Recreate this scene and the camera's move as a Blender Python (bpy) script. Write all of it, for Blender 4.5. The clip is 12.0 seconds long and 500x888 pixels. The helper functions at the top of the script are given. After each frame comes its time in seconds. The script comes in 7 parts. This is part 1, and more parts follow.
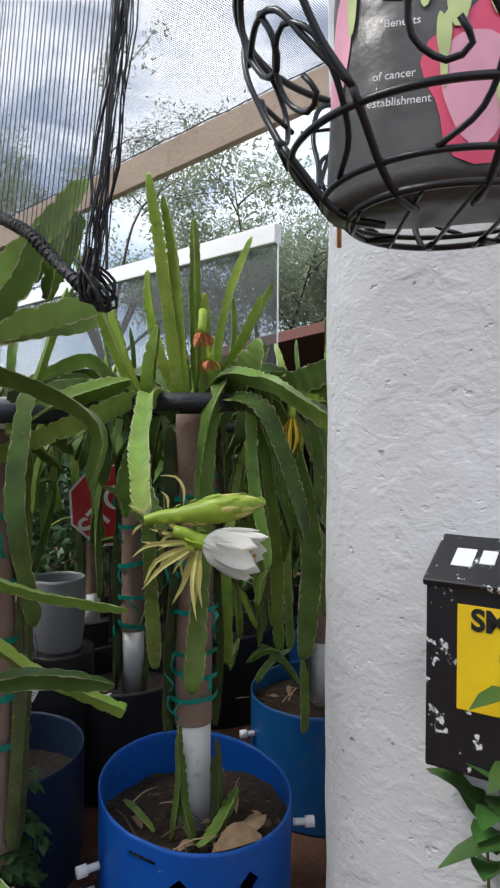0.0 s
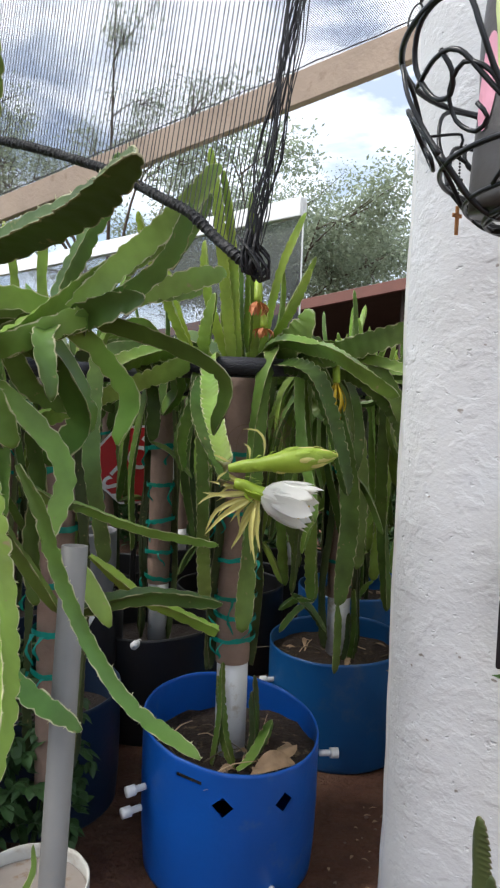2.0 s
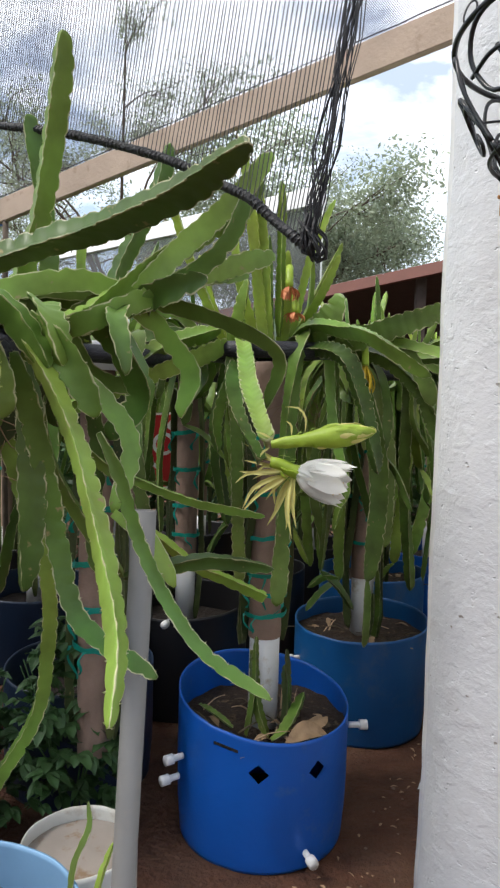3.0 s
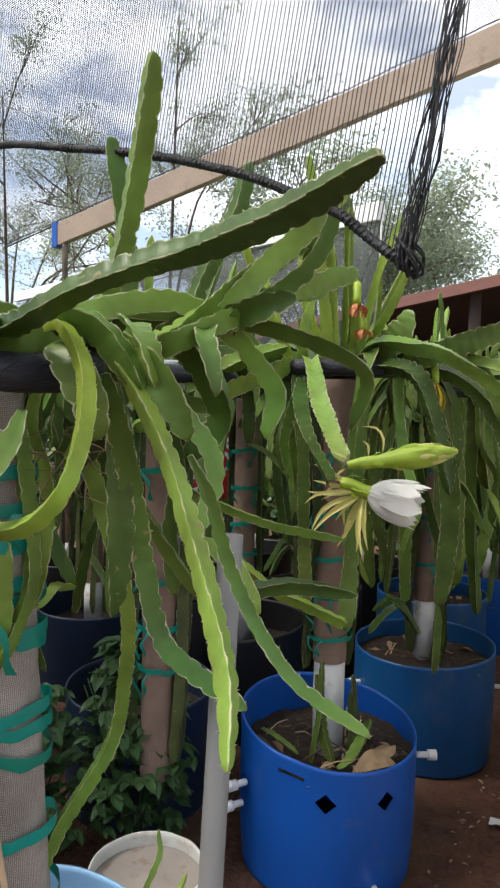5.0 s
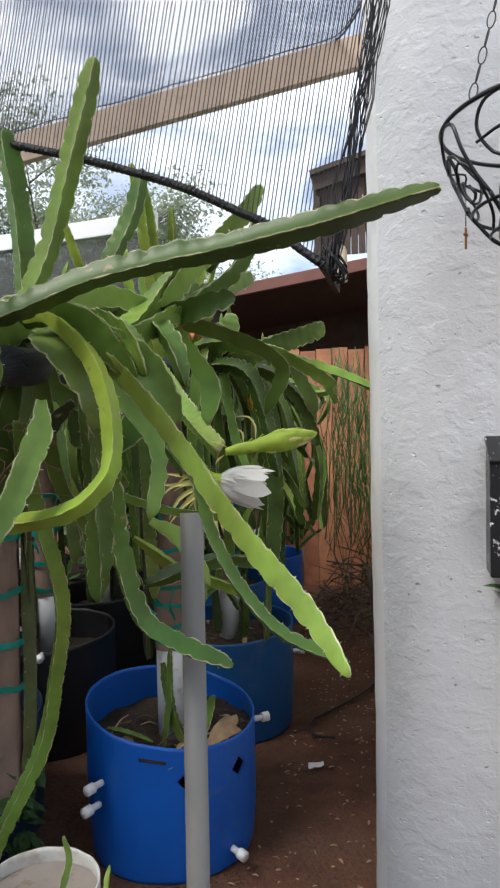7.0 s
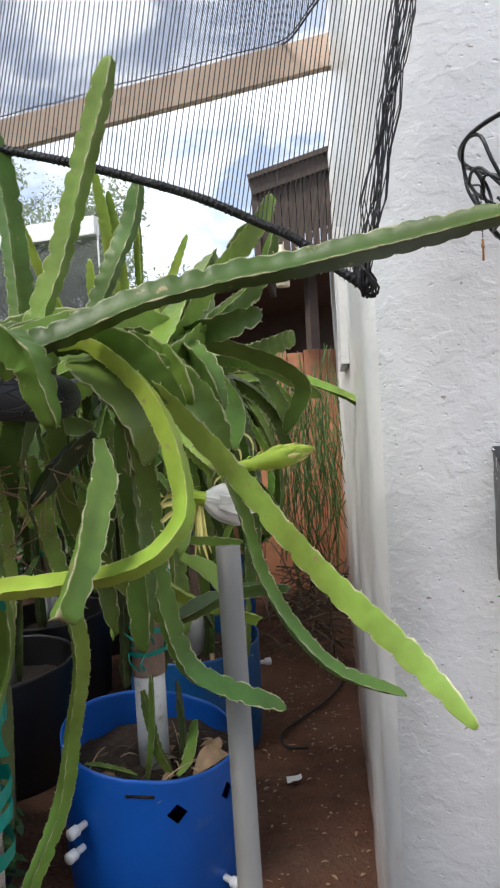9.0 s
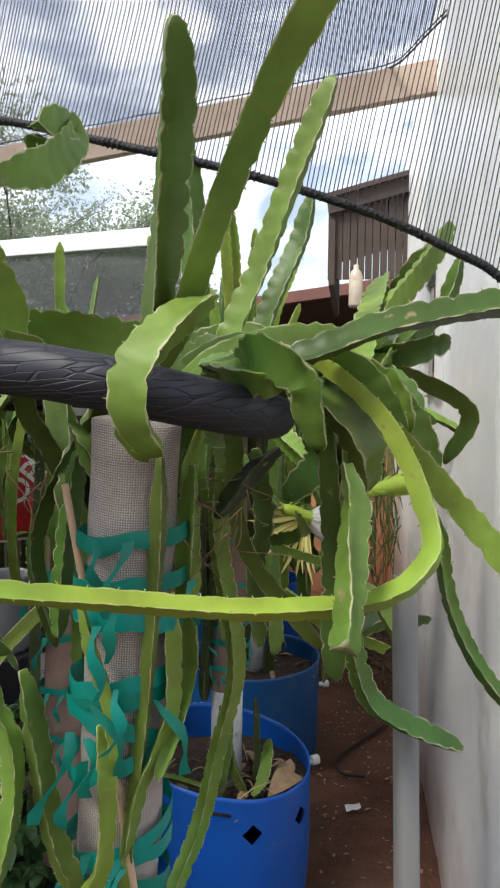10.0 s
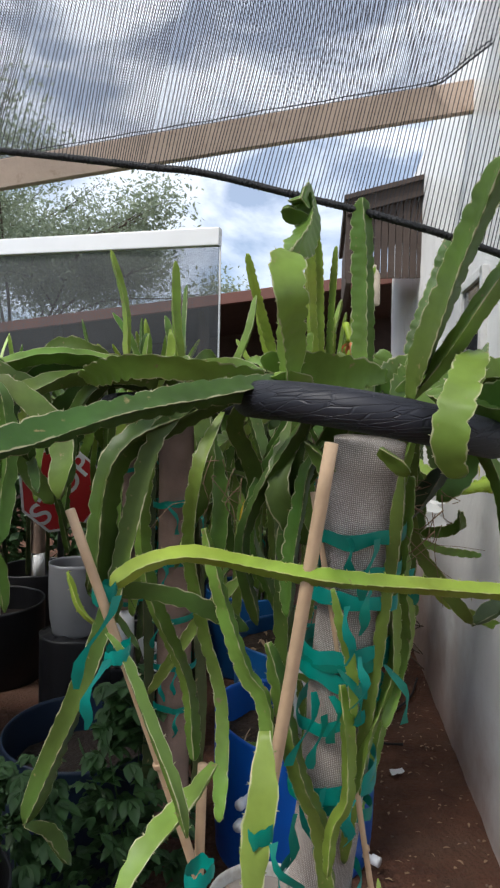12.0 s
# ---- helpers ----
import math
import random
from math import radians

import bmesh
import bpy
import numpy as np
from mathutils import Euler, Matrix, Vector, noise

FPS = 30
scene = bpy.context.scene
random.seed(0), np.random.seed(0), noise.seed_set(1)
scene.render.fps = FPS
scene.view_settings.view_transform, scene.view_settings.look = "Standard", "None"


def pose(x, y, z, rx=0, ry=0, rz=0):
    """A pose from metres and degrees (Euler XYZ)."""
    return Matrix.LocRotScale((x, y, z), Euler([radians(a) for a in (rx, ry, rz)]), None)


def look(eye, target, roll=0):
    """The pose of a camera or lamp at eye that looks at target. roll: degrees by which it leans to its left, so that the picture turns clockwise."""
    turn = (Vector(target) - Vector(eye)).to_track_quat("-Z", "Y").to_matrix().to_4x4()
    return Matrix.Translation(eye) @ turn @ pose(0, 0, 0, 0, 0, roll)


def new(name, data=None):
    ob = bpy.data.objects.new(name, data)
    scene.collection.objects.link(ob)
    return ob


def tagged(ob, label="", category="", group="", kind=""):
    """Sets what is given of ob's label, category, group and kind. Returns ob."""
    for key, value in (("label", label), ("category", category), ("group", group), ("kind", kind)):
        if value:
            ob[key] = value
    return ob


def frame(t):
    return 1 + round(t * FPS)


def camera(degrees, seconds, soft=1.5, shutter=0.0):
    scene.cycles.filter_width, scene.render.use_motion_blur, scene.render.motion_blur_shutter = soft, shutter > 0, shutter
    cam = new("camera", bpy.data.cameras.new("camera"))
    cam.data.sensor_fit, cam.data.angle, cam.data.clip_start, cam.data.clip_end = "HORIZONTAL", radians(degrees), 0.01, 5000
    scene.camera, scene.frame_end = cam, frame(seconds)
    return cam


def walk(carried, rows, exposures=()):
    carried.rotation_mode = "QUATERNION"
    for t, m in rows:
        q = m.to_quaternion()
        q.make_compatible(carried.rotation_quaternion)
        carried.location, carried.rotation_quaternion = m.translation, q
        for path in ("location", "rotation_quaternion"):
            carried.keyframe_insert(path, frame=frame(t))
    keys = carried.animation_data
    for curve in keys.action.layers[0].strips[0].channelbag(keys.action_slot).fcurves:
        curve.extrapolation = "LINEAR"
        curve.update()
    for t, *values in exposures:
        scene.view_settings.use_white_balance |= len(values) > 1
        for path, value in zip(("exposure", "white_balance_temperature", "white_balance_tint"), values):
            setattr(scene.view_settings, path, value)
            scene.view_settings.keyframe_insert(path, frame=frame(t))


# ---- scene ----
cam = camera(40.9, 12.0, 2.3)
PATH = [
    (0, (0.047, 0.17, 1.477), (-0.036, 2.168, 1.445), 0.3),
    (0.5, (0.008, 0.184, 1.467), (-0.148, 2.176, 1.394), 0.5),
    (1, (-0.033, 0.164, 1.459), (-0.199, 2.154, 1.351), 1.0),
    (1.5, (-0.088, 0.102, 1.46), (-0.204, 2.094, 1.328), 1.8),
    (2, (-0.124, 0.019, 1.45), (-0.159, 2.016, 1.333), 2.1),
    (2.5, (-0.164, -0.04, 1.435), (-0.184, 1.957, 1.323), 2.0),
    (3, (-0.19, -0.05, 1.422), (-0.251, 1.944, 1.279), 1.6),
    (3.5, (-0.199, -0.051, 1.426), (-0.38, 1.936, 1.287), 1.6),
    (3.7, (-0.21, -0.045, 1.427), (-0.411, 1.941, 1.301), 1.6),
    (5.3, (-0.282, -0.023, 1.427), (-0.472, 1.966, 1.345), 1.3),
    (5.5, (-0.31, -0.021, 1.413), (-0.424, 1.975, 1.349), 1.3),
    (6, (-0.379, -0.034, 1.401), (-0.334, 1.965, 1.372), 1.9),
    (6.5, (-0.418, -0.064, 1.413), (-0.164, 1.919, 1.448), 0.9),
    (7, (-0.587, -0.095, 1.395), (0.015, 1.811, 1.32), -1.3),
    (7.2, (-0.636, -0.121, 1.392), (0.027, 1.76, 1.239), -1.5),
    (8.8, (-0.695, -0.03, 1.422), (0.145, 1.781, 1.299), -2.5),
    (9, (-0.72, 0.021, 1.434), (0.099, 1.844, 1.356), -3.3),
    (9.5, (-0.789, 0.099, 1.447), (-0.076, 1.967, 1.427), -1.3),
    (10, (-0.92, 0.121, 1.451), (-0.169, 1.974, 1.414), 0.9),
    (10.5, (-1.077, 0.097, 1.465), (-0.141, 1.861, 1.366), -1.1),
    (11, (-1.18, 0.036, 1.471), (-0.154, 1.748, 1.336), 0.7),
    (11.2, (-1.217, 0.028, 1.472), (-0.171, 1.727, 1.341), 1.9),
    (11.5, (-1.253, 0.051, 1.481), (-0.283, 1.796, 1.368), 1.0),
    (12, (-1.324, 0.092, 1.494), (-0.482, 1.904, 1.413), 1.1),
]
EXPOSURES = [(0, 0.60, 6400, 10), (1, 0.74, 6400, 10), (2.5, 0.89, 6500, 10), (3.5, 0.93, 6600, 10), (6, 0.84, 6750, 10), (6.5, 0.58, 6600, 10), (7, 0.64, 6500, 10), (9, 0.79, 6500, 10), (9.5, 0.73, 6550, 10), (10, 0.83, 6600, 10), (10.5, 0.80, 6650, 10), (11.5, 0.68, 6550, 10), (12, 0.42, 6400, 10)]
walk(cam, [(t, look(eye, target, roll)) for t, eye, target, roll in PATH],
     exposures=EXPOSURES)

# ---- world, sun, exposure ----
world = bpy.data.worlds.new("sky")
scene.world = world
world.use_nodes = True
wn, wl = world.node_tree.nodes, world.node_tree.links
wn.clear()
w_out = wn.new("ShaderNodeOutputWorld")
w_bg = wn.new("ShaderNodeBackground")
w_bg.inputs["Strength"].default_value = 0.105
w_sky = wn.new("ShaderNodeTexSky")
w_sky.sky_type = "NISHITA"
w_sky.sun_disc = False
w_sky.dust_density = 0.3
w_sky.altitude = 700
w_sky.sun_elevation = radians(56)
w_sky.sun_rotation = radians(256)
w_co = wn.new("ShaderNodeTexCoord")
w_map = wn.new("ShaderNodeMapping")
w_map.inputs["Scale"].default_value = (1.0, 1.0, 2.2)
w_noise = wn.new("ShaderNodeTexNoise")
w_noise.inputs["Scale"].default_value = 4.6
w_noise.inputs["Detail"].default_value = 9.0
w_noise.inputs["Roughness"].default_value = 0.55
w_noise.inputs["Distortion"].default_value = 0.3
w_ramp = wn.new("ShaderNodeValToRGB")
w_ramp.color_ramp.elements[0].position = 0.43
w_ramp.color_ramp.elements[1].position = 0.57
w_ramp.color_ramp.elements[0].color = (0.30, 0.30, 0.30, 1)
w_ramp.color_ramp.elements[1].color = (1, 1, 1, 1)
w_mix = wn.new("ShaderNodeMix")
w_mix.data_type = "RGBA"
w_mix.inputs[7].default_value = (10.2, 10.7, 11.7, 1)
wl.new(w_co.outputs["Generated"], w_map.inputs["Vector"])
wl.new(w_map.outputs["Vector"], w_noise.inputs["Vector"])
wl.new(w_noise.outputs["Fac"], w_ramp.inputs["Fac"])
# the cloud deck thins out towards the horizon
w_sep = wn.new("ShaderNodeSeparateXYZ")
w_high = wn.new("ShaderNodeMapRange")
w_high.inputs[1].default_value, w_high.inputs[2].default_value = 0.22, 0.48
w_high.inputs[3].default_value, w_high.inputs[4].default_value = 0.50, 1.0
w_fac = wn.new("ShaderNodeMath")
w_fac.operation = "MULTIPLY"
wl.new(w_co.outputs["Generated"], w_sep.inputs[0])
wl.new(w_sep.outputs["Z"], w_high.inputs[0])
wl.new(w_ramp.outputs["Color"], w_fac.inputs[0])
wl.new(w_high.outputs[0], w_fac.inputs[1])
wl.new(w_fac.outputs[0], w_mix.inputs[0])
wl.new(w_sky.outputs["Color"], w_mix.inputs[6])
wl.new(w_mix.outputs[2], w_bg.inputs["Color"])
wl.new(w_bg.outputs["Background"], w_out.inputs["Surface"])

sun_data = bpy.data.lights.new("sun", "SUN")
sun_data.energy = 3.4
sun_data.angle = radians(20)
sun_data.color = (1.0, 0.96, 0.90)
sun = new("sun", sun_data)
sun.matrix_world = look((-3.3, -0.8, 4.7), (0, 0, 0))

# ---- place frame: a runs along the passage, b across it towards the house ----
OX, OY = -0.195, 2.13
UX, UY = 0.515, 0.857
VX, VY = 0.857, -0.515
TURN_A = math.degrees(math.atan2(UY, UX))   # heading of the passage


def P(a, b, z=0.0):
    return Vector((OX + a * UX + b * VX, OY + a * UY + b * VY, z))


# ---- materials ----
def material(name, colour, rough=0.6, metal=0.0, vary=0.0, scale=20.0, bump=0.0, bump_scale=80.0,
             dirt=None, dirt_scale=4.0, dirt_at=(0.5, 0.7), random_value=0.0, spec=0.5, sss=0.0, trans=0.0):
    """A principled surface with grain, stains and fine relief at two scales."""
    m = bpy.data.materials.new(name)
    m.use_nodes = True
    n, l = m.node_tree.nodes, m.node_tree.links
    p = n["Principled BSDF"]
    p.inputs["Roughness"].default_value = rough
    p.inputs["Metallic"].default_value = metal
    p.inputs["Specular IOR Level"].default_value = spec
    co = n.new("ShaderNodeTexCoord")
    c = n.new("ShaderNodeRGB")
    c.outputs[0].default_value = (*colour, 1)
    last = c.outputs[0]
    if vary:
        tx = n.new("ShaderNodeTexNoise")
        tx.inputs["Scale"].default_value = scale
        tx.inputs["Detail"].default_value = 6
        l.new(co.outputs["Object"], tx.inputs["Vector"])
        hs = n.new("ShaderNodeHueSaturation")
        mr = n.new("ShaderNodeMapRange")
        mr.inputs[1].default_value, mr.inputs[2].default_value = 0.25, 0.75
        mr.inputs[3].default_value, mr.inputs[4].default_value = 1 - vary, 1 + vary
        l.new(tx.outputs["Fac"], mr.inputs[0])
        l.new(mr.outputs[0], hs.inputs["Value"])
        l.new(last, hs.inputs["Color"])
        last = hs.outputs[0]
    if random_value:
        oi = n.new("ShaderNodeObjectInfo")
        hs = n.new("ShaderNodeHueSaturation")
        mr = n.new("ShaderNodeMapRange")
        mr.inputs[3].default_value, mr.inputs[4].default_value = 1 - random_value, 1 + random_value
        mh = n.new("ShaderNodeMapRange")
        mh.inputs[3].default_value, mh.inputs[4].default_value = 0.5 - random_value * 0.05, 0.5 + random_value * 0.05
        l.new(oi.outputs["Random"], mr.inputs[0])
        l.new(oi.outputs["Random"], mh.inputs[0])
        l.new(mr.outputs[0], hs.inputs["Value"])
        l.new(mh.outputs[0], hs.inputs["Hue"])
        l.new(last, hs.inputs["Color"])
        last = hs.outputs[0]
    if dirt:
        tx = n.new("ShaderNodeTexNoise")
        tx.inputs["Scale"].default_value = dirt_scale
        tx.inputs["Detail"].default_value = 8
        tx.inputs["Roughness"].default_value = 0.65
        l.new(co.outputs["Object"], tx.inputs["Vector"])
        mr = n.new("ShaderNodeMapRange")
        mr.inputs[1].default_value, mr.inputs[2].default_value = dirt_at
        l.new(tx.outputs["Fac"], mr.inputs[0])
        mx = n.new("ShaderNodeMix")
        mx.data_type = "RGBA"
        mx.inputs[7].default_value = (*dirt, 1)
        l.new(mr.outputs[0], mx.inputs[0])
        l.new(last, mx.inputs[6])
        last = mx.outputs[2]
    l.new(last, p.inputs["Base Color"])
    if bump:
        tx = n.new("ShaderNodeTexNoise")
        tx.inputs["Scale"].default_value = bump_scale
        tx.inputs["Detail"].default_value = 5
        l.new(co.outputs["Object"], tx.inputs["Vector"])
        bp = n.new("ShaderNodeBump")
        bp.inputs["Strength"].default_value = 1.0
        bp.inputs["Distance"].default_value = bump
        l.new(tx.outputs["Fac"], bp.inputs["Height"])
        l.new(bp.outputs[0], p.inputs["Normal"])
    if trans:
        tr = n.new("ShaderNodeBsdfTranslucent")
        l.new(last, tr.inputs["Color"])
        ad = n.new("ShaderNodeMixShader")
        ad.inputs[0].default_value = trans
        l.new(p.outputs[0], ad.inputs[1])
        l.new(tr.outputs[0], ad.inputs[2])
        l.new(ad.outputs[0], n["Material Output"].inputs["Surface"])
    return m


def stem_material(name, body, edge, random_value=0.34):
    """Cactus skin: pale mottling, lighter valley line, thin corky margin on the ribs (u = 0 at the rib edge)."""
    m = bpy.data.materials.new(name)
    m.use_nodes = True
    n, l = m.node_tree.nodes, m.node_tree.links
    p = n["Principled BSDF"]
    p.inputs["Roughness"].default_value = 0.40
    p.inputs["Specular IOR Level"].default_value = 0.32
    co = n.new("ShaderNodeTexCoord")
    uv = n.new("ShaderNodeUVMap")
    sep = n.new("ShaderNodeSeparateXYZ")
    l.new(uv.outputs[0], sep.inputs[0])
    tx = n.new("ShaderNodeTexNoise")
    tx.inputs["Scale"].default_value = 14
    tx.inputs["Detail"].default_value = 6
    l.new(co.outputs["Object"], tx.inputs["Vector"])
    mr = n.new("ShaderNodeMapRange")
    mr.inputs[1].default_value, mr.inputs[2].default_value = 0.3, 0.7
    mr.inputs[3].default_value, mr.inputs[4].default_value = 0.72, 1.30
    l.new(tx.outputs["Fac"], mr.inputs[0])
    oi = n.new("ShaderNodeObjectInfo")
    m2 = n.new("ShaderNodeMapRange")
    m2.inputs[3].default_value, m2.inputs[4].default_value = 1 - random_value, 1 + random_value
    l.new(oi.outputs["Random"], m2.inputs[0])
    m3 = n.new("ShaderNodeMapRange")
    m3.inputs[3].default_value, m3.inputs[4].default_value = 0.512, 0.480
    l.new(oi.outputs["Random"], m3.inputs[0])
    mul = n.new("ShaderNodeMath")
    mul.operation = "MULTIPLY"
    l.new(mr.outputs[0], mul.inputs[0])
    l.new(m2.outputs[0], mul.inputs[1])
    hs = n.new("ShaderNodeHueSaturation")
    hs.inputs["Color"].default_value = (*body, 1)
    l.new(mul.outputs[0], hs.inputs["Value"])
    big = n.new("ShaderNodeTexNoise")
    big.inputs["Scale"].default_value = 3.5
    big.inputs["Detail"].default_value = 3
    l.new(co.outputs["Object"], big.inputs["Vector"])
    hb = n.new("ShaderNodeMapRange")
    hb.inputs[1].default_value, hb.inputs[2].default_value = 0.35, 0.65
    hb.inputs[3].default_value, hb.inputs[4].default_value = -0.022, 0.014
    l.new(big.outputs["Fac"], hb.inputs[0])
    ha = n.new("ShaderNodeMath")
    l.new(m3.outputs[0], ha.inputs[0])
    l.new(hb.outputs[0], ha.inputs[1])
    l.new(ha.outputs[0], hs.inputs["Hue"])
    ramp = n.new("ShaderNodeMapRange")
    ramp.inputs[1].default_value, ramp.inputs[2].default_value = 0.03, 0.10
    ramp.inputs[3].default_value, ramp.inputs[4].default_value = 0.9, 0.0
    # the corky margin is broken and uneven
    cork = n.new("ShaderNodeTexNoise")
    cork.inputs["Scale"].default_value = 45
    cork.inputs["Detail"].default_value = 3
    l.new(co.outputs["Object"], cork.inputs["Vector"])
    cm = n.new("ShaderNodeMapRange")
    cm.inputs[1].default_value, cm.inputs[2].default_value = 0.35, 0.65
    cm.inputs[3].default_value, cm.inputs[4].default_value = 0.09, -0.03
    l.new(cork.outputs["Fac"], cm.inputs[0])
    ca = n.new("ShaderNodeMath")
    l.new(sep.outputs["X"], ca.inputs[0])
    l.new(cm.outputs[0], ca.inputs[1])
    l.new(ca.outputs[0], ramp.inputs[0])
    mx = n.new("ShaderNodeMix")
    mx.data_type = "RGBA"
    mx.inputs[7].default_value = (*edge, 1)
    l.new(ramp.outputs[0], mx.inputs[0])
    l.new(hs.outputs[0], mx.inputs[6])
    # sparse scars
    sc = n.new("ShaderNodeTexNoise")
    sc.inputs["Scale"].default_value = 60
    sc.inputs["Detail"].default_value = 3
    l.new(co.outputs["Object"], sc.inputs["Vector"])
    sr = n.new("ShaderNodeMapRange")
    sr.inputs[1].default_value, sr.inputs[2].default_value = 0.68, 0.76
    l.new(sc.outputs["Fac"], sr.inputs[0])
    mx2 = n.new("ShaderNodeMix")
    mx2.data_type = "RGBA"
    mx2.inputs[7].default_value = (0.30, 0.24, 0.11, 1)
    l.new(sr.outputs[0], mx2.inputs[0])
    l.new(mx.outputs[2], mx2.inputs[6])
    l.new(mx2.outputs[2], p.inputs["Base Color"])
    bp = n.new("ShaderNodeBump")
    bp.inputs["Distance"].default_value = 0.0009
    l.new(tx.outputs["Fac"], bp.inputs["Height"])
    l.new(bp.outputs[0], p.inputs["Normal"])
    tr = n.new("ShaderNodeBsdfTranslucent")
    l.new(mx2.outputs[2], tr.inputs["Color"])
    ad = n.new("ShaderNodeMixShader")
    ad.inputs[0].default_value = 0.15
    l.new(p.outputs[0], ad.inputs[1])
    l.new(tr.outputs[0], ad.inputs[2])
    l.new(ad.outputs[0], n["Material Output"].inputs["Surface"])
    return m


def net_material(name, colour, pitch, open_part, axis="X"):
    """Knitted shade cloth: rows of dark tape with gaps between, and sparse cross threads (uv in metres)."""
    m = bpy.data.materials.new(name)
    m.use_nodes = True
    n, l = m.node_tree.nodes, m.node_tree.links
    p = n["Principled BSDF"]
    p.inputs["Base Color"].default_value = (*colour, 1)
    p.inputs["Roughness"].default_value = 0.6
    uv = n.new("ShaderNodeUVMap")
    sep = n.new("ShaderNodeSeparateXYZ")
    l.new(uv.outputs[0], sep.inputs[0])

    def gaps(out, size, part_open):
        d = n.new("ShaderNodeMath"); d.operation = "DIVIDE"; d.inputs[1].default_value = size
        l.new(out, d.inputs[0])
        f = n.new("ShaderNodeMath"); f.operation = "FRACT"
        l.new(d.outputs[0], f.inputs[0])
        g = n.new("ShaderNodeMath"); g.operation = "LESS_THAN"; g.inputs[1].default_value = part_open
        l.new(f.outputs[0], g.inputs[0])
        return g.outputs[0]
    ga = gaps(sep.outputs["X"], pitch, open_part)
    gb = gaps(sep.outputs["Y"], pitch * 0.8, 0.86)
    mul = n.new("ShaderNodeMath"); mul.operation = "MULTIPLY"
    l.new(ga, mul.inputs[0]); l.new(gb, mul.inputs[1])
    t = n.new("ShaderNodeBsdfTransparent")
    mx = n.new("ShaderNodeMixShader")
    l.new(mul.outputs[0], mx.inputs[0])
    l.new(p.outputs[0], mx.inputs[1])
    l.new(t.outputs[0], mx.inputs[2])
    l.new(mx.outputs[0], n["Material Output"].inputs["Surface"])
    return m


def stucco_material():
    """Painted knock-down stucco: flat trowelled islands with sharp broken edges, pits and hairline cracks."""
    m = bpy.data.materials.new("white_stucco")
    m.use_nodes = True
    n, l = m.node_tree.nodes, m.node_tree.links
    p = n["Principled BSDF"]
    p.inputs["Roughness"].default_value = 0.62
    co = n.new("ShaderNodeTexCoord")
    mp = n.new("ShaderNodeMapping")
    mp.inputs["Scale"].default_value = (1, 1, 1.35)
    l.new(co.outputs["Object"], mp.inputs["Vector"])

    def noise_node(scale, detail, distort=0.0):
        t = n.new("ShaderNodeTexNoise")
        t.inputs["Scale"].default_value = scale
        t.inputs["Detail"].default_value = detail
        t.inputs["Distortion"].default_value = distort
        l.new(mp.outputs[0], t.inputs["Vector"])
        return t.outputs["Fac"]

    def span(out, a, b, c=0.0, d=1.0):
        r = n.new("ShaderNodeMapRange")
        r.inputs[1].default_value, r.inputs[2].default_value = a, b
        r.inputs[3].default_value, r.inputs[4].default_value = c, d
        l.new(out, r.inputs[0])
        return r.outputs[0]

    def plus(a, b):
        r = n.new("ShaderNodeMath")
        l.new(a, r.inputs[0]); l.new(b, r.inputs[1])
        return r.outputs[0]
    islands = span(noise_node(24, 6, 0.25), 0.46, 0.62)
    swell = span(noise_node(5, 2), 0.3, 0.7, 0.0, 1.0)
    pits = span(noise_node(55, 2), 0.68, 0.76, 0.0, -1.6)
    fine = span(noise_node(140, 4), 0.0, 1.0, 0.0, 0.8)
    height = plus(plus(islands, swell), plus(pits, fine))
    bp = n.new("ShaderNodeBump")
    bp.inputs["Distance"].default_value = 0.0010
    l.new(height, bp.inputs["Height"])
    l.new(bp.outputs[0], p.inputs["Normal"])
    r = n.new("ShaderNodeValToRGB")
    r.color_ramp.elements[0].color = (0.66, 0.665, 0.67, 1)
    r.color_ramp.elements[1].color = (0.74, 0.745, 0.75, 1)
    l.new(noise_node(3, 5), r.inputs["Fac"])
    mx = n.new("ShaderNodeMix")
    mx.data_type = "RGBA"
    mx.inputs[7].default_value = (0.22, 0.18, 0.14, 1)
    l.new(span(noise_node(38, 2), 0.735, 0.765, 0.0, 0.8), mx.inputs[0])
    l.new(r.outputs[0], mx.inputs[6])
    l.new(mx.outputs[2], p.inputs["Base Color"])
    return m


M_STUCCO = stucco_material()
M_WALLPAINT = material("old_wall_paint", (0.72, 0.71, 0.69), 0.38, vary=0.10, scale=3, bump=0.006, bump_scale=18, dirt=(0.45, 0.38, 0.30), dirt_scale=2.5, dirt_at=(0.55, 0.75))
M_SMOOTHWALL = material("painted_plaster", (0.80, 0.79, 0.77), 0.33, vary=0.05, scale=4, bump=0.0022, bump_scale=26, dirt=(0.52, 0.47, 0.42), dirt_scale=3.2, dirt_at=(0.56, 0.80))


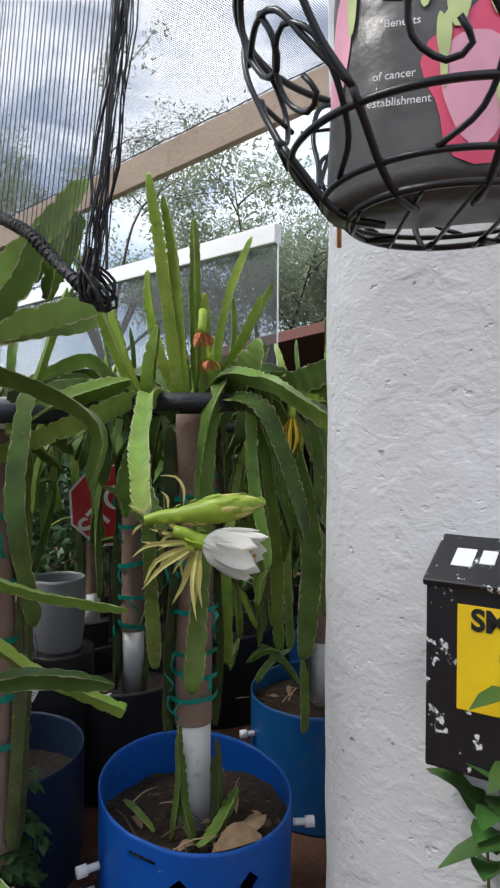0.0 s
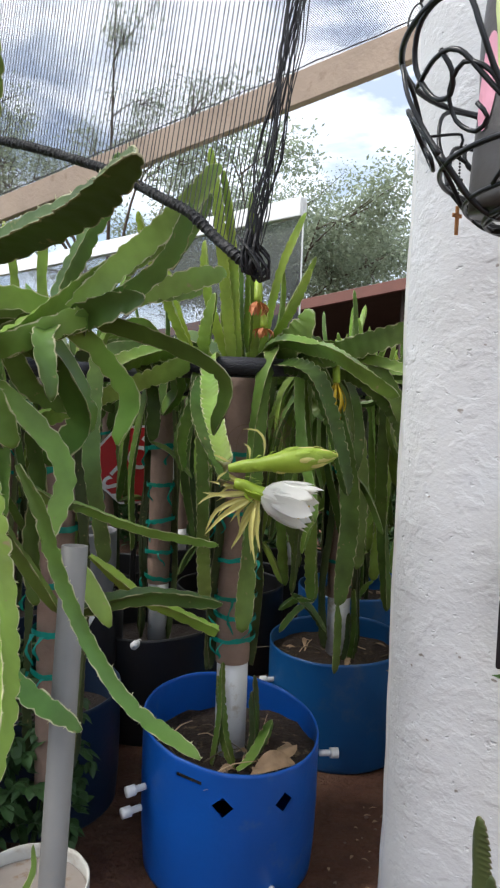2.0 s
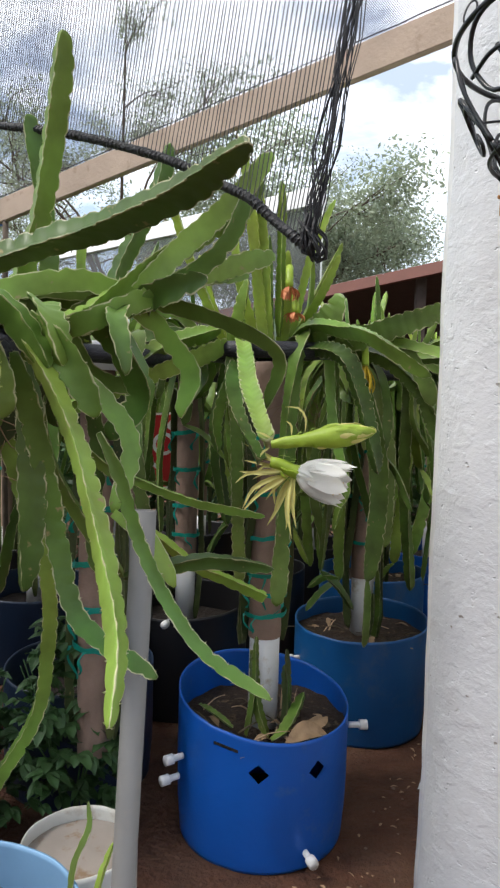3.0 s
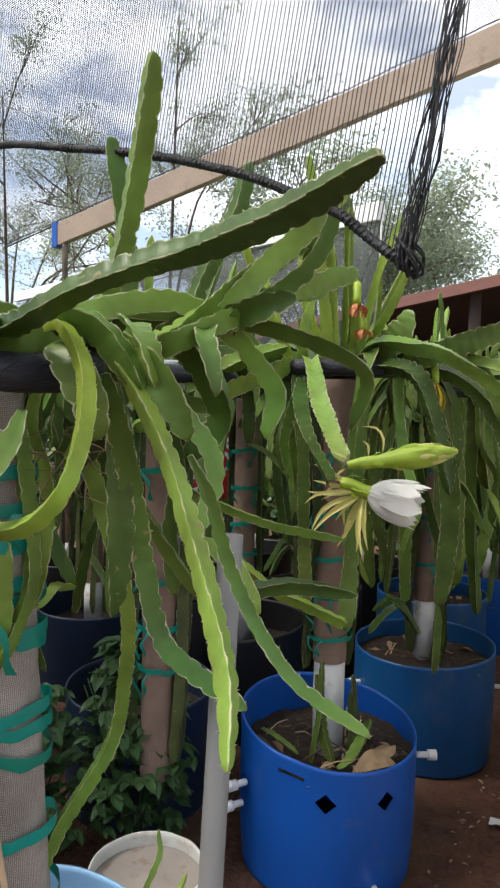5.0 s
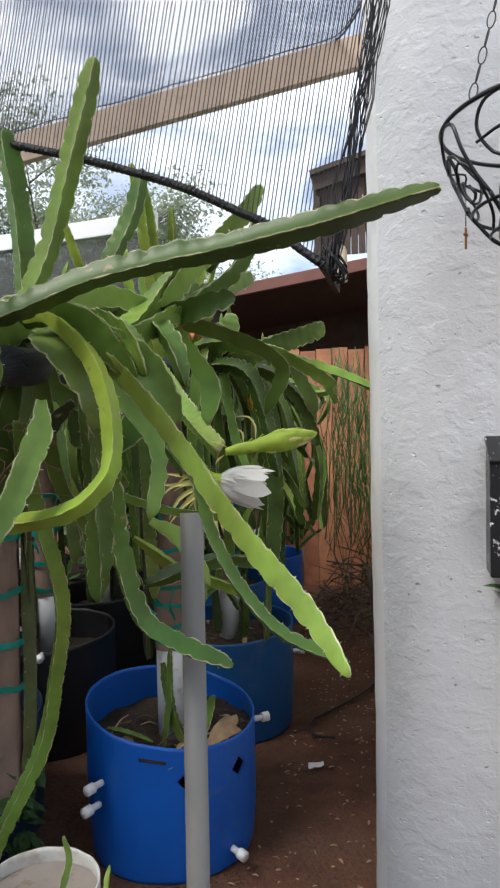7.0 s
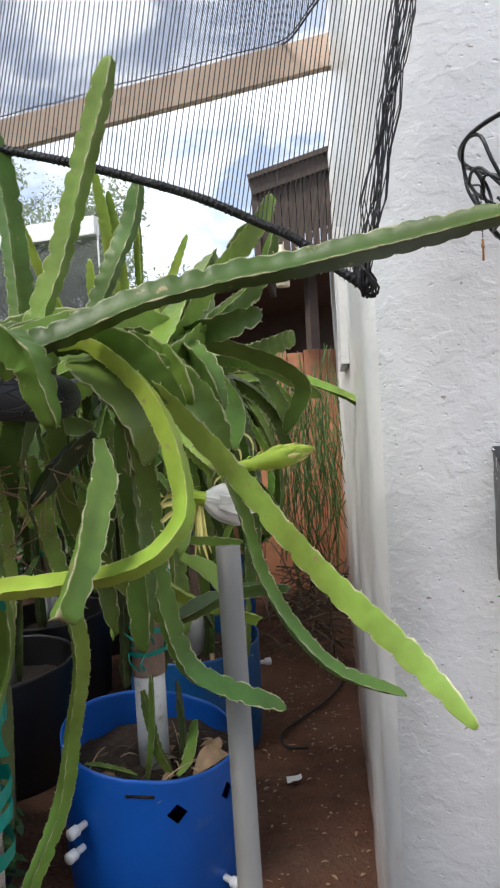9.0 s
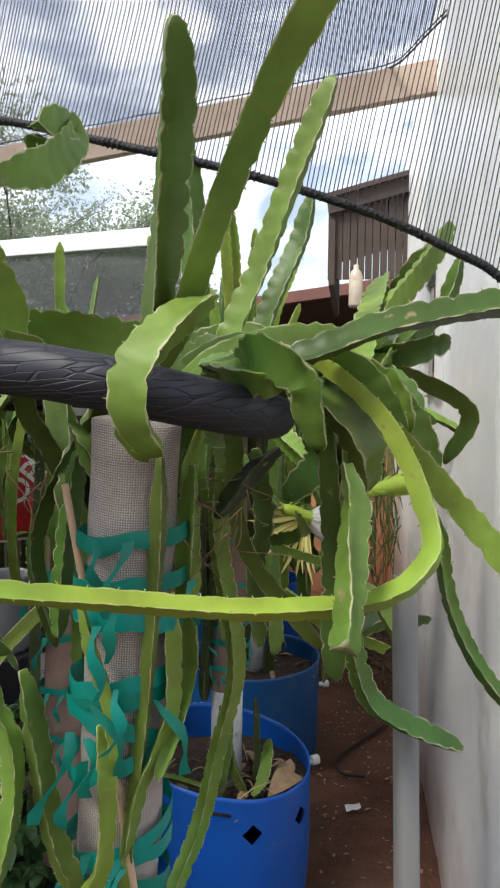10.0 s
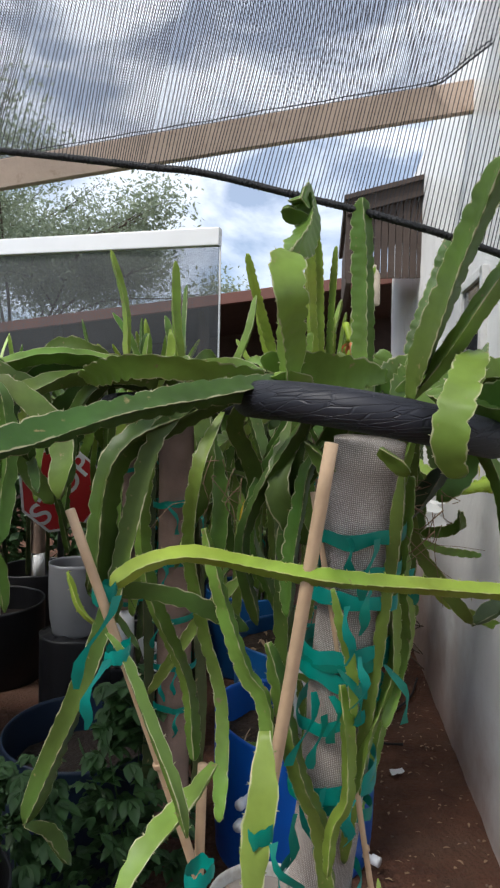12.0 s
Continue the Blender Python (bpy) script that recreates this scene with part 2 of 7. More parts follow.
def reddish_foot_tint(m):
    """Reddish brown mixed in low on the plaster, higher and denser further along the passage."""
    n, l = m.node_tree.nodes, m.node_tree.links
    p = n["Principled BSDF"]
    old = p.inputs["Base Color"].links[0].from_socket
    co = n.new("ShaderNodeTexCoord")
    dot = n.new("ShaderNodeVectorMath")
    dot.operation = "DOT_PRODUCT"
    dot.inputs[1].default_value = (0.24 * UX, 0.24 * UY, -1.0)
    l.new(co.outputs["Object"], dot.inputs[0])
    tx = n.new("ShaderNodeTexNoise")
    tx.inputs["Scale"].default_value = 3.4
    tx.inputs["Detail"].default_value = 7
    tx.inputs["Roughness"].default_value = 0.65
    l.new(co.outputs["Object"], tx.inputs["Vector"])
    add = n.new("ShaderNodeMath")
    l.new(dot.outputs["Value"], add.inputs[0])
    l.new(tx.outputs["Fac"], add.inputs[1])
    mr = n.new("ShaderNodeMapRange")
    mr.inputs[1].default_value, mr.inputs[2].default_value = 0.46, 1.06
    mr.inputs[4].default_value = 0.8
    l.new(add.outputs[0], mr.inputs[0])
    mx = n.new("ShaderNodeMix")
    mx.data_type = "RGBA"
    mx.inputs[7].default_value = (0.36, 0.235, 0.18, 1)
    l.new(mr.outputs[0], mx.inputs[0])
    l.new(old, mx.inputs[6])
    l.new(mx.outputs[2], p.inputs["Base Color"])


reddish_foot_tint(M_SMOOTHWALL)
M_SOIL = material("reddish_soil", (0.100, 0.041, 0.022), 0.95, vary=0.4, scale=9, bump=0.02, bump_scale=55, dirt=(0.115, 0.060, 0.036), dirt_scale=3, dirt_at=(0.45, 0.7))
M_POTSOIL = material("dark_potting_soil", (0.045, 0.028, 0.018), 0.95, vary=0.4, scale=40, bump=0.015, bump_scale=90, dirt=(0.16, 0.11, 0.06), dirt_scale=30, dirt_at=(0.58, 0.66))
M_BLUE = material("blue_drum_plastic", (0.004, 0.104, 0.49), 0.42, vary=0.10, scale=5, bump=0.001, bump_scale=40, dirt=(0.10, 0.17, 0.33), dirt_scale=6, dirt_at=(0.6, 0.85))
M_TEAL = material("teal_drum_plastic", (0.006, 0.085, 0.26), 0.42, vary=0.12, scale=5, bump=0.001, bump_scale=40, dirt=(0.07, 0.12, 0.20), dirt_scale=6, dirt_at=(0.55, 0.8))
M_PALEBLUE = material("pale_blue_plastic", (0.20, 0.38, 0.60), 0.45, vary=0.10, scale=5, bump=0.001, bump_scale=40)
M_DARKBLUE = material("dark_blue_plastic", (0.010, 0.024, 0.055), 0.45, vary=0.15, scale=5, bump=0.001)
# potting soil for the back rows, their deep shade put into the colour
M_SHADESOIL = material("shade_darkened_soil", (0.022, 0.014, 0.010), 0.9, vary=0.4, scale=12, bump=0.015, bump_scale=55)
M_BLACKPLASTIC = material("black_plastic", (0.012, 0.012, 0.014), 0.45, vary=0.2, scale=6, bump=0.001)
M_WHITEPVC = material("white_pvc", (0.74, 0.75, 0.76), 0.4, vary=0.05, scale=8, dirt=(0.40, 0.33, 0.24), dirt_scale=12, dirt_at=(0.58, 0.72))
M_GREYPVC = material("grey_pvc", (0.19, 0.185, 0.175), 0.5, vary=0.10, scale=10, dirt=(0.24, 0.20, 0.16), dirt_scale=8, dirt_at=(0.55, 0.75))
M_BUCKET = material("white_bucket_plastic", (0.62, 0.62, 0.58), 0.4, vary=0.08, scale=5, dirt=(0.35, 0.26, 0.18), dirt_scale=7, dirt_at=(0.55, 0.72))
M_BUCKETDIRT = material("dirty_bucket_water", (0.30, 0.26, 0.23), 0.25, vary=0.15, scale=9, dirt=(0.25, 0.17, 0.11), dirt_scale=16, dirt_at=(0.55, 0.66))
M_GREYBUCKET = material("grey_bucket_plastic", (0.21, 0.215, 0.23), 0.45, vary=0.08, scale=5)
M_TAN = material("tan_wrapped_post", (0.25, 0.17, 0.13), 0.8, vary=0.2, scale=14, bump=0.003, bump_scale=60)
M_DARKSTEM = material("old_corky_stem", (0.13, 0.10, 0.06), 0.8, vary=0.3, scale=22, bump=0.004, bump_scale=70)
M_BEAM = material("weathered_pine", (0.43, 0.325, 0.25), 0.75, vary=0.15, scale=4, bump=0.002, bump_scale=50, dirt=(0.30, 0.21, 0.15), dirt_scale=14, dirt_at=(0.58, 0.72))
M_ROPE = material("black_rubber_hose", (0.012, 0.012, 0.013), 0.6, bump=0.004, bump_scale=160)
M_THREAD = material("black_net_tape", (0.015, 0.015, 0.017), 0.5)
M_WIRE = material("black_painted_wire", (0.008, 0.008, 0.009), 0.35)
M_CHAIN = material("dark_chain_steel", (0.05, 0.05, 0.05), 0.4, metal=0.8)
M_TIE = material("green_plastic_ribbon", (0.0, 0.24, 0.18), 0.35, vary=0.12, scale=30, random_value=0.25, trans=0.15)
M_STICK = material("bamboo_stake", (0.52, 0.36, 0.22), 0.65, vary=0.12, scale=30, bump=0.001, bump_scale=120)
M_REDFENCE = material("reddish_fence_wood", (0.36, 0.15, 0.08), 0.8, vary=0.25, scale=10, bump=0.004, bump_scale=40, random_value=0.15)
M_BROWNFASCIA = material("brown_painted_fascia", (0.13, 0.045, 0.03), 0.6, vary=0.15, scale=5)
M_DARKWOOD = material("dark_eave_wood", (0.05, 0.033, 0.025), 0.8, vary=0.25, scale=8, bump=0.003, bump_scale=40)
M_WHITEMETAL = material("white_painted_metal", (0.72, 0.73, 0.74), 0.4, vary=0.04, scale=5)
M_SCREEN = net_material("grey_shade_screen", (0.055, 0.06, 0.065), 0.004, 0.48)
M_ROOFNET = net_material("black_shade_cloth", (0.022, 0.022, 0.05), 0.0075, 0.68)
M_PETAL = material("white_petal", (0.93, 0.93, 0.90), 0.5, vary=0.03, scale=40, trans=0.45)
M_SEPAL = material("pale_yellow_sepal", (0.74, 0.68, 0.24), 0.5, vary=0.12, scale=30, trans=0.25)
M_BUD = material("green_bud", (0.36, 0.50, 0.05), 0.45, vary=0.2, scale=30, bump=0.001, bump_scale=60, trans=0.15)
M_STAMEN = material("yellow_stamen", (0.75, 0.50, 0.08), 0.6, trans=0.2)
M_YELLOW = material("wilted_yellow_petal", (0.70, 0.50, 0.03), 0.6, vary=0.2, scale=40, trans=0.2)
M_ORANGE = material("dried_orange_flower", (0.55, 0.20, 0.08), 0.7, vary=0.3, scale=30)
M_SIGNRED = material("red_sign", (0.55, 0.02, 0.025), 0.4, vary=0.08, scale=10)
M_WHITEPAINT = material("white_lettering", (0.80, 0.80, 0.80), 0.5)
M_BLACKTEXT = material("black_lettering", (0.01, 0.01, 0.01), 0.5)
M_BAG = material("black_printed_bag", (0.085, 0.080, 0.075), 0.35, vary=0.15, scale=10, bump=0.006, bump_scale=14)
M_PINK = material("pink_print", (0.72, 0.07, 0.15), 0.35, vary=0.15, scale=14)
M_PINKPALE = material("pale_pink_print", (0.78, 0.36, 0.46), 0.35, vary=0.2, scale=14)
M_GREENPRINT = material("pale_green_print", (0.50, 0.58, 0.24), 0.35, vary=0.2, scale=20)
M_BOX = material("worn_black_enamel", (0.012, 0.012, 0.014), 0.3, vary=0.2, scale=8, dirt=(0.70, 0.70, 0.70), dirt_scale=46, dirt_at=(0.615, 0.635))
M_LABEL = material("yellow_label", (0.80, 0.55, 0.01), 0.4, vary=0.06, scale=20, dirt=(0.35, 0.22, 0.02), dirt_scale=30, dirt_at=(0.66, 0.72))
M_LEAF = material("green_leaf", (0.06, 0.14, 0.03), 0.45, vary=0.25, scale=20, random_value=0.3, trans=0.25)
M_DARKLEAF = material("dark_bush_leaf", (0.050, 0.115, 0.035), 0.5, vary=0.3, scale=20, trans=0.2)
M_TREELEAF = material("mesquite_leaf", (0.27, 0.32, 0.22), 0.6, vary=0.3, scale=8, trans=0.45)
M_BARK = material("grey_bark", (0.10, 0.075, 0.055), 0.9, vary=0.3, scale=12, bump=0.01, bump_scale=30)
M_DRY = material("dry_brown_leaf", (0.33, 0.22, 0.13), 0.8, vary=0.3, scale=30)
M_TAG = material("white_plant_tag", (0.78, 0.79, 0.80), 0.4, vary=0.05, scale=20)
M_GLASS = material("dark_window_glass", (0.03, 0.035, 0.04), 0.08, spec=0.8)
M_FAR = material("distant_scrub", (0.12, 0.15, 0.07), 0.9, vary=0.4, scale=3)
M_COPPER = material("copper_pendant", (0.45, 0.20, 0.07), 0.35, metal=0.7)
S_GREEN = stem_material("cactus_skin", (0.148, 0.268, 0.046), (0.56, 0.54, 0.32))
S_DARK = stem_material("cactus_skin_dark", (0.088, 0.158, 0.030), (0.48, 0.45, 0.27))
S_MID = stem_material("cactus_skin_light", (0.178, 0.315, 0.046), (0.52, 0.50, 0.24))
S_OLD = stem_material("old_cactus_skin", (0.060, 0.085, 0.030), (0.20, 0.17, 0.10))
S_BRIGHT = stem_material("cactus_skin_young", (0.225, 0.350, 0.045), (0.48, 0.50, 0.18))


def burlap_material():
    m = bpy.data.materials.new("burlap")
    m.use_nodes = True
    n, l = m.node_tree.nodes, m.node_tree.links
    p = n["Principled BSDF"]
    p.inputs["Roughness"].default_value = 0.95
    p.inputs["Specular IOR Level"].default_value = 0.1
    uv = n.new("ShaderNodeUVMap")
    outs = []
    for d in ("X", "Y"):
        w = n.new("ShaderNodeTexWave")
        w.bands_direction = d
        w.inputs["Scale"].default_value = 105
        w.inputs["Distortion"].default_value = 2.6
        w.inputs["Detail"].default_value = 2
        w.inputs["Detail Scale"].default_value = 3
        l.new(uv.outputs[0], w.inputs["Vector"])
        outs.append(w.outputs["Fac"])
    mul = n.new("ShaderNodeMath"); mul.operation = "MULTIPLY"
    l.new(outs[0], mul.inputs[0]); l.new(outs[1], mul.inputs[1])
    tx = n.new("ShaderNodeTexNoise")
    tx.inputs["Scale"].default_value = 9
    tx.inputs["Detail"].default_value = 6
    l.new(uv.outputs[0], tx.inputs["Vector"])
    r = n.new("ShaderNodeValToRGB")
    r.color_ramp.elements[0].color = (0.31, 0.27, 0.235, 1)
    r.color_ramp.elements[1].color = (0.76, 0.70, 0.64, 1)
    r.color_ramp.elements[1].position = 0.7
    l.new(mul.outputs[0], r.inputs["Fac"])
    hs = n.new("ShaderNodeHueSaturation")
    mr = n.new("ShaderNodeMapRange")
    mr.inputs[1].default_value, mr.inputs[2].default_value = 0.3, 0.7
    mr.inputs[3].default_value, mr.inputs[4].default_value = 0.62, 1.2
    l.new(tx.outputs["Fac"], mr.inputs[0])
    l.new(mr.outputs[0], hs.inputs["Value"])
    l.new(r.outputs[0], hs.inputs["Color"])
    l.new(hs.outputs[0], p.inputs["Base Color"])
    bp = n.new("ShaderNodeBump")
    bp.inputs["Distance"].default_value = 0.0010
    l.new(mul.outputs[0], bp.inputs["Height"])
    l.new(bp.outputs[0], p.inputs["Normal"])
    return m


def tyre_material():
    """Black rubber with slanted tread grooves (u round the tube, v along the ring, metres)."""
    m = bpy.data.materials.new("tyre_rubber")
    m.use_nodes = True
    n, l = m.node_tree.nodes, m.node_tree.links
    p = n["Principled BSDF"]
    p.inputs["Base Color"].default_value = (0.017, 0.018, 0.026, 1)
    p.inputs["Roughness"].default_value = 0.55
    uv = n.new("ShaderNodeUVMap")
    mp = n.new("ShaderNodeMapping")
    mt = n.new("ShaderNodeMapping")
    mt.inputs["Rotation"].default_value = (0, 0, radians(17))
    mp.inputs["Scale"].default_value = (120, 24, 1)
    l.new(uv.outputs[0], mt.inputs["Vector"])
    l.new(mt.outputs[0], mp.inputs["Vector"])
    v = n.new("ShaderNodeTexVoronoi")
    v.feature = "DISTANCE_TO_EDGE"
    v.inputs["Scale"].default_value = 1.0
    v.inputs["Randomness"].default_value = 0.95
    l.new(mp.outputs[0], v.inputs["Vector"])
    mr = n.new("ShaderNodeMapRange")
    mr.inputs[1].default_value, mr.inputs[2].default_value = 0.0, 0.06
    l.new(v.outputs["Distance"], mr.inputs[0])
    bp = n.new("ShaderNodeBump")
    bp.inputs["Distance"].default_value = 0.0009
    l.new(mr.outputs[0], bp.inputs["Height"])
    l.new(bp.outputs[0], p.inputs["Normal"])
    return m


M_BURLAP = burlap_material()
M_TYRE = tyre_material()


# ---- mesh helpers ----
def mesh_object(name, bm, mat, smooth=True):
    me = bpy.data.meshes.new(name)
    bm.normal_update()
    bm.to_mesh(me)
    bm.free()
    for pl in me.polygons:
        pl.use_smooth = smooth
    me.materials.append(mat)
    return new(name, me)


def part(name, bm, mat, parent, label="", smooth=True):
    ob = mesh_object(name, bm, mat, smooth)
    ob.parent = parent
    # parts are drawn in place coordinates; undo the parent's own pose
    ob.matrix_parent_inverse = parent.matrix_world.inverted()
    if label:
        ob["label"] = label
    return ob


def thing(name, at, label, category, group="", kind=""):
    e = new(name)
    e.empty_display_size = 0.05
    e.matrix_world = Matrix.Translation(at)
    e.matrix_basis = Matrix.Translation(at)
    bpy.context.view_layer.update()
    return tagged(e, label, category, group, kind)


def add_box(bm, m, sx, sy, sz, bevel=0.0):
    """A box of that size with its middle at the pose m."""
    r = bmesh.ops.create_cube(bm, size=1.0, matrix=m @ Matrix.Diagonal((sx, sy, sz, 1)))
    if bevel:
        es = list({e for v in r["verts"] for e in v.link_edges})
        bmesh.ops.bevel(bm, geom=es, offset=bevel, segments=2, affect="EDGES", profile=0.6)


def box_bm(m, sx, sy, sz, bevel=0.0):
    bm = bmesh.new()
    add_box(bm, m, sx, sy, sz, bevel)
    return bm


def local(a, b, z, turn=0.0):
    """A pose in the place's frame: its x runs across the passage (b), its y along it (a)."""
    return Matrix.Translation(P(a, b, z)) @ pose(0, 0, 0, 0, 0, TURN_A - 90 + turn)


def spin(bm, profile, m, n=48, close=False, wobble=0.0):
    """Turn a profile of (radius, height) round the z of m. Returns nothing; uv in metres."""
    uvl = bm.loops.layers.uv.verify()
    rings = []
    for k, (r, z) in enumerate(profile):
        ring = []
        for i in range(n):
            t = 2 * math.pi * i / n
            rr = r * (1 + wobble * noise.noise((math.cos(t) * 1.3, math.sin(t) * 1.3, z * 2.0)))
            ring.append(bm.verts.new(m @ Vector((rr * math.cos(t), rr * math.sin(t), z))))
        rings.append(ring)
    dist = 0.0
    for k in range(len(rings) - 1):
        d2 = dist + math.dist(profile[k], profile[k + 1])
        for i in range(n):
            j = (i + 1) % n
            f = bm.faces.new((rings[k][i], rings[k][j], rings[k + 1][j], rings[k + 1][i]))
            rr = max(profile[k][0], 0.02)
            u0, u1 = 2 * math.pi * rr * i / n, 2 * math.pi * rr * (i + 1) / n
            for lp, q in zip(f.loops, ((u0, dist), (u1, dist), (u1, d2), (u0, d2))):
                lp[uvl].uv = q
        dist = d2
    if close:
        for ring in (rings[0][::-1], rings[-1]):
            bm.faces.new(ring)


def smooth_path(points, step):
    """Catmull-Rom through the points, sampled about every step metres."""
    pts = [Vector(p) for p in points]
    if len(pts) == 2:
        pts = [pts[0], (pts[0] + pts[1]) / 2, pts[1]]
    ext = [2 * pts[0] - pts[1]] + pts + [2 * pts[-1] - pts[-2]]
    out = []
    for k in range(1, len(ext) - 2):
        p0, p1, p2, p3 = ext[k - 1:k + 3]
        nseg = max(2, int((p2 - p1).length / step))
        for i in range(nseg):
            t = i / nseg
            out.append(0.5 * ((2 * p1) + (p2 - p0) * t + (2 * p0 - 5 * p1 + 4 * p2 - p3) * t * t + (3 * p1 - p0 - 3 * p2 + p3) * t ** 3))
    out.append(pts[-1])
    return out


def frames_along(path, twist=0.0, up=(0, 0, 1)):
    """Tangent, side and normal along a path, carried without spin."""
    res = []
    side = None
    for i, p in enumerate(path):
        t = (path[min(i + 1, len(path) - 1)] - path[max(i - 1, 0)]).normalized()
        if side is None:
            side = t.cross(Vector(up))
            if side.length < 0.05:
                side = t.cross(Vector((1, 0, 0)))
        else:
            side = side - t * side.dot(t)
        side.normalize()
        n = side.cross(t)
        a = twist * i / max(1, len(path) - 1)
        res.append((t, side * math.cos(a) + n * math.sin(a), n * math.cos(a) - side * math.sin(a)))
    return res


def add_tube(bm, points, radius, n=8, step=0.02, taper=1.0, caps=True):
    path = smooth_path(points, step)
    fr = frames_along(path)
    uvl = bm.loops.layers.uv.verify()
    rings = []
    for i, p in enumerate(path):
        f = i / (len(path) - 1)
        r = radius * (1 + (taper - 1) * f)
        t, s, nn = fr[i]
        rings.append([bm.verts.new(p + (s * math.cos(2 * math.pi * k / n) + nn * math.sin(2 * math.pi * k / n)) * r) for k in range(n)])
    d = 0.0
    for i in range(len(rings) - 1):
        d2 = d + (path[i + 1] - path[i]).length
        for k in range(n):
            j = (k + 1) % n
            f = bm.faces.new((rings[i][k], rings[i][j], rings[i + 1][j], rings[i + 1][k]))
            for lp, q in zip(f.loops, ((k / n, d), ((k + 1) / n, d), ((k + 1) / n, d2), (k / n, d2))):
                lp[uvl].uv = (q[0] * 2 * math.pi * radius, q[1])
        d = d2
    if caps:
        bm.faces.new(rings[0][::-1])
        bm.faces.new(rings[-1])


def add_stem(bm, points, width, ribs=3, roll=0.0, twist=0.4, step=0.006, tip=0.07, lobe=0.025, depth=0.30, seed=0, blunt=False, core=0.24, wave=1.0, spines=False):
    """One winged cactus joint: thin fins round a slim core, their margins scalloped and waved between areoles."""
    rnd = random.Random(seed)
    path = smooth_path(points, step)
    ph = rnd.random() * 50
    total = sum((path[i + 1] - path[i]).length for i in range(len(path) - 1))
    fr = frames_along(path, twist)
    uvl = bm.loops.layers.uv.verify()
    d = 0.0
    rings = []
    marks = []
    last = [-99] * ribs
    offs = [rnd.random() for _ in range(ribs)]
    lobes = [lobe * rnd.uniform(0.85, 1.2) for _ in range(ribs)]
    spread = [rnd.uniform(-0.25, 0.25) for _ in range(ribs)]
    sizes = [rnd.uniform(0.85, 1.1) for _ in range(ribs)]
    for i, p in enumerate(path):
        if i:
            d += (path[i] - path[i - 1]).length
        t, s, nn = fr[i]
        w = 1.0
        if total - d < tip and not blunt:
            q = max(0.0, (total - d) / tip)
            w *= 0.18 + 0.82 * math.sqrt(max(0.0, 1 - (1 - q) ** 2))
        if d < 0.05:
            w *= 0.4 + 0.6 * d / 0.05
        w *= 1 + 0.14 * noise.noise((d * 5, ph, 0.3))
        ring = []
        for k in range(ribs):
            a0 = roll + 2 * math.pi * k / ribs + spread[k]
            u = d / lobes[k] + offs[k] + 0.25 * noise.noise((d * 9, ph, k))
            fu = u - math.floor(u)
            # each lobe rises slowly and drops back at the areole
            sc = 1 - depth * (max(0.0, 1 - 3.2 * fu) ** 1.5 + 0.45 * fu ** 6) + 0.10 * noise.noise((d * 45, ph, k * 3.1))
            if spines and i and int(u) != last[k]:
                marks.append((i, k))
            last[k] = int(u)
            tipr = 0.5 * width * w * sc * sizes[k]
            wav = wave * (0.32 * noise.noise((d * 6, ph + k * 7.3, 1.7)) + 0.035 * math.sin(2 * math.pi * u + 1.3 * k))
            a = a0 + wav
            half = 0.0011 + 0.02 * width
            th = half / max(0.006, tipr * 0.86)
            cr = 0.5 * width * core * w

            def pt(r, ang):
                return bm.verts.new(p + (s * math.cos(ang) + nn * math.sin(ang)) * r)
            ring += [pt(cr, a0 - math.pi / ribs), pt(tipr * 0.86, a - th), pt(tipr, a), pt(tipr * 0.86, a + th)]
        rings.append(ring)
    nr = 4 * ribs
    us = (1.0, 0.15, 0.0, 0.15)
    dd = 0.0
    for i in range(len(rings) - 1):
        d2 = dd + (path[i + 1] - path[i]).length
        for k in range(nr):
            j = (k + 1) % nr
            f = bm.faces.new((rings[i][k], rings[i][j], rings[i + 1][j], rings[i + 1][k]))
            for lp, q in zip(f.loops, ((us[k % 4], dd), (us[j % 4], dd), (us[j % 4], d2), (us[k % 4], d2))):
                lp[uvl].uv = q
        for k in range(nr):
            if k % 4 == 2:
                ed = bm.edges.get((rings[i][k], rings[i + 1][k]))
                ed.smooth = False
        dd = d2
    bm.faces.new(rings[0][::-1])
    bm.faces.new(rings[-1])
    # short pale spines at the areoles
    for i, k in marks:
        v = rings[i][4 * k + 2].co
        out = (v - path[i]).normalized()
        t, s, nn = fr[i]
        for q in range(2):
            d = (out + t * rnd.uniform(-0.7, 0.7) + out.cross(t) * rnd.uniform(-0.6, 0.6)).normalized()
            a = bm.verts.new(v + t * 0.0009)
            b = bm.verts.new(v - t * 0.0005 + out.cross(t) * 0.0008)
            c = bm.verts.new(v - t * 0.0005 - out.cross(t) * 0.0008)
            e = bm.verts.new(v + d * rnd.uniform(0.002, 0.0045))
            for f in ((a, b, e), (b, c, e), (c, a, e)):
                fc = bm.faces.new(f)
                for lp in fc.loops:
                    lp[uvl].uv = (0, 0)


def stem(parent, points, width, mat, label="", **kw):
    bm = bmesh.new()
    add_stem(bm, points, width, **kw)
    return part("stem", bm, mat, parent, label)


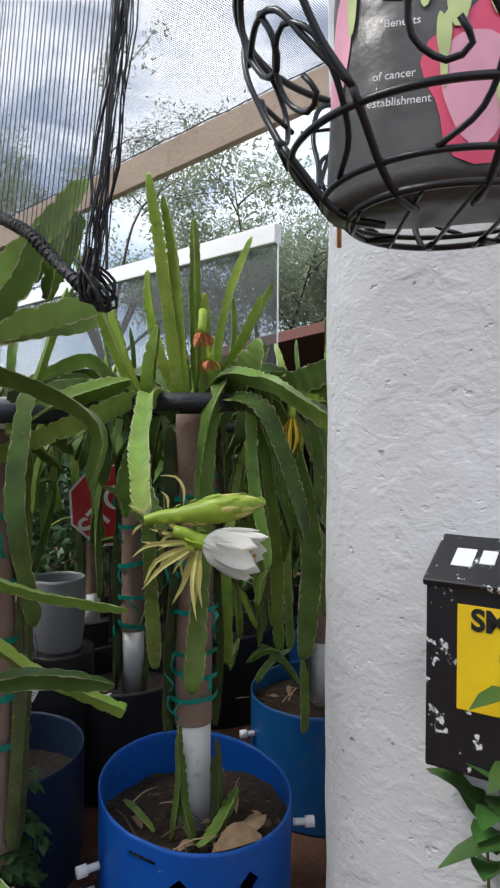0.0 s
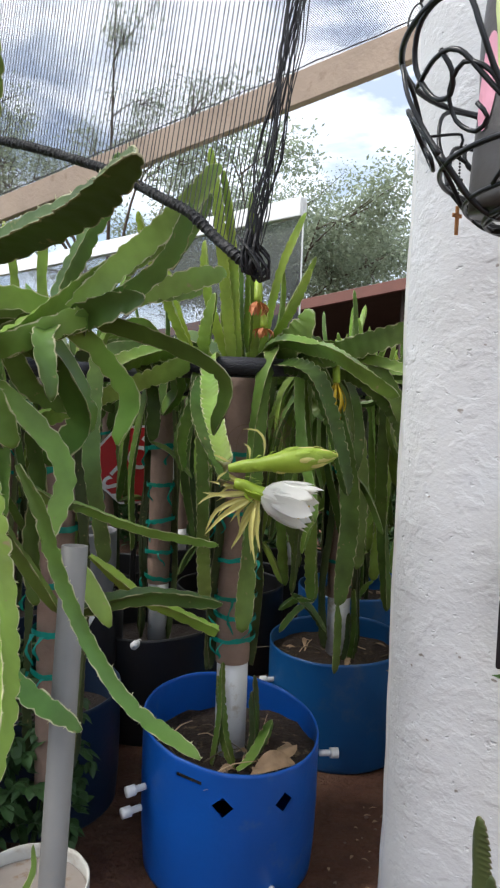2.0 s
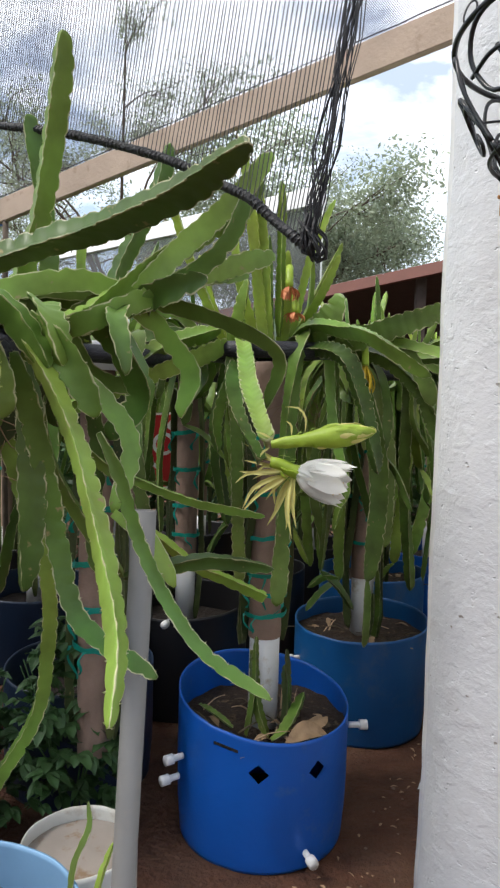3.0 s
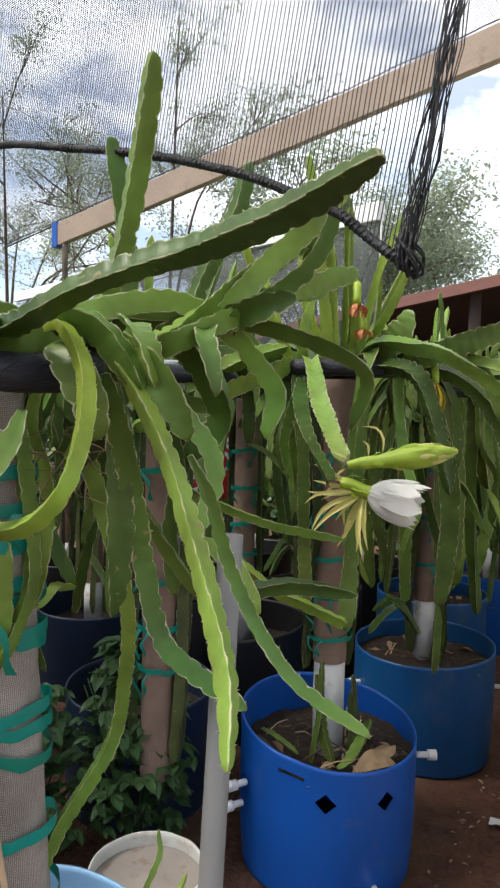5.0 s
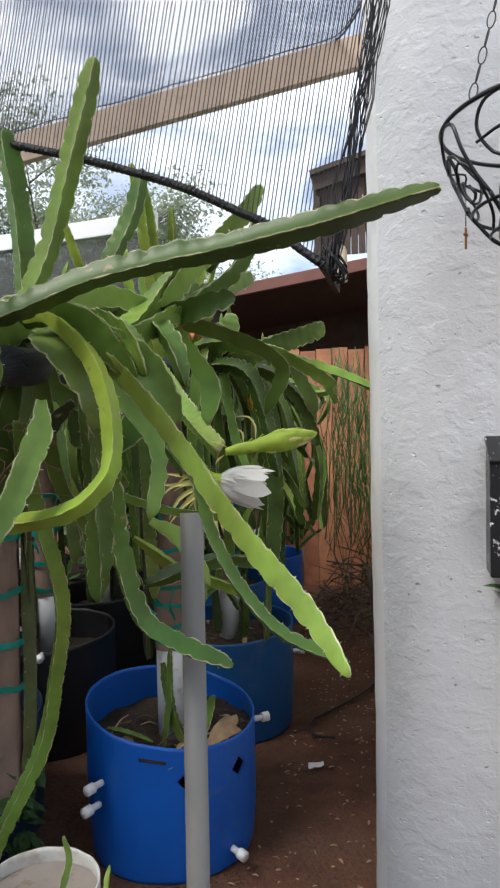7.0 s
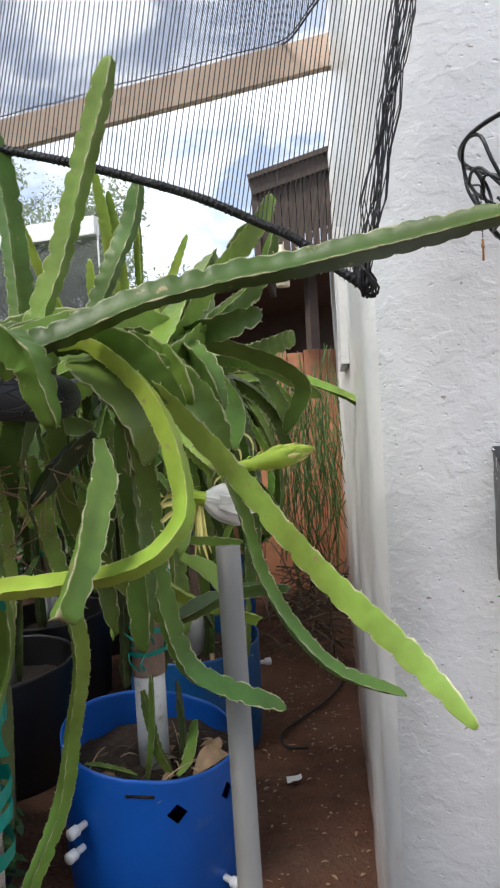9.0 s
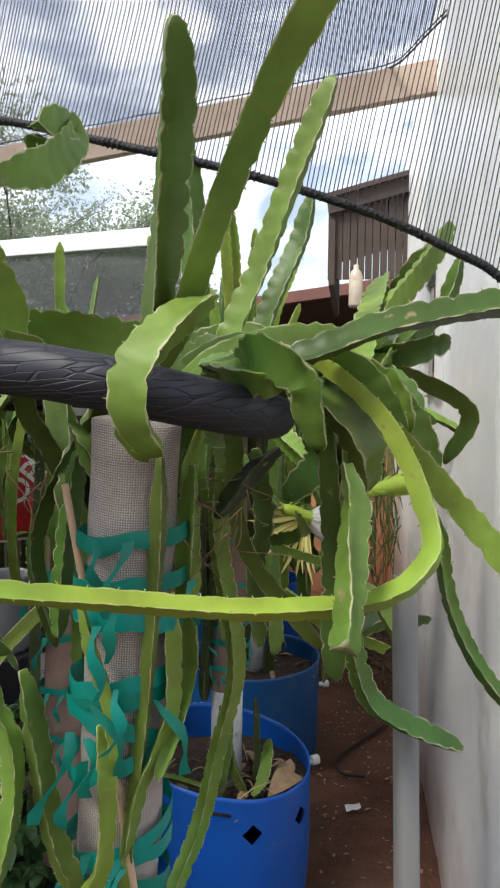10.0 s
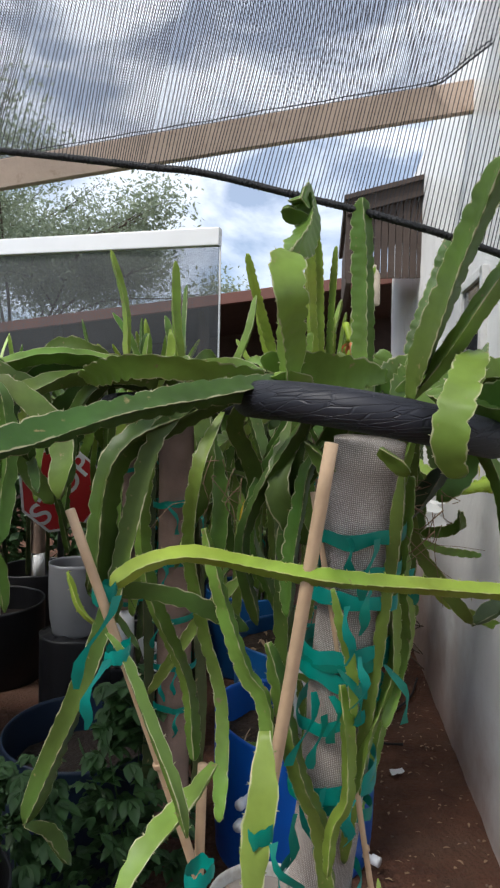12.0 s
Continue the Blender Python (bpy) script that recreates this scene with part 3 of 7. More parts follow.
# ---- ground, house and far structure ----
def ground():
    bm = bmesh.new()
    n = 90
    xs = [-60, -30, -15, -8] + [-5 + 10 * i / n for i in range(n + 1)] + [8, 15, 30, 60]
    ys = [-60, -30, -12, -5] + [-2.5 + 10 * i / n for i in range(n + 1)] + [11, 18, 32, 70]
    grid = []
    for y in ys:
        row = []
        for x in xs:
            z = 0.018 * noise.noise((x * 2.3, y * 2.3, 0)) + 0.008 * noise.noise((x * 9, y * 9, 3)) if abs(x) < 8 and -3 < y < 9 else 0.0
            row.append(bm.verts.new((x, y, z)))
        grid.append(row)
    for j in range(len(ys) - 1):
        for i in range(len(xs) - 1):
            bm.faces.new((grid[j][i], grid[j][i + 1], grid[j + 1][i + 1], grid[j + 1][i]))
    ob = mesh_object("ground", bm, M_SOIL)
    tagged(ob, "bare reddish-brown packed soil with grit and litter", "ground", kind="structure")


ground()

WALL_B = 0.72      # face of the house along the passage
WALL_A = -0.70     # face of the house towards the camera
ROUND = 0.17       # rounded plaster corner


def house_wall():
    """The house's corner: outline in plan with a rounded corner, drawn up, with uneven plaster."""
    bm = bmesh.new()
    outline = []
    for i in range(120):
        outline.append((WALL_A, 3.2 - (3.2 - WALL_B - ROUND) * i / 119))
    for i in range(1, 16):
        t = math.pi / 2 * i / 16
        outline.append((WALL_A + ROUND - ROUND * math.cos(t), WALL_B + ROUND - ROUND * math.sin(t)))
    for i in range(160):
        outline.append((WALL_A + ROUND + (4.2 - WALL_A - ROUND) * i / 159, WALL_B))
    zs = [-0.05 + 3.35 * k / 150 for k in range(151)]
    rows = []
    for z in zs:
        row = []
        for a, b in outline:
            p = P(a, b, z)
            k = 0.010 * noise.noise((p.x * 2.2, p.y * 2.2, z * 2.2)) + 0.003 * noise.noise((p.x * 13, p.y * 13, z * 13))
            k += 0.05 * max(0, 0.4 - z) ** 2   # plaster flares at the foot
            nv = Vector((-UX, -UY, 0)) if b > WALL_B + ROUND else Vector((-VX, -VY, 0)) if a > WALL_A + ROUND else Vector((-UX - VX, -UY - VY, 0)).normalized()
            row.append(bm.verts.new(p + nv * k))
        rows.append(row)
    for j in range(len(zs) - 1):
        for i in range(len(outline) - 1):
            bm.faces.new((rows[j][i], rows[j][i + 1], rows[j + 1][i + 1], rows[j + 1][i]))
    # the wall's far side, 0.3 m in
    back = [bm.verts.new(P(WALL_A + 0.3, 3.2, z)) for z in (zs[0], zs[-1])] + [bm.verts.new(P(4.2, WALL_B + 0.3, z)) for z in (zs[-1], zs[0])]
    inner = [bm.verts.new(P(WALL_A + 0.3, WALL_B + 0.3, z)) for z in (zs[0], zs[-1])]
    bm.faces.new((back[0], back[1], inner[1], inner[0]))
    bm.faces.new((inner[0], inner[1], back[2], back[3]))
    bm.faces.new(rows[-1] + [back[2], inner[1], back[1]])
    ob = mesh_object("wall_house", bm, M_STUCCO)
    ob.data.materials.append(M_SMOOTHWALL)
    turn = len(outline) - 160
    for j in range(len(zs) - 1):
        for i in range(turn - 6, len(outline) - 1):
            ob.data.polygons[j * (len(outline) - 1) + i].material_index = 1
    tagged(ob, "white painted rough stucco house wall with rounded corner", "wall", kind="structure")


house_wall()

# ---- shade structure ----
def blocker_walls():
    """Plain unseen walls added behind and beside the camera to close out low sky light."""
    for name, m, sx, sy, label in (("wall_blocker_back", local(-5.2, -1.2, 1.3), 9.0, 0.2, "unseen plain wall blocking low sky light"), ("wall_blocker_side", local(-1.0, -6.4, 1.0), 0.2, 8.6, "unseen plain wall blocking low sky light")):
        h = 2.6 if name == "wall_blocker_back" else 1.9
        bm = bmesh.new()
        add_box(bm, m @ Matrix.Translation((0, 0, h / 2 - m.translation.z)), sx, sy, h, 0.02)
        ob = mesh_object(name, bm, M_WALLPAINT, smooth=False)
        tagged(ob, label, "wall", kind="structure")


blocker_walls()


def beam():
    bm = bmesh.new()
    n = 40
    z0, z1 = 2.431, 2.889
    rows = []
    for k in range(n + 1):
        f = k / n
        b, z = -2.5 + 3.32 * f, z0 + (z1 - z0) * f
        w = 0.0025 * noise.noise((f * 8, 0, 0))
        rows.append([bm.verts.new(P(0.80 + da + w, b, z + dz + w)) for da, dz in ((0.0, 0.004), (0.004, 0.0), (0.036, 0.0), (0.04, 0.004), (0.04, 0.136), (0.036, 0.14), (0.004, 0.14), (0.0, 0.136))])
    for k in range(n):
        for i in range(8):
            j = (i + 1) % 8
            bm.faces.new((rows[k][i], rows[k][j], rows[k + 1][j], rows[k + 1][i]))
    bm.faces.new(rows[0]); bm.faces.new(rows[-1][::-1])
    ob = mesh_object("roof_beam", bm, M_BEAM, smooth=False)
    tagged(ob, "weathered pale pine roof beam under black shade cloth", "beam", kind="structure")
    e = thing("beam_post", P(0.83, -2.52, 0), "slim dark pole with blue strapping carrying the beam", "post")
    bm = bmesh.new()
    add_tube(bm, [P(0.83, -2.42, 0), P(0.82, -2.43, 1.3), P(0.82, -2.42, 2.44)], 0.018, 9, 0.2)
    part("pole", bm, M_BARK, e)
    bm = bmesh.new()
    add_box(bm, local(0.82, -2.50, 2.505), 0.05, 0.050, 0.155, 0.003)
    part("strap", bm, M_BLUE, e, "blue strapping tape", smooth=False)


beam()


def hem_point(f):
    """The hanging cloth's lower hem, f from the wall side (0) to the far side (1)."""
    pts = HEM
    x = f * (len(pts) - 1)
    i = min(int(x), len(pts) - 2)
    return pts[i].lerp(pts[i + 1], x - i)


HEM_KEYS = [P(-1.066, 0.70 - d, z) for d, z in ((0, 1.617), (0.05, 1.655), (0.1, 1.697), (0.14, 1.718), (0.22, 1.76), (0.29, 1.79), (0.42, 1.836), (0.55, 1.874), (0.68, 1.907), (0.85, 1.95), (0.97, 1.965), (1.25, 2), (2, 2.08), (3.3, 2.18))]
HEM = smooth_path(HEM_KEYS, 0.02)


def shade_curtain():
    e = thing("shade_curtain", P(-1.0, 0.3, 1.6), "black knitted shade cloth curtain hanging with a corded hem", "shade cloth")
    # hem cord
    bm = bmesh.new()
    add_tube(bm, HEM_KEYS, 0.0068, 8, 0.02)
    part("hem_cord", bm, M_ROPE, e, "black rubber cord in the hem")
    bm = bmesh.new()
    along = smooth_path(HEM_KEYS, 0.002)
    up0 = Vector((0, 0, 1))
    coil = []
    for i in range(len(along) - 1):
        t = (along[i + 1] - along[i]).normalized()
        s = t.cross(up0).normalized()
        w = i * 0.002 / 0.0085 * 2 * math.pi + 0.8 * noise.noise((i * 0.02, 0, 3))
        coil.append(along[i] + (s * math.cos(w) + s.cross(t) * math.sin(w)) * (0.0068 + 0.002 * noise.noise((i * 0.05, 1, 0))))
    add_tube(bm, coil, 0.0015, 4, 0.004)
    part("lacing", bm, M_THREAD, e, "black lacing wound round the hem")
    bm = bmesh.new()
    rnd = random.Random(5)
    c = HEM_KEYS[0] + Vector((0, 0, 0.014))
    for k in range(14):
        o = Vector([rnd.uniform(-1, 1) for _ in range(3)]) * 0.007
        add_tube(bm, [c + o + Vector((-0.012, 0, 0.02)), c + o * 2 + Vector((0.008, 0, -0.008)), c + o + Vector((0.008, 0.006, -0.022)), c - o + Vector((-0.006, 0, -0.012)), c - o + Vector((0, 0, 0.03))], 0.0018, 5, 0.01)
    part("knot", bm, M_ROPE, e, "knotted black cord end")["kind"] = "stuff"
    # upright tapes
    bm = bmesh.new()
    n = 520
    for k in range(n):
        f = (k / n) ** 1.0
        p = hem_point(f)
        top = TOP(f)
        prev = None
        steps = 10
        wid = 0.0017
        for s in range(steps + 1):
            q = s / steps
            x = p.lerp(top, q)
            sway = 0.010 * noise.noise((k * 0.055, q * 2.2, 0)) + 0.002 * noise.noise((k * 1.7, q * 3.0, 5))
            x = x + Vector((VX, VY, 0)) * sway + Vector((UX, UY, 0)) * 0.03 * noise.noise((f * 6, q * 2, 9)) * (1 - q)
            a = bm.verts.new(x - Vector((VX, VY, 0)) * wid / 2)
            b = bm.verts.new(x + Vector((VX, VY, 0)) * wid / 2)
            if prev:
                bm.faces.new((prev[0], prev[1], b, a))
            prev = (a, b)
    ob = part("net_tape", bm, M_THREAD, e, "fine upright black tapes of the net")
    ob["kind"] = "stuff"
    # gathered selvedge at the wall side
    c = HEM_KEYS[0]
    t = TOP(0)
    for k in range(22):
        bm = bmesh.new()
        o = Vector((VX, VY, 0)) * (0.0022 * (k - 15))
        mid = [c.lerp(t, q) + o * (0.25 + 1.1 * q) + Vector((VX, VY, 0)) * 0.024 * noise.noise((k * 0.9, q * 14, 2)) + Vector((UX, UY, 0)) * 0.012 * noise.noise((k * 0.7, q * 4, 7)) for q in [j / 22 for j in range(23)]]
        add_tube(bm, mid, 0.0009, 4, 0.03)
        part("edge_tape", bm, M_THREAD, e, "gathered dark tape at the net's edge")


def TOP(f):
    """Where the curtain leaves the roof."""
    return P(-1.11 + 0.2 * f, 0.975 - 3.575 * f, 3.0 - 0.36 * f)


shade_curtain()


def roof_net():
    """Cloth from the beam forward over the plants to behind the camera, sagging."""
    bm = bmesh.new()
    uvl = bm.loops.layers.uv.verify()
    na, nb = 34, 40
    g = []
    for i in range(na + 1):
        row = []
        for j in range(nb + 1):
            a = 0.84 - 4.4 * i / na
            b1 = min(0.78, 0.50 + 0.55 * (0.84 - a)) if a > -0.72 else 1.3
            b = b1 - 3.6 * j / nb
            z = 3.02 - 0.132 * (0.82 - b) - 0.10 * math.sin(math.pi * min(1, i / na * 2.1) / 1.05) + 0.05 * noise.noise((a * 1.4, b * 1.4, 0))
            if i == 0:
                z = 2.441 + 0.145 + (b + 2.5) / 3.32 * 0.458
            row.append((bm.verts.new(P(a, b, z)), (b, a)))
        g.append(row)
    for i in range(na):
        for j in range(nb):
            q = (g[i][j], g[i][j + 1], g[i + 1][j + 1], g[i + 1][j])
            f = bm.faces.new([v for v, _ in q])
            for lp, (_, uv) in zip(f.loops, q):
                lp[uvl].uv = uv
    edge = [v.co.copy() for v, _ in reversed(g[0])] + [row[0][0].co.copy() for row in g[1:5]]
    ob = mesh_object("shade_roof", bm, M_ROOFNET)
    tagged(ob, "black knitted shade cloth stretched overhead on the beam", "shade cloth", kind="structure")
    bm = bmesh.new()
    add_tube(bm, edge, 0.0045, 6, 0.05)
    add_tube(bm, [p + Vector((0.006 * noise.noise((i, 0, 4)), 0, 0.018 + 0.008 * noise.noise((i * 0.7, 2, 0)))) for i, p in enumerate(edge)], 0.003, 5, 0.05)
    part("edge_cord", bm, M_THREAD, ob, "dark doubled edge of the cloth")


roof_net()


def white_awning():
    """White-edged neighbouring roof with a grey screen hanging below its edge."""
    A0, B0, A1, B1 = 1.26, -0.48, 2.35, -5.2
    e = thing("screened_awning", P(A0, B0, 0), "white metal awning edge with grey shade screen below", "awning")
    p0, p1 = P(A0, B0, 2.452), P(A1, B1, 2.56)
    d = (p1 - p0).normalized()
    bm = bmesh.new()
    mid = (p0 + p1) / 2
    m = Matrix.Translation(mid) @ d.to_track_quat("X", "Z").to_matrix().to_4x4()
    add_box(bm, m, (p1 - p0).length, 0.05, 0.095, 0.006)
    part("fascia", bm, M_WHITEMETAL, e, "white painted metal edge", smooth=False)
    bm = bmesh.new()
    uvl = bm.loops.layers.uv.verify()
    pr = None
    n = 24
    for k in range(n + 1):
        p = p0.lerp(p1, k / n)
        u = k / n * (p1 - p0).length
        col = [(bm.verts.new(p + Vector((0, 0, -0.05)) + Vector((UX, UY, 0)) * 0.02 * noise.noise((k * 0.4, 0, 0))), (u, 0)),
               (bm.verts.new(Vector((p.x, p.y, 1.55)) + Vector((UX, UY, 0)) * 0.05 * noise.noise((k * 0.5, 3, 0))), (u, 0.95))]
        if pr:
            f = bm.faces.new((pr[0][0], pr[1][0], col[1][0], col[0][0]))
            for lp, uv in zip(f.loops, (pr[0][1], pr[1][1], col[1][1], col[0][1])):
                lp[uvl].uv = uv
        pr = col
    part("screen", bm, M_SCREEN, e, "grey shade screen")
    bm = bmesh.new()
    add_tube(bm, [p0 + Vector((0.0, 0, 0.0)), P(A0, B0, 2.0), P(A0 + 0.004, B0 - 0.003, 1.50)], 0.005, 6, 0.1)
    part("cord", bm, M_WHITEMETAL, e, "thin white hanging cord")


white_awning()


def far_house():
    """Porch roof across the far end with a brown fascia, and the fence below it."""
    p0, p1 = P(5.4, -5.4, 2.30), P(4.5, 0.9, 2.92)
    d = (p1 - p0).normalized()
    bm = bmesh.new()
    mid = (p0 + p1) / 2
    m = Matrix.Translation(mid) @ d.to_track_quat("X", "Z").to_matrix().to_4x4()
    add_box(bm, m, (p1 - p0).length, 0.06, 0.115, 0.005)
    e = thing("porch_roof", P(5, -2, 0), "low porch roof with brown painted fascia across the yard", "roof", kind="structure")
    part("fascia", bm, M_BROWNFASCIA, e, smooth=False)
    bm = bmesh.new()
    add_box(bm, m @ Matrix.Translation((0, 1.3, 0.03)), (p1 - p0).length, 2.5, 0.06)
    part("deck", bm, M_DARKWOOD, e, smooth=False)
    bm = bmesh.new()
    add_box(bm, m @ Matrix.Translation((0, 2.6, -1.3)), (p1 - p0).length, 0.1, 2.6)
    part("back_wall", bm, M_DARKWOOD, e, smooth=False)
    for k in range(4):
        q = p0.lerp(p1, 0.1 + 0.28 * k)
        bm = bmesh.new()
        add_box(bm, Matrix.Translation((q.x + UX * 0.2, q.y + UY * 0.2, q.z / 2)), 0.1, 0.1, q.z)
        part("post", bm, M_DARKWOOD, e, smooth=False)


far_house()


def fence():
    e = thing("fence", P(3.4, 0.2, 0), "reddish-brown upright board fence at the passage's end", "fence", kind="structure")
    n = 8
    for k in range(n):
        b = 0.72 - 0.5 * 0.13 - 0.132 * k
        z = 1.95 + 0.012 * math.sin(k * 2.3)
        part("board", box_bm(local(3.4 + 0.006 * math.sin(k * 1.7), b, z / 2), 0.126, 0.02, z, 0.003), M_REDFENCE, e, smooth=False)
    for z in (0.35, 1.6):
        part("rail", box_bm(local(3.44, 0.72 - 0.132 * n / 2, z), 0.132 * n, 0.04, 0.09, 0.003), M_REDFENCE, e, smooth=False)


fence()


def eave():
    """Dark timber gable end of the house roof over the passage, boarded below."""
    e = thing("house_eave", P(2.3, 0.5, 2.7), "dark timber eave with boarded underside on the house", "eave", kind="structure")
    bm = bmesh.new()
    add_box(bm, local(2.30, 0.56, 3.00) @ pose(0, 0, 0, 0, -14, 0), 0.72, 0.035, 0.10, 0.004)
    part("fascia", bm, M_DARKWOOD, e, smooth=False)
    bm = bmesh.new()
    add_box(bm, local(3.1, 0.56, 3.06) @ pose(0, 0, 0, 0, -14, 0), 0.74, 1.7, 0.03)
    part("roof_board", bm, M_DARKWOOD, e, smooth=False)
    for k in range(11):
        bm = bmesh.new()
        b = 0.235 + 0.048 * k
        top = 2.90 + 0.25 * (b - 0.2)
        add_box(bm, local(2.33 + 0.004 * (k % 2), b, (top + 2.45) / 2), 0.044, 0.018, top - 2.45, 0.002)
        part("board", bm, M_DARKWOOD, e, smooth=False)
    bm = bmesh.new()
    add_box(bm, local(2.9, 0.24, 2.62), 0.04, 1.2, 0.42, 0.004)
    part("side_board", bm, M_DARKWOOD, e, smooth=False)


eave()


def house_window():
    e = thing("window_1", P(0.63, WALL_B, 1.8), "small dark window in a recessed frame", "window", kind="structure")
    part("pane", box_bm(local(0.63, WALL_B - 0.004, 1.86), 0.012, 0.36, 0.42), M_GLASS, e, smooth=False)
    for da, dz, la, lz in ((0.2, 0, 0.04, 0.5), (-0.2, 0, 0.04, 0.5), (0, 0.23, 0.44, 0.04), (0, -0.23, 0.44, 0.04)):
        part("window_frame", box_bm(local(0.63 + da, WALL_B - 0.012, 1.86 + dz), 0.03, la, lz, 0.004), M_WALLPAINT, e, smooth=False)


house_window()


# ---- drums, pots, posts, tyres ----
def drum(name, at, radius, height, mat, label, category, holes=(), slots=(), tilt=(0.0, 0.0), soil=0.10, group="", wall=0.006, base=0.96, soil_mat=None, rough=0.02):
    """An open tub cut from a drum, with diamond holes through its side; angles in degrees in the world."""
    e = thing(name, at, label, category, group)
    th = {round(2 * math.pi * i / 72, 5) for i in range(72)}
    zs = {0.0, 0.012, height * 0.25, height * 0.5, height * 0.75, height - 0.012, height}
    cells, gaps = [], []
    for ang, z, half in holes:
        t = radians(ang) % (2 * math.pi)
        dt = half / radius
        th = {x for x in th if not (t - dt - 0.02 < x < t + dt + 0.02)} | {t - dt, t, t + dt}
        zs = {x for x in zs if not (z - half - 0.004 < x < z + half + 0.004)} | {z - half, z, z + half}
        cells.append((t, z, dt, half))
    for ang, z, half, hh in slots:
        t = radians(ang) % (2 * math.pi)
        dt = half / radius
        th = {x for x in th if not (t - dt - 0.01 < x < t + dt + 0.01)} | {t - dt, t + dt}
        zs |= {z - hh, z + hh}
        gaps.append((t, z, dt, hh))
    th, zs = sorted(th), sorted(zs)
    bm = bmesh.new()

    def spot(r, t, z):
        f = z / height
        rr = r * (base + (1 - base) * min(1, f * 3))
        zz = z + f * (tilt[0] * math.cos(t) + tilt[1] * math.sin(t)) + 0.003 * f * noise.noise((math.cos(t) * 3, math.sin(t) * 3, at[0]))
        return Vector((at[0] + rr * math.cos(t), at[1] + rr * math.sin(t), at[2] + zz))
    shells = []
    for r in (radius, radius - wall):
        shells.append([[bm.verts.new(spot(r, t, z)) for t in th] for z in zs])
    nt = len(th)
    for si, sh in enumerate(shells):
        for j in range(len(zs) - 1):
            for i in range(nt):
                k = (i + 1) % nt
                tm = (th[i] + (th[k] if k else th[0] + 2 * math.pi)) / 2
                zm = (zs[j] + zs[j + 1]) / 2
                quad = [sh[j][i], sh[j][k], sh[j + 1][k], sh[j + 1][i]]
                skip = any(abs(tm - t) < dt and abs(zm - z) < hh for t, z, dt, hh in gaps)
                for t, z, dt, half in cells:
                    if abs(tm - t) < dt and abs(zm - z) < half:
                        skip = True
                        # keep the outer corner as a triangle
                        ci = 0 if (tm < t and zm < z) else 1 if (tm > t and zm < z) else 2 if (tm > t) else 3
                        tri = [quad[ci - 1], quad[ci], quad[(ci + 1) % 4]]
                        bm.faces.new(tri if si == 0 else tri[::-1])
                if not skip:
                    bm.faces.new(quad if si == 0 else quad[::-1])
    for i in range(nt):
        k = (i + 1) % nt
        bm.faces.new((shells[0][-1][i], shells[0][-1][k], shells[1][-1][k], shells[1][-1][i]))
    bm.faces.new([v for v in shells[0][0]][::-1])
    part("tub", bm, mat, e)
    if soil is not None:
        bm = bmesh.new()
        rs = radius - wall - 0.001
        c = bm.verts.new((at[0], at[1], at[2] + height - soil + 0.015))
        prev = None
        for q in (0.25, 0.5, 0.75, 1.0):
            ring = []
            for i in range(40):
                t = 2 * math.pi * i / 40
                ring.append(bm.verts.new((at[0] + rs * q * math.cos(t), at[1] + rs * q * math.sin(t), at[2] + height - soil + rough * noise.noise((math.cos(t) * q * 4, math.sin(t) * q * 4, at[1])))))
            for i in range(40):
                j = (i + 1) % 40
                if prev is None:
                    bm.faces.new((c, ring[i], ring[j]))
                else:
                    bm.faces.new((prev[i], ring[i], ring[j], prev[j]))
            prev = ring
        part("soil", bm, soil_mat or M_POTSOIL, e, "dark potting soil")
    return e


def tyre_ring(centre, R, r, tilt=(0, 0), label="worn black bicycle tyre resting on the post top"):
    """A bicycle tyre: round tube, open inside where the rim sat."""
    e = thing("bicycle_tyre", centre, label, "tyre", "tyres on posts")
    m = Matrix.Translation(centre) @ pose(0, 0, 0, tilt[0], tilt[1], 0)
    bm = bmesh.new()
    uvl = bm.loops.layers.uv.verify()
    n, k = 72, 14
    g = []
    for i in range(n):
        t = 2 * math.pi * i / n
        row = []
        for j in range(k + 1):
            s = radians(-140) + radians(280) * j / k
            rr = R + r * math.cos(s)
            row.append(bm.verts.new(m @ Vector((rr * math.cos(t), rr * math.sin(t), r * 0.95 * math.sin(s) + 0.004 * math.sin(2 * t)))))
        g.append(row)
    for i in range(n):
        i2 = (i + 1) % n
        for j in range(k):
            f = bm.faces.new((g[i][j], g[i2][j], g[i2][j + 1], g[i][j + 1]))
            for lp, (ii, jj) in zip(f.loops, ((i, j), (i + 1, j), (i + 1, j + 1), (i, j + 1))):
                lp[uvl].uv = (jj / k * 4.9 * r, ii / n * 2 * math.pi * R)
    tyre = mesh_object("tread", bm, M_TYRE)
    tyre.parent = e
    tyre.matrix_parent_inverse = e.matrix_world.inverted()
    so = tyre.modifiers.new("wall", "SOLIDIFY")
    so.thickness = 0.003
    for sg in (-1, 1):
        bm = bmesh.new()
        rb, zb = R + r * math.cos(radians(140)) - 0.001, sg * r * 0.95 * math.sin(radians(140))
        add_tube(bm, [m @ Vector((rb * math.cos(2 * math.pi * i / 36), rb * math.sin(2 * math.pi * i / 36), zb)) for i in range(37)], 0.0032, 6, 0.03, caps=False)
        part("bead", bm, M_ROPE, e)
    return e


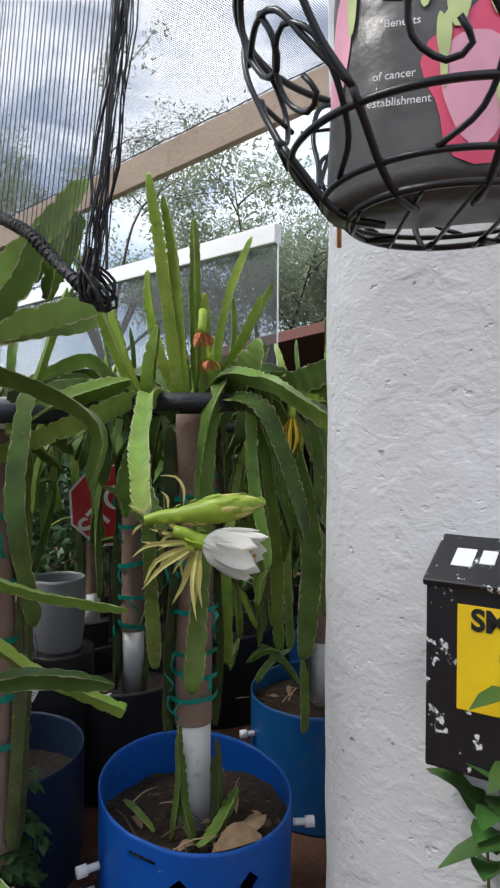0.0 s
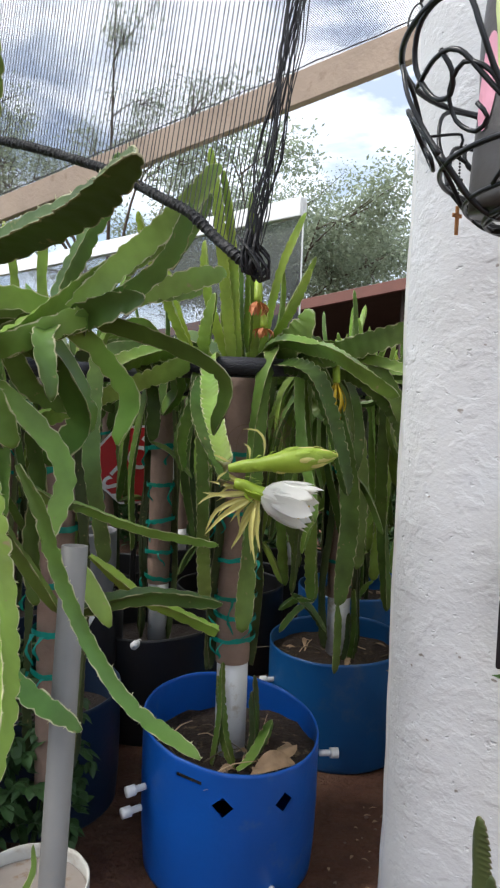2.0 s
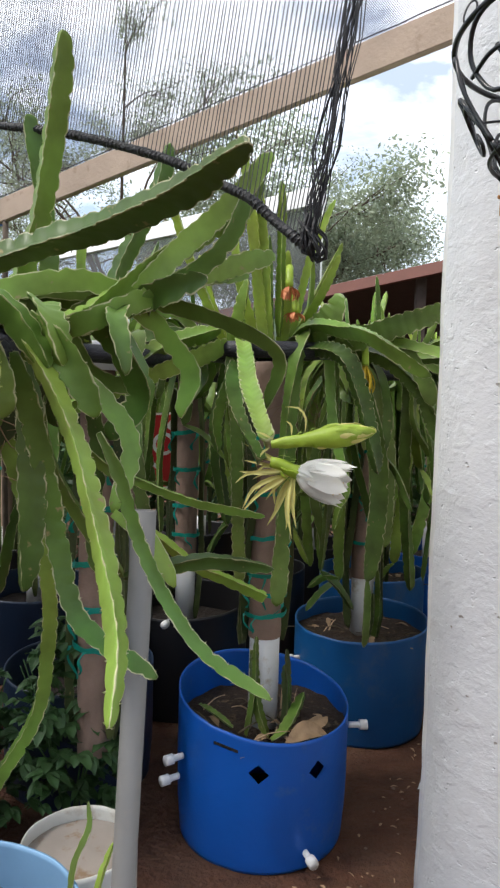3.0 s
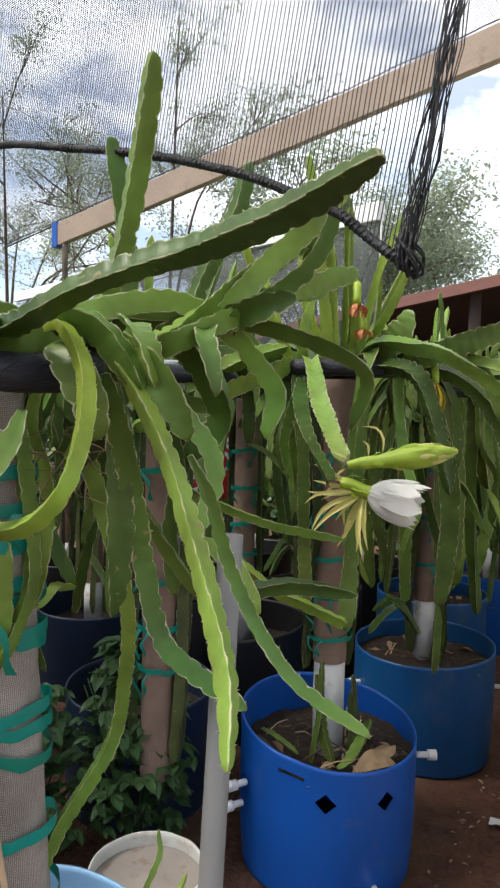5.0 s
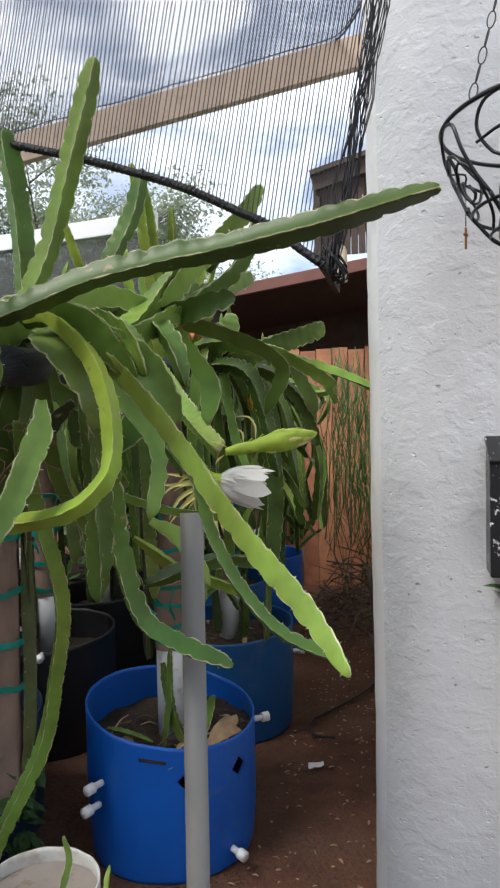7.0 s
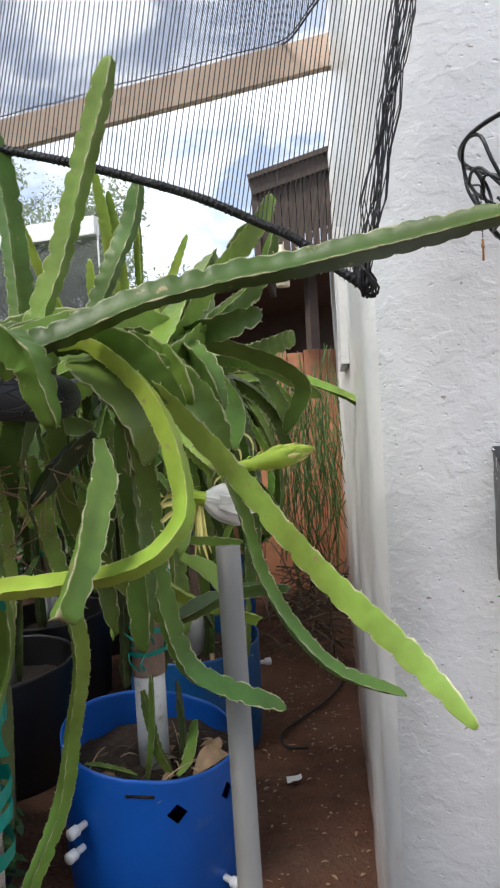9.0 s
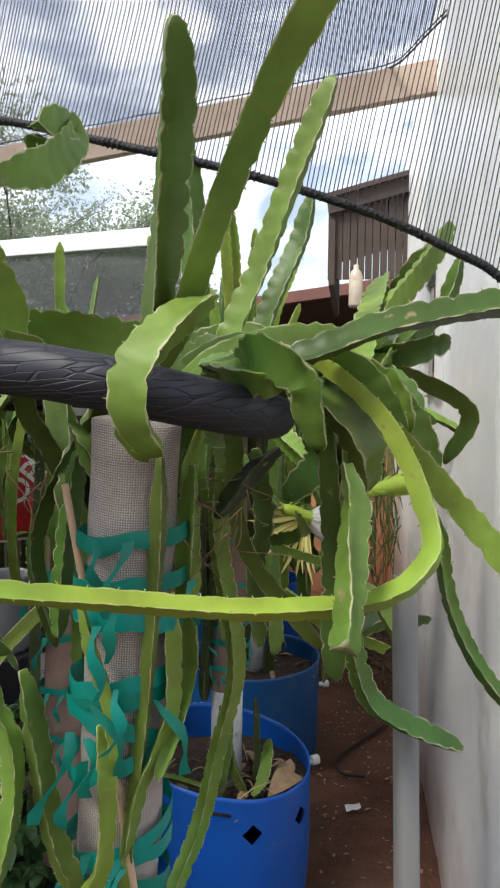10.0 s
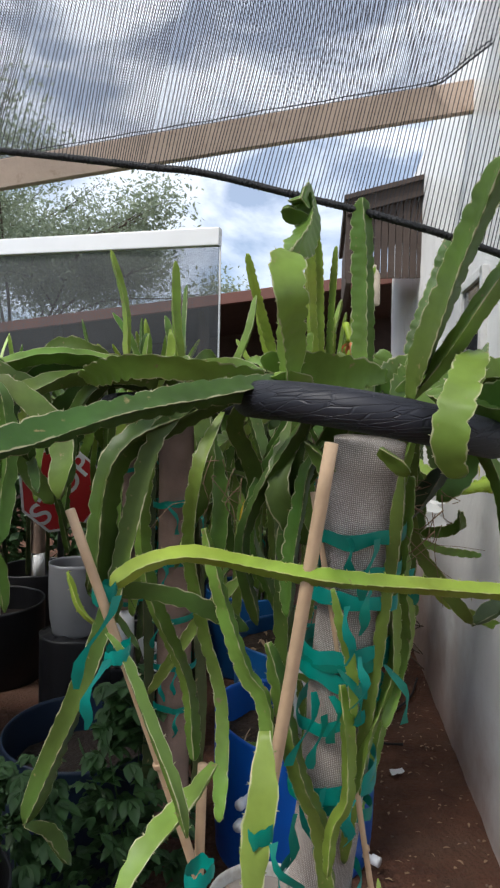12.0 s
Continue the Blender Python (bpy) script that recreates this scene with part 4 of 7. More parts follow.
def ribbon(parent, centre, radius, z, width, slope, seed, tails=True):
    """A green plastic ribbon tied round a post, with loose ends."""
    rnd = random.Random(seed)
    bm = bmesh.new()
    n = 36
    prev = first = None
    for i in range(n + 1):
        t = 2 * math.pi * i / n
        bulge = radius + 0.003 + 0.005 * max(0, noise.noise((math.cos(t) * 1.6, math.sin(t) * 1.6, seed)))
        zz = z + slope * math.cos(t) + 0.006 * noise.noise((math.cos(t) * 2, math.sin(t) * 2, seed + 9))
        w = width * (0.75 + 0.5 * abs(noise.noise((math.cos(t) * 2.2, math.sin(t) * 2.2, seed + 4))))
        c = Vector((centre[0] + bulge * math.cos(t), centre[1] + bulge * math.sin(t), zz))
        row = [bm.verts.new(c + Vector((0, 0, -w / 2))), bm.verts.new(c + Vector((0.001 * math.cos(t), 0.001 * math.sin(t), 0))), bm.verts.new(c + Vector((0, 0, w / 2)))]
        if prev:
            for q in (0, 1):
                bm.faces.new((prev[q], row[q], row[q + 1], prev[q + 1]))
        prev = row
    if tails:
        for s in range(rnd.choice((1, 2, 2))):
            t = radians(rnd.uniform(200, 330))
            c = Vector((centre[0] + (radius + 0.014) * math.cos(t), centre[1] + (radius + 0.014) * math.sin(t), z))
            prev = None
            ln = rnd.uniform(0.05, 0.11)
            dx = rnd.uniform(-0.5, 0.5)
            for i in range(7):
                q = i / 6
                x = c + Vector((dx * ln * q + 0.008 * math.sin(q * 6 + seed), -0.012 * math.sin(q * 3), -ln * q))
                w = width * (0.45 + 0.25 * math.sin(q * 9 + seed))
                tx = 0.4 * math.sin(q * 4 + seed)
                sd = Vector((math.cos(tx), math.sin(tx), 0)) * w * 0.5
                row = (bm.verts.new(x - sd), bm.verts.new(x + sd))
                if prev:
                    bm.faces.new((prev[0], prev[1], row[1], row[0]))
                prev = row
    return part("ribbon", bm, M_TIE, parent, "green plastic tying ribbon")


def support_post(centre, r, z0, z1, mat, label, bare=0.0, ties=(), tie_width=0.02, cap=False, lean=(0, 0), group="posts"):
    e = thing("support_post", (centre[0], centre[1], z0), label, "post", group)
    m = Matrix.Translation((centre[0], centre[1], z0)) @ pose(0, 0, 0, lean[0], lean[1], 0)
    h = z1 - z0
    if bare:
        bm = bmesh.new()
        spin(bm, [(0.0, 0), (r * 0.92, 0), (r * 0.92, bare + 0.02), (0.0, bare + 0.02)], m, 28)
        part("pipe", bm, M_WHITEPVC, e, "dirty white pvc pipe")
    bm = bmesh.new()
    prof = [(r * 1.0, bare)]
    k = 26
    for i in range(1, k):
        prof.append((r * (1 + 0.05 * noise.noise((i * 0.9, centre[0] * 7, 0))), bare + (h - bare) * i / k))
    prof += [(r, h), (0.0, h)]
    spin(bm, prof, m, 32, wobble=0.05)
    part("wrap", bm, mat, e)
    if cap:
        bm = bmesh.new()
        spin(bm, [(r * 1.20, h - 0.035), (r * 1.26, h - 0.033), (r * 1.26, h + 0.040), (r * 1.18, h + 0.048), (0, h + 0.048)], m, 28)
        part("cap", bm, M_WHITEPVC, e, "white pvc cap")
    for i, (z, slope) in enumerate(ties):
        q = m @ Vector((0, 0, z - z0))
        ribbon(e, (q.x, q.y), r + 0.012, z, tie_width, slope, i + int(centre[0] * 100) + 50)
    return e


# near plant's post and tub
P1 = (-0.742, 1.09)
drum("blue_drum", (P1[0] - 0.055, P1[1] + 0.01, 0), 0.285, 0.40, M_PALEBLUE, "pale blue half drum planter under the burlap post", "planter", group="drum planters")
PA = (-0.188, 2.12)
drum("blue_drum", (PA[0], PA[1], 0), 0.281, 0.445, M_BLUE, "bright blue half drum planter with diamond holes", "planter",
     holes=((-91.6, 0.338, 0.033), (-53, 0.338, 0.033)), slots=((-113, 0.395, 0.042, 0.007),), tilt=(-0.03, 0.03), soil=0.09, group="drum planters")
PB = P(0.87, -0.02)
drum("blue_drum", (PB.x, PB.y, 0), 0.2925, 0.455, M_TEAL, "dark teal-blue half drum planter with soil and cactus post", "planter", tilt=(0.01, 0.01), soil=0.07, group="drum planters")
PC = P(1.66, -0.30)
drum("blue_drum", (PC.x, PC.y, 0), 0.2925, 0.47, M_TEAL, "dark teal-blue half drum planter further along the row", "planter", holes=((-80, 0.35, 0.03),), soil=0.08, group="drum planters")
PD = P(2.45, -0.22)
drum("blue_drum", (PD.x, PD.y, 0), 0.2925, 0.46, M_BLUE, "blue half drum planter further along the row", "planter", soil=0.08, group="drum planters")

support_post(P1, 0.054, 0.33, 1.475, M_BURLAP, "cactus post wrapped in pale grey burlap, tied with ribbons", 0.06,
             ties=((1.325, 0.006), (1.27, 0.008), (1.225, -0.006), (1.15, 0.014), (1.13, 0.004), (1.085, -0.025), (1.05, 0.030), (0.93, 0.022), (0.915, 0.004), (0.88, -0.02), (0.72, 0.01), (0.60, -0.01)), tie_width=0.025, lean=(8.5, 0))
support_post((-0.19, 2.08), 0.053, 0.35, 1.53, M_TAN, "cactus post in tan wrap over white pvc pipe", 0.30,
             ties=((1.30, 0.01), (0.98, 0.008), (0.86, 0.004), (0.73, 0.004), (1.12, 0.0), (0.80, -0.01)), tie_width=0.016)
for c, z, sd in ((PB, 1.5, 0), (PC, 1.5, 1), (PD, 1.5, 2)):
    support_post((c.x, c.y), 0.053, 0.36, z, M_TAN, "cactus post in tan wrap over white pvc pipe", 0.28,
                 ties=((1.2, 0.01), (1.0, 0.0), (0.8, 0.0)), tie_width=0.018)

T1 = Vector((-0.760, 0.900, 1.497))
TA = Vector((-0.19, 2.08, 1.56))
tyre_ring(T1, 0.172, 0.027, (4.5, 7.0))
tyre_ring(TA, 0.20, 0.026, (1, -2))
TB = Vector((PB.x, PB.y, 1.53)); tyre_ring(TB, 0.20, 0.026)
TC = Vector((PC.x, PC.y, 1.53)); tyre_ring(TC, 0.20, 0.026)
TD = Vector((PD.x, PD.y, 1.53)); tyre_ring(TD, 0.20, 0.026)

# loose grey pipe standing in the passage
e = thing("grey_pipe", (-0.40, 0.80, 0), "upright grey pvc pipe standing in the passage", "pipe")
bm = bmesh.new()
m = Matrix.Translation((-0.400, 0.80, 0.0)) @ pose(0, 0, 0, -4.6, 1.45, 0)
spin(bm, [(0.0, 0.0), (0.0175, 0.0), (0.0175, 0.35), (0.019, 0.36), (0.019, 0.44), (0.0175, 0.45), (0.0175, 1.258), (0.0145, 1.258), (0.0145, 1.05), (0.0, 1.05)], m, 24)
part("tube", bm, M_GREYPVC, e)

# second and third rows: dark tubs with posts
row_posts = []
ROWS_BACK = (
    (-0.15, -0.70, 0.27, 0.42, M_DARKBLUE, -0.44, -0.33, 1.52, 0.0),
    (0.57, -0.80, 0.31, 0.47, M_BLACKPLASTIC, 0.57, -0.78, 1.50, 0.26),
    (1.35, -0.90, 0.30, 0.45, M_BLACKPLASTIC, 1.35, -0.90, 1.50, 0.26),
    (2.15, -0.95, 0.30, 0.45, M_BLACKPLASTIC, 2.15, -0.95, 1.52, 0.2),
    (-0.98, -0.86, 0.27, 0.42, M_BLACKPLASTIC, -1.02, -0.92, 1.47, 0.0),
    (-0.45, -1.55, 0.29, 0.43, M_BLACKPLASTIC, -0.45, -1.55, 1.50, 0.2),
    (0.40, -1.62, 0.29, 0.43, M_DARKBLUE, 0.40, -1.62, 1.50, 0.2),
    (1.25, -1.75, 0.29, 0.43, M_BLACKPLASTIC, 1.25, -1.75, 1.52, 0.2),
    (2.10, -1.85, 0.29, 0.43, M_BLACKPLASTIC, 2.10, -1.85, 1.52, 0.2),
    (-1.20, -1.75, 0.29, 0.43, M_BLACKPLASTIC, -1.20, -1.75, 1.48, 0.2),
    (0.0, -2.45, 0.29, 0.43, M_BLACKPLASTIC, 0.0, -2.45, 1.50, 0.2),
    (0.95, -2.55, 0.29, 0.43, M_BLACKPLASTIC, 0.95, -2.55, 1.52, 0.2),
    (-0.85, -2.55, 0.29, 0.43, M_BLACKPLASTIC, -0.85, -2.55, 1.50, 0.2),
)
for i, (a, b, r, h, mt, pa, pb, z, bare) in enumerate(ROWS_BACK):
    p = P(a, b)
    drum("dark_tub", (p.x, p.y, 0), r, h, mt, "dark plastic planter tub in the shade", "planter", soil=0.13, soil_mat=M_SHADESOIL, group="dark tubs", tilt=(0.01 * math.sin(i), 0.01 * math.cos(i)))
    q = P(pa, pb)
    support_post((q.x, q.y), 0.05, h - 0.10, z, M_TAN, "cactus post in tan wrap with green ribbons", bare, ties=((1.25, 0.01), (1.08, 0.0), (0.92, 0.012), (0.78, 0), (0.66, -0.01))[:5 if i < 5 else 3], tie_width=0.022, cap=(i in (0, 4)))
    row_posts.append((q, z))
    tyre_ring(Vector((q.x, q.y, z + 0.005)), 0.19, 0.026)

# white bucket and grey bucket
e = drum("white_bucket", (-0.62, 1.478, 0), 0.138, 0.345, M_BUCKET, "white plastic bucket with dirty water and debris", "bucket", soil=0.035, base=0.88, soil_mat=M_BUCKETDIRT, wall=0.004, rough=0.002)
p = Vector((-0.825, 2.80))
drum("upturned_tub", (p.x, p.y, 0.0), 0.14, 0.62, M_BLACKPLASTIC, "tall black tub holding up a grey bucket", "tub", soil=0.004, base=1.0, wall=0.004, soil_mat=M_BLACKPLASTIC)
drum("grey_bucket", (p.x, p.y, 0.617), 0.105, 0.285, M_GREYBUCKET, "pale grey plastic bucket standing on a tub", "bucket", soil=0.05, base=0.85, wall=0.004)


# ---- cactus plants ----
def arc_out(rnd, centre, R, heading, reach, drop, lift=0.06, side=0.15):
    """Control points of a joint that leaves the ring, arches and hangs, swinging to one side."""
    c, s = math.cos(heading), math.sin(heading)
    n = Vector((-s, c, 0)) * rnd.uniform(-side, side)
    o = Vector((c, s, 0))
    j = lambda k: Vector((rnd.uniform(-k, k), rnd.uniform(-k, k), rnd.uniform(-k, k)))
    p0 = centre + o * R * 0.35 + Vector((0, 0, 0.01))
    p1 = centre + o * R * 1.0 + Vector((0, 0, 0.03 + lift * 0.5)) + n * 0.2
    p2 = centre + o * (R + reach * 0.55) + Vector((0, 0, lift - drop * 0.12)) + n * 0.6 + j(0.02)
    p3 = centre + o * (R + reach * 0.92) + Vector((0, 0, lift * 0.3 - drop * 0.5)) + n + j(0.04)
    p4 = centre + o * (R + reach * rnd.uniform(0.7, 1.25)) + Vector((0, 0, -drop)) + n * rnd.uniform(0.6, 1.6) + j(0.05)
    return [p0, p1, p2, p3, p4]


def plant_thing(at, label):
    return thing("dragon_fruit_cactus", at, label, "cactus", "dragon fruit plants")


def random_crown(e, centre, R, seed, n_hang, n_out, n_up, heads=(0, 360), dark=0.4, w=(0.034, 0.066), fine=0.010, ups=(0.12, 0.40), drops=(0.2, 0.8)):
    rnd = random.Random(seed)
    for k in range(n_hang):
        h = radians(rnd.uniform(*heads))
        mat = S_DARK if rnd.random() < dark else S_GREEN
        pts = arc_out(rnd, centre, R, h, rnd.uniform(0.02, 0.22), rnd.uniform(*drops), rnd.uniform(0.0, 0.08), 0.22)
        stem(e, pts, rnd.uniform(*w), mat, seed=rnd.randrange(9999), roll=rnd.uniform(0, 6), twist=rnd.uniform(-2, 2), step=fine)
        if rnd.random() < 0.45:
            # a younger joint grows on from the end
            q = pts[-1]
            d = Vector((rnd.uniform(-1, 1), rnd.uniform(-1, 1), rnd.uniform(-1.2, 0.1))).normalized() * rnd.uniform(0.1, 0.3)
            stem(e, [q, q + d * 0.5 + Vector((0, 0, 0.02)), q + d], rnd.uniform(0.022, 0.036), mat, seed=rnd.randrange(9999), roll=rnd.uniform(0, 6), step=fine)
    for k in range(n_out):
        h = radians(rnd.uniform(*heads))
        mat = S_DARK if rnd.random() < dark else S_GREEN
        stem(e, arc_out(rnd, centre, R, h, rnd.uniform(0.15, 0.42), rnd.uniform(-0.06, 0.22), rnd.uniform(0.03, 0.14), 0.3), rnd.uniform(*w), mat, seed=rnd.randrange(9999), roll=rnd.uniform(0, 6), twist=rnd.uniform(-2, 2), step=fine)
    for k in range(n_up):
        h = radians(rnd.uniform(0, 360))
        o = Vector((math.cos(h), math.sin(h), 0))
        ln = rnd.uniform(*ups)
        p0 = centre + o * R * rnd.uniform(0.2, 0.95) + Vector((0, 0, 0.01))
        tip = p0 + o * ln * rnd.uniform(-0.1, 0.5) + Vector((rnd.uniform(-0.05, 0.05), rnd.uniform(-0.05, 0.05), ln))
        mid = (p0 + tip) / 2 + Vector((rnd.uniform(-0.02, 0.02), rnd.uniform(-0.02, 0.02), 0.02))
        stem(e, [p0, mid, tip], rnd.uniform(0.02, 0.036), S_BRIGHT if rnd.random() < 0.6 else S_GREEN, seed=rnd.randrange(9999), roll=rnd.uniform(0, 6), twist=0.4, step=fine, tip=0.10, depth=0.2)


def climbers(e, centre, r, z0, z1, seed, n=3, mat=None, width=0.034):
    """Older joints tied against the post."""
    rnd = random.Random(seed)
    for k in range(n):
        h = radians(rnd.choice((rnd.uniform(160, 225), rnd.uniform(305, 380))))
        pts = []
        for q in (0, 0.25, 0.5, 0.75, 1):
            hh = h + 0.35 * math.sin(q * 5 + seed + k)
            rr = r + width * 0.42 + 0.012 * abs(math.sin(q * 7 + k))
            pts.append(Vector((centre[0] + rr * math.cos(hh), centre[1] + rr * math.sin(hh), z0 + (z1 - z0) * q)))
        stem(e, pts, width * rnd.uniform(0.8, 1.1), mat or (S_DARK if k % 2 else S_GREEN), seed=seed * 10 + k, roll=rnd.uniform(0, 6), twist=0.5, step=0.012, depth=0.15, core=0.35)


plant1 = plant_thing((P1[0], P1[1], 0.4), "large dragon fruit cactus with wavy green joints over a tyre")
KEY1 = [
    # long dark joint reaching over the passage
    ([(-0.690, 0.830, 1.515), (-0.608, 0.755, 1.528), (-0.521, 0.722, 1.564), (-0.436, 0.687, 1.583), (-0.376, 0.655, 1.590), (-0.289, 0.584, 1.604), (-0.243, 0.522, 1.610), (-0.213, 0.468, 1.612)], 0.043, S_DARK, dict(roll=-0.50, twist=0.1, seed=1, wave=0.5, tip=0.22)),
    # uprights, back to front
    ([(-0.594, 1.003, 1.520), (-0.598, 1.004, 1.568), (-0.560, 0.988, 1.674), (-0.527, 0.957, 1.789), (-0.492, 0.903, 1.918)], 0.046, S_GREEN, dict(roll=2.6, twist=0.3, seed=2)),
    ([(-0.600, 1.150, 1.520), (-0.599, 1.153, 1.626), (-0.607, 1.149, 1.751), (-0.625, 1.133, 1.897)], 0.046, S_GREEN, dict(roll=1.25, seed=3)),
    ([(-0.480, 1.130, 1.520), (-0.476, 1.159, 1.618), (-0.447, 1.169, 1.696), (-0.406, 1.172, 1.781), (-0.384, 1.172, 1.866)], 0.046, S_GREEN, dict(roll=1.25, seed=23)),
    ([(-0.420, 0.950, 1.540), (-0.348, 0.991, 1.633), (-0.296, 1.007, 1.684), (-0.243, 1.020, 1.741), (-0.200, 1.030, 1.802)], 0.042, S_GREEN, dict(roll=0.9, seed=24)),
    # blades lying out over the tyre towards the drum
    ([(-0.52, 0.92, 1.51), (-0.441, 0.884, 1.523), (-0.32, 1.0, 1.60), (-0.192, 1.116, 1.662)], 0.042, S_GREEN, dict(roll=0.3, seed=25)),
    ([(-0.54, 0.92, 1.51), (-0.46, 0.90, 1.53), (-0.37, 1.0, 1.63), (-0.28, 1.10, 1.72)], 0.050, S_GREEN, dict(roll=0.1, seed=26)),
    ([(-0.54, 0.96, 1.51), (-0.46, 1.0, 1.56), (-0.34, 1.12, 1.62), (-0.24, 1.22, 1.65)], 0.044, S_GREEN, dict(roll=0.7, seed=27)),
    # bright joint hanging towards the pipe
    ([(-0.520, 0.800, 1.500), (-0.478, 0.774, 1.454), (-0.450, 0.752, 1.416), (-0.413, 0.713, 1.356), (-0.383, 0.668, 1.297), (-0.352, 0.609, 1.241), (-0.324, 0.537, 1.190), (-0.314, 0.473, 1.150)], 0.037, S_GREEN, dict(roll=0.5, seed=4, twist=0.5, tip=0.20)),
    ([(-0.499, 0.804, 1.517), (-0.469, 0.796, 1.488), (-0.44, 0.79, 1.452), (-0.41, 0.79, 1.39)], 0.052, S_GREEN, dict(roll=0.9, seed=5)),
    ([(-0.410, 0.800, 1.370), (-0.385, 0.807, 1.317), (-0.360, 0.813, 1.232), (-0.319, 0.805, 1.151), (-0.264, 0.786, 1.087), (-0.180, 0.755, 1.047)], 0.028, S_GREEN, dict(roll=0.9, seed=28)),
    # long pale joint that loops round and runs in front of the post
    ([(-0.600, 0.800, 1.525), (-0.571, 0.777, 1.527), (-0.541, 0.749, 1.498), (-0.517, 0.717, 1.456), (-0.508, 0.680, 1.398), (-0.513, 0.648, 1.347), (-0.529, 0.645, 1.322), (-0.553, 0.650, 1.302), (-0.597, 0.665, 1.289), (-0.689, 0.694, 1.285), (-0.810, 0.717, 1.298), (-0.897, 0.719, 1.311), (-0.959, 0.713, 1.323), (-0.987, 0.796, 1.319), (-1.029, 0.817, 1.328), (-1.066, 0.832, 1.331), (-1.111, 0.843, 1.320), (-1.146, 0.847, 1.297)], 0.0235, S_BRIGHT, dict(roll=0.7, seed=6, depth=0.16, twist=0.2, core=0.45, tip=0.02)),
    # broad uprights at the front
    ([(-0.752, 0.815, 1.520), (-0.753, 0.801, 1.554), (-0.754, 0.766, 1.617), (-0.760, 0.724, 1.678), (-0.769, 0.677, 1.733), (-0.782, 0.634, 1.774)], 0.052, S_DARK, dict(roll=0.80, seed=7, wave=0.5)),
    ([(-0.730, 0.850, 1.520), (-0.730, 0.770, 1.580), (-0.720, 0.700, 1.660), (-0.700, 0.635, 1.740), (-0.665, 0.575, 1.820), (-0.620, 0.520, 1.890)], 0.038, S_GREEN, dict(roll=3.35, seed=8, wave=0.4, depth=0.18)),
    # joint folding over the tyre's front
    ([(-0.707, 0.750, 1.581), (-0.743, 0.716, 1.562), (-0.776, 0.692, 1.532), (-0.797, 0.682, 1.501), (-0.800, 0.685, 1.471), (-0.789, 0.691, 1.446), (-0.772, 0.692, 1.429)], 0.052, S_GREEN, dict(roll=0.6, seed=9, wave=0.6, twist=0.2)),
    # long flat joint to the open side
    ([(-0.850, 0.930, 1.530), (-0.911, 0.913, 1.538), (-1.067, 0.881, 1.513), (-1.208, 0.843, 1.478), (-1.300, 0.790, 1.454)], 0.042, S_DARK, dict(roll=1.0, seed=10)),
    # curled joint
    ([(-0.880, 0.920, 1.530), (-0.898, 0.891, 1.586), (-0.930, 0.835, 1.637), (-0.934, 0.840, 1.675), (-0.915, 0.862, 1.706)], 0.056, S_GREEN, dict(roll=0.5, seed=11, depth=0.24, wave=1.4, twist=0.6, tip=0.03)),
    ([(-0.915, 0.862, 1.706), (-0.886, 0.890, 1.728), (-0.856, 0.925, 1.752), (-0.828, 0.965, 1.790), (-0.815, 1.000, 1.826), (-0.859, 0.937, 1.805)], 0.046, S_GREEN, dict(roll=0.9, seed=61, depth=0.24, wave=1.4, twist=0.6, tip=0.03)),
    ([(-0.834, 0.955, 1.780), (-0.848, 0.965, 1.788), (-0.872, 0.970, 1.796)], 0.046, S_DARK, dict(roll=0.3, seed=69, depth=0.24, wave=1.4, twist=0.6, tip=0.03)),
    ([(-0.868, 0.994, 1.15), (-0.86, 0.987, 1.122), (-0.85, 0.976, 1.06), (-0.837, 0.962, 0.983), (-0.823, 0.949, 0.93), (-0.806, 0.935, 0.884), (-0.79, 0.92, 0.75)], 0.038, S_DARK, dict(roll=0.3, seed=62, core=0.4)),
    ([(-0.95, 1.06, 1.32), (-0.931, 1.033, 1.217), (-0.903, 1.003, 1.11), (-0.883, 0.981, 1.074), (-0.878, 0.966, 1.017), (-0.891, 0.959, 0.938), (-0.92, 0.961, 0.848)], 0.032, S_GREEN, dict(roll=0.9, seed=63)),
    ([(-0.784, 0.918, 1.10), (-0.779, 0.908, 1.031), (-0.782, 0.897, 0.967), (-0.79, 0.89, 0.935), (-0.811, 0.891, 0.903), (-0.822, 0.885, 0.84)], 0.030, S_MID, dict(roll=0.2, seed=64)),
    ([(-0.702, 0.908, 1.25), (-0.702, 0.905, 1.195), (-0.702, 0.903, 1.117), (-0.718, 0.909, 1.062), (-0.738, 0.912, 1.016), (-0.756, 0.915, 0.931)], 0.030, S_GREEN, dict(roll=0.7, seed=65)),
    ([(-0.84, 0.98, 1.53), (-0.95, 0.98, 1.555), (-1.069, 1.007, 1.566), (-1.12, 1.15, 1.55)], 0.052, S_GREEN, dict(roll=0.3, seed=12)),
    ([(-0.840, 0.930, 1.530), (-0.880, 0.905, 1.548), (-0.907, 0.928, 1.544)], 0.042, S_GREEN, dict(roll=0.7, seed=29)),
    # hanging joints at the passage side
    ([(-0.520, 0.800, 1.470), (-0.505, 0.832, 1.375), (-0.493, 0.849, 1.291), (-0.481, 0.857, 1.206), (-0.458, 0.853, 1.120), (-0.418, 0.842, 1.082), (-0.332, 0.817, 1.042)], 0.038, S_GREEN, dict(roll=0.2, seed=13)),
    ([(-0.62, 0.98, 1.40), (-0.60, 1.02, 1.28), (-0.56, 1.05, 1.10), (-0.575, 1.09, 0.95), (-0.60, 1.10, 0.832), (-0.675, 1.07, 0.70), (-0.72, 1.04, 0.60)], 0.030, S_GREEN, dict(roll=0.2, seed=30)),
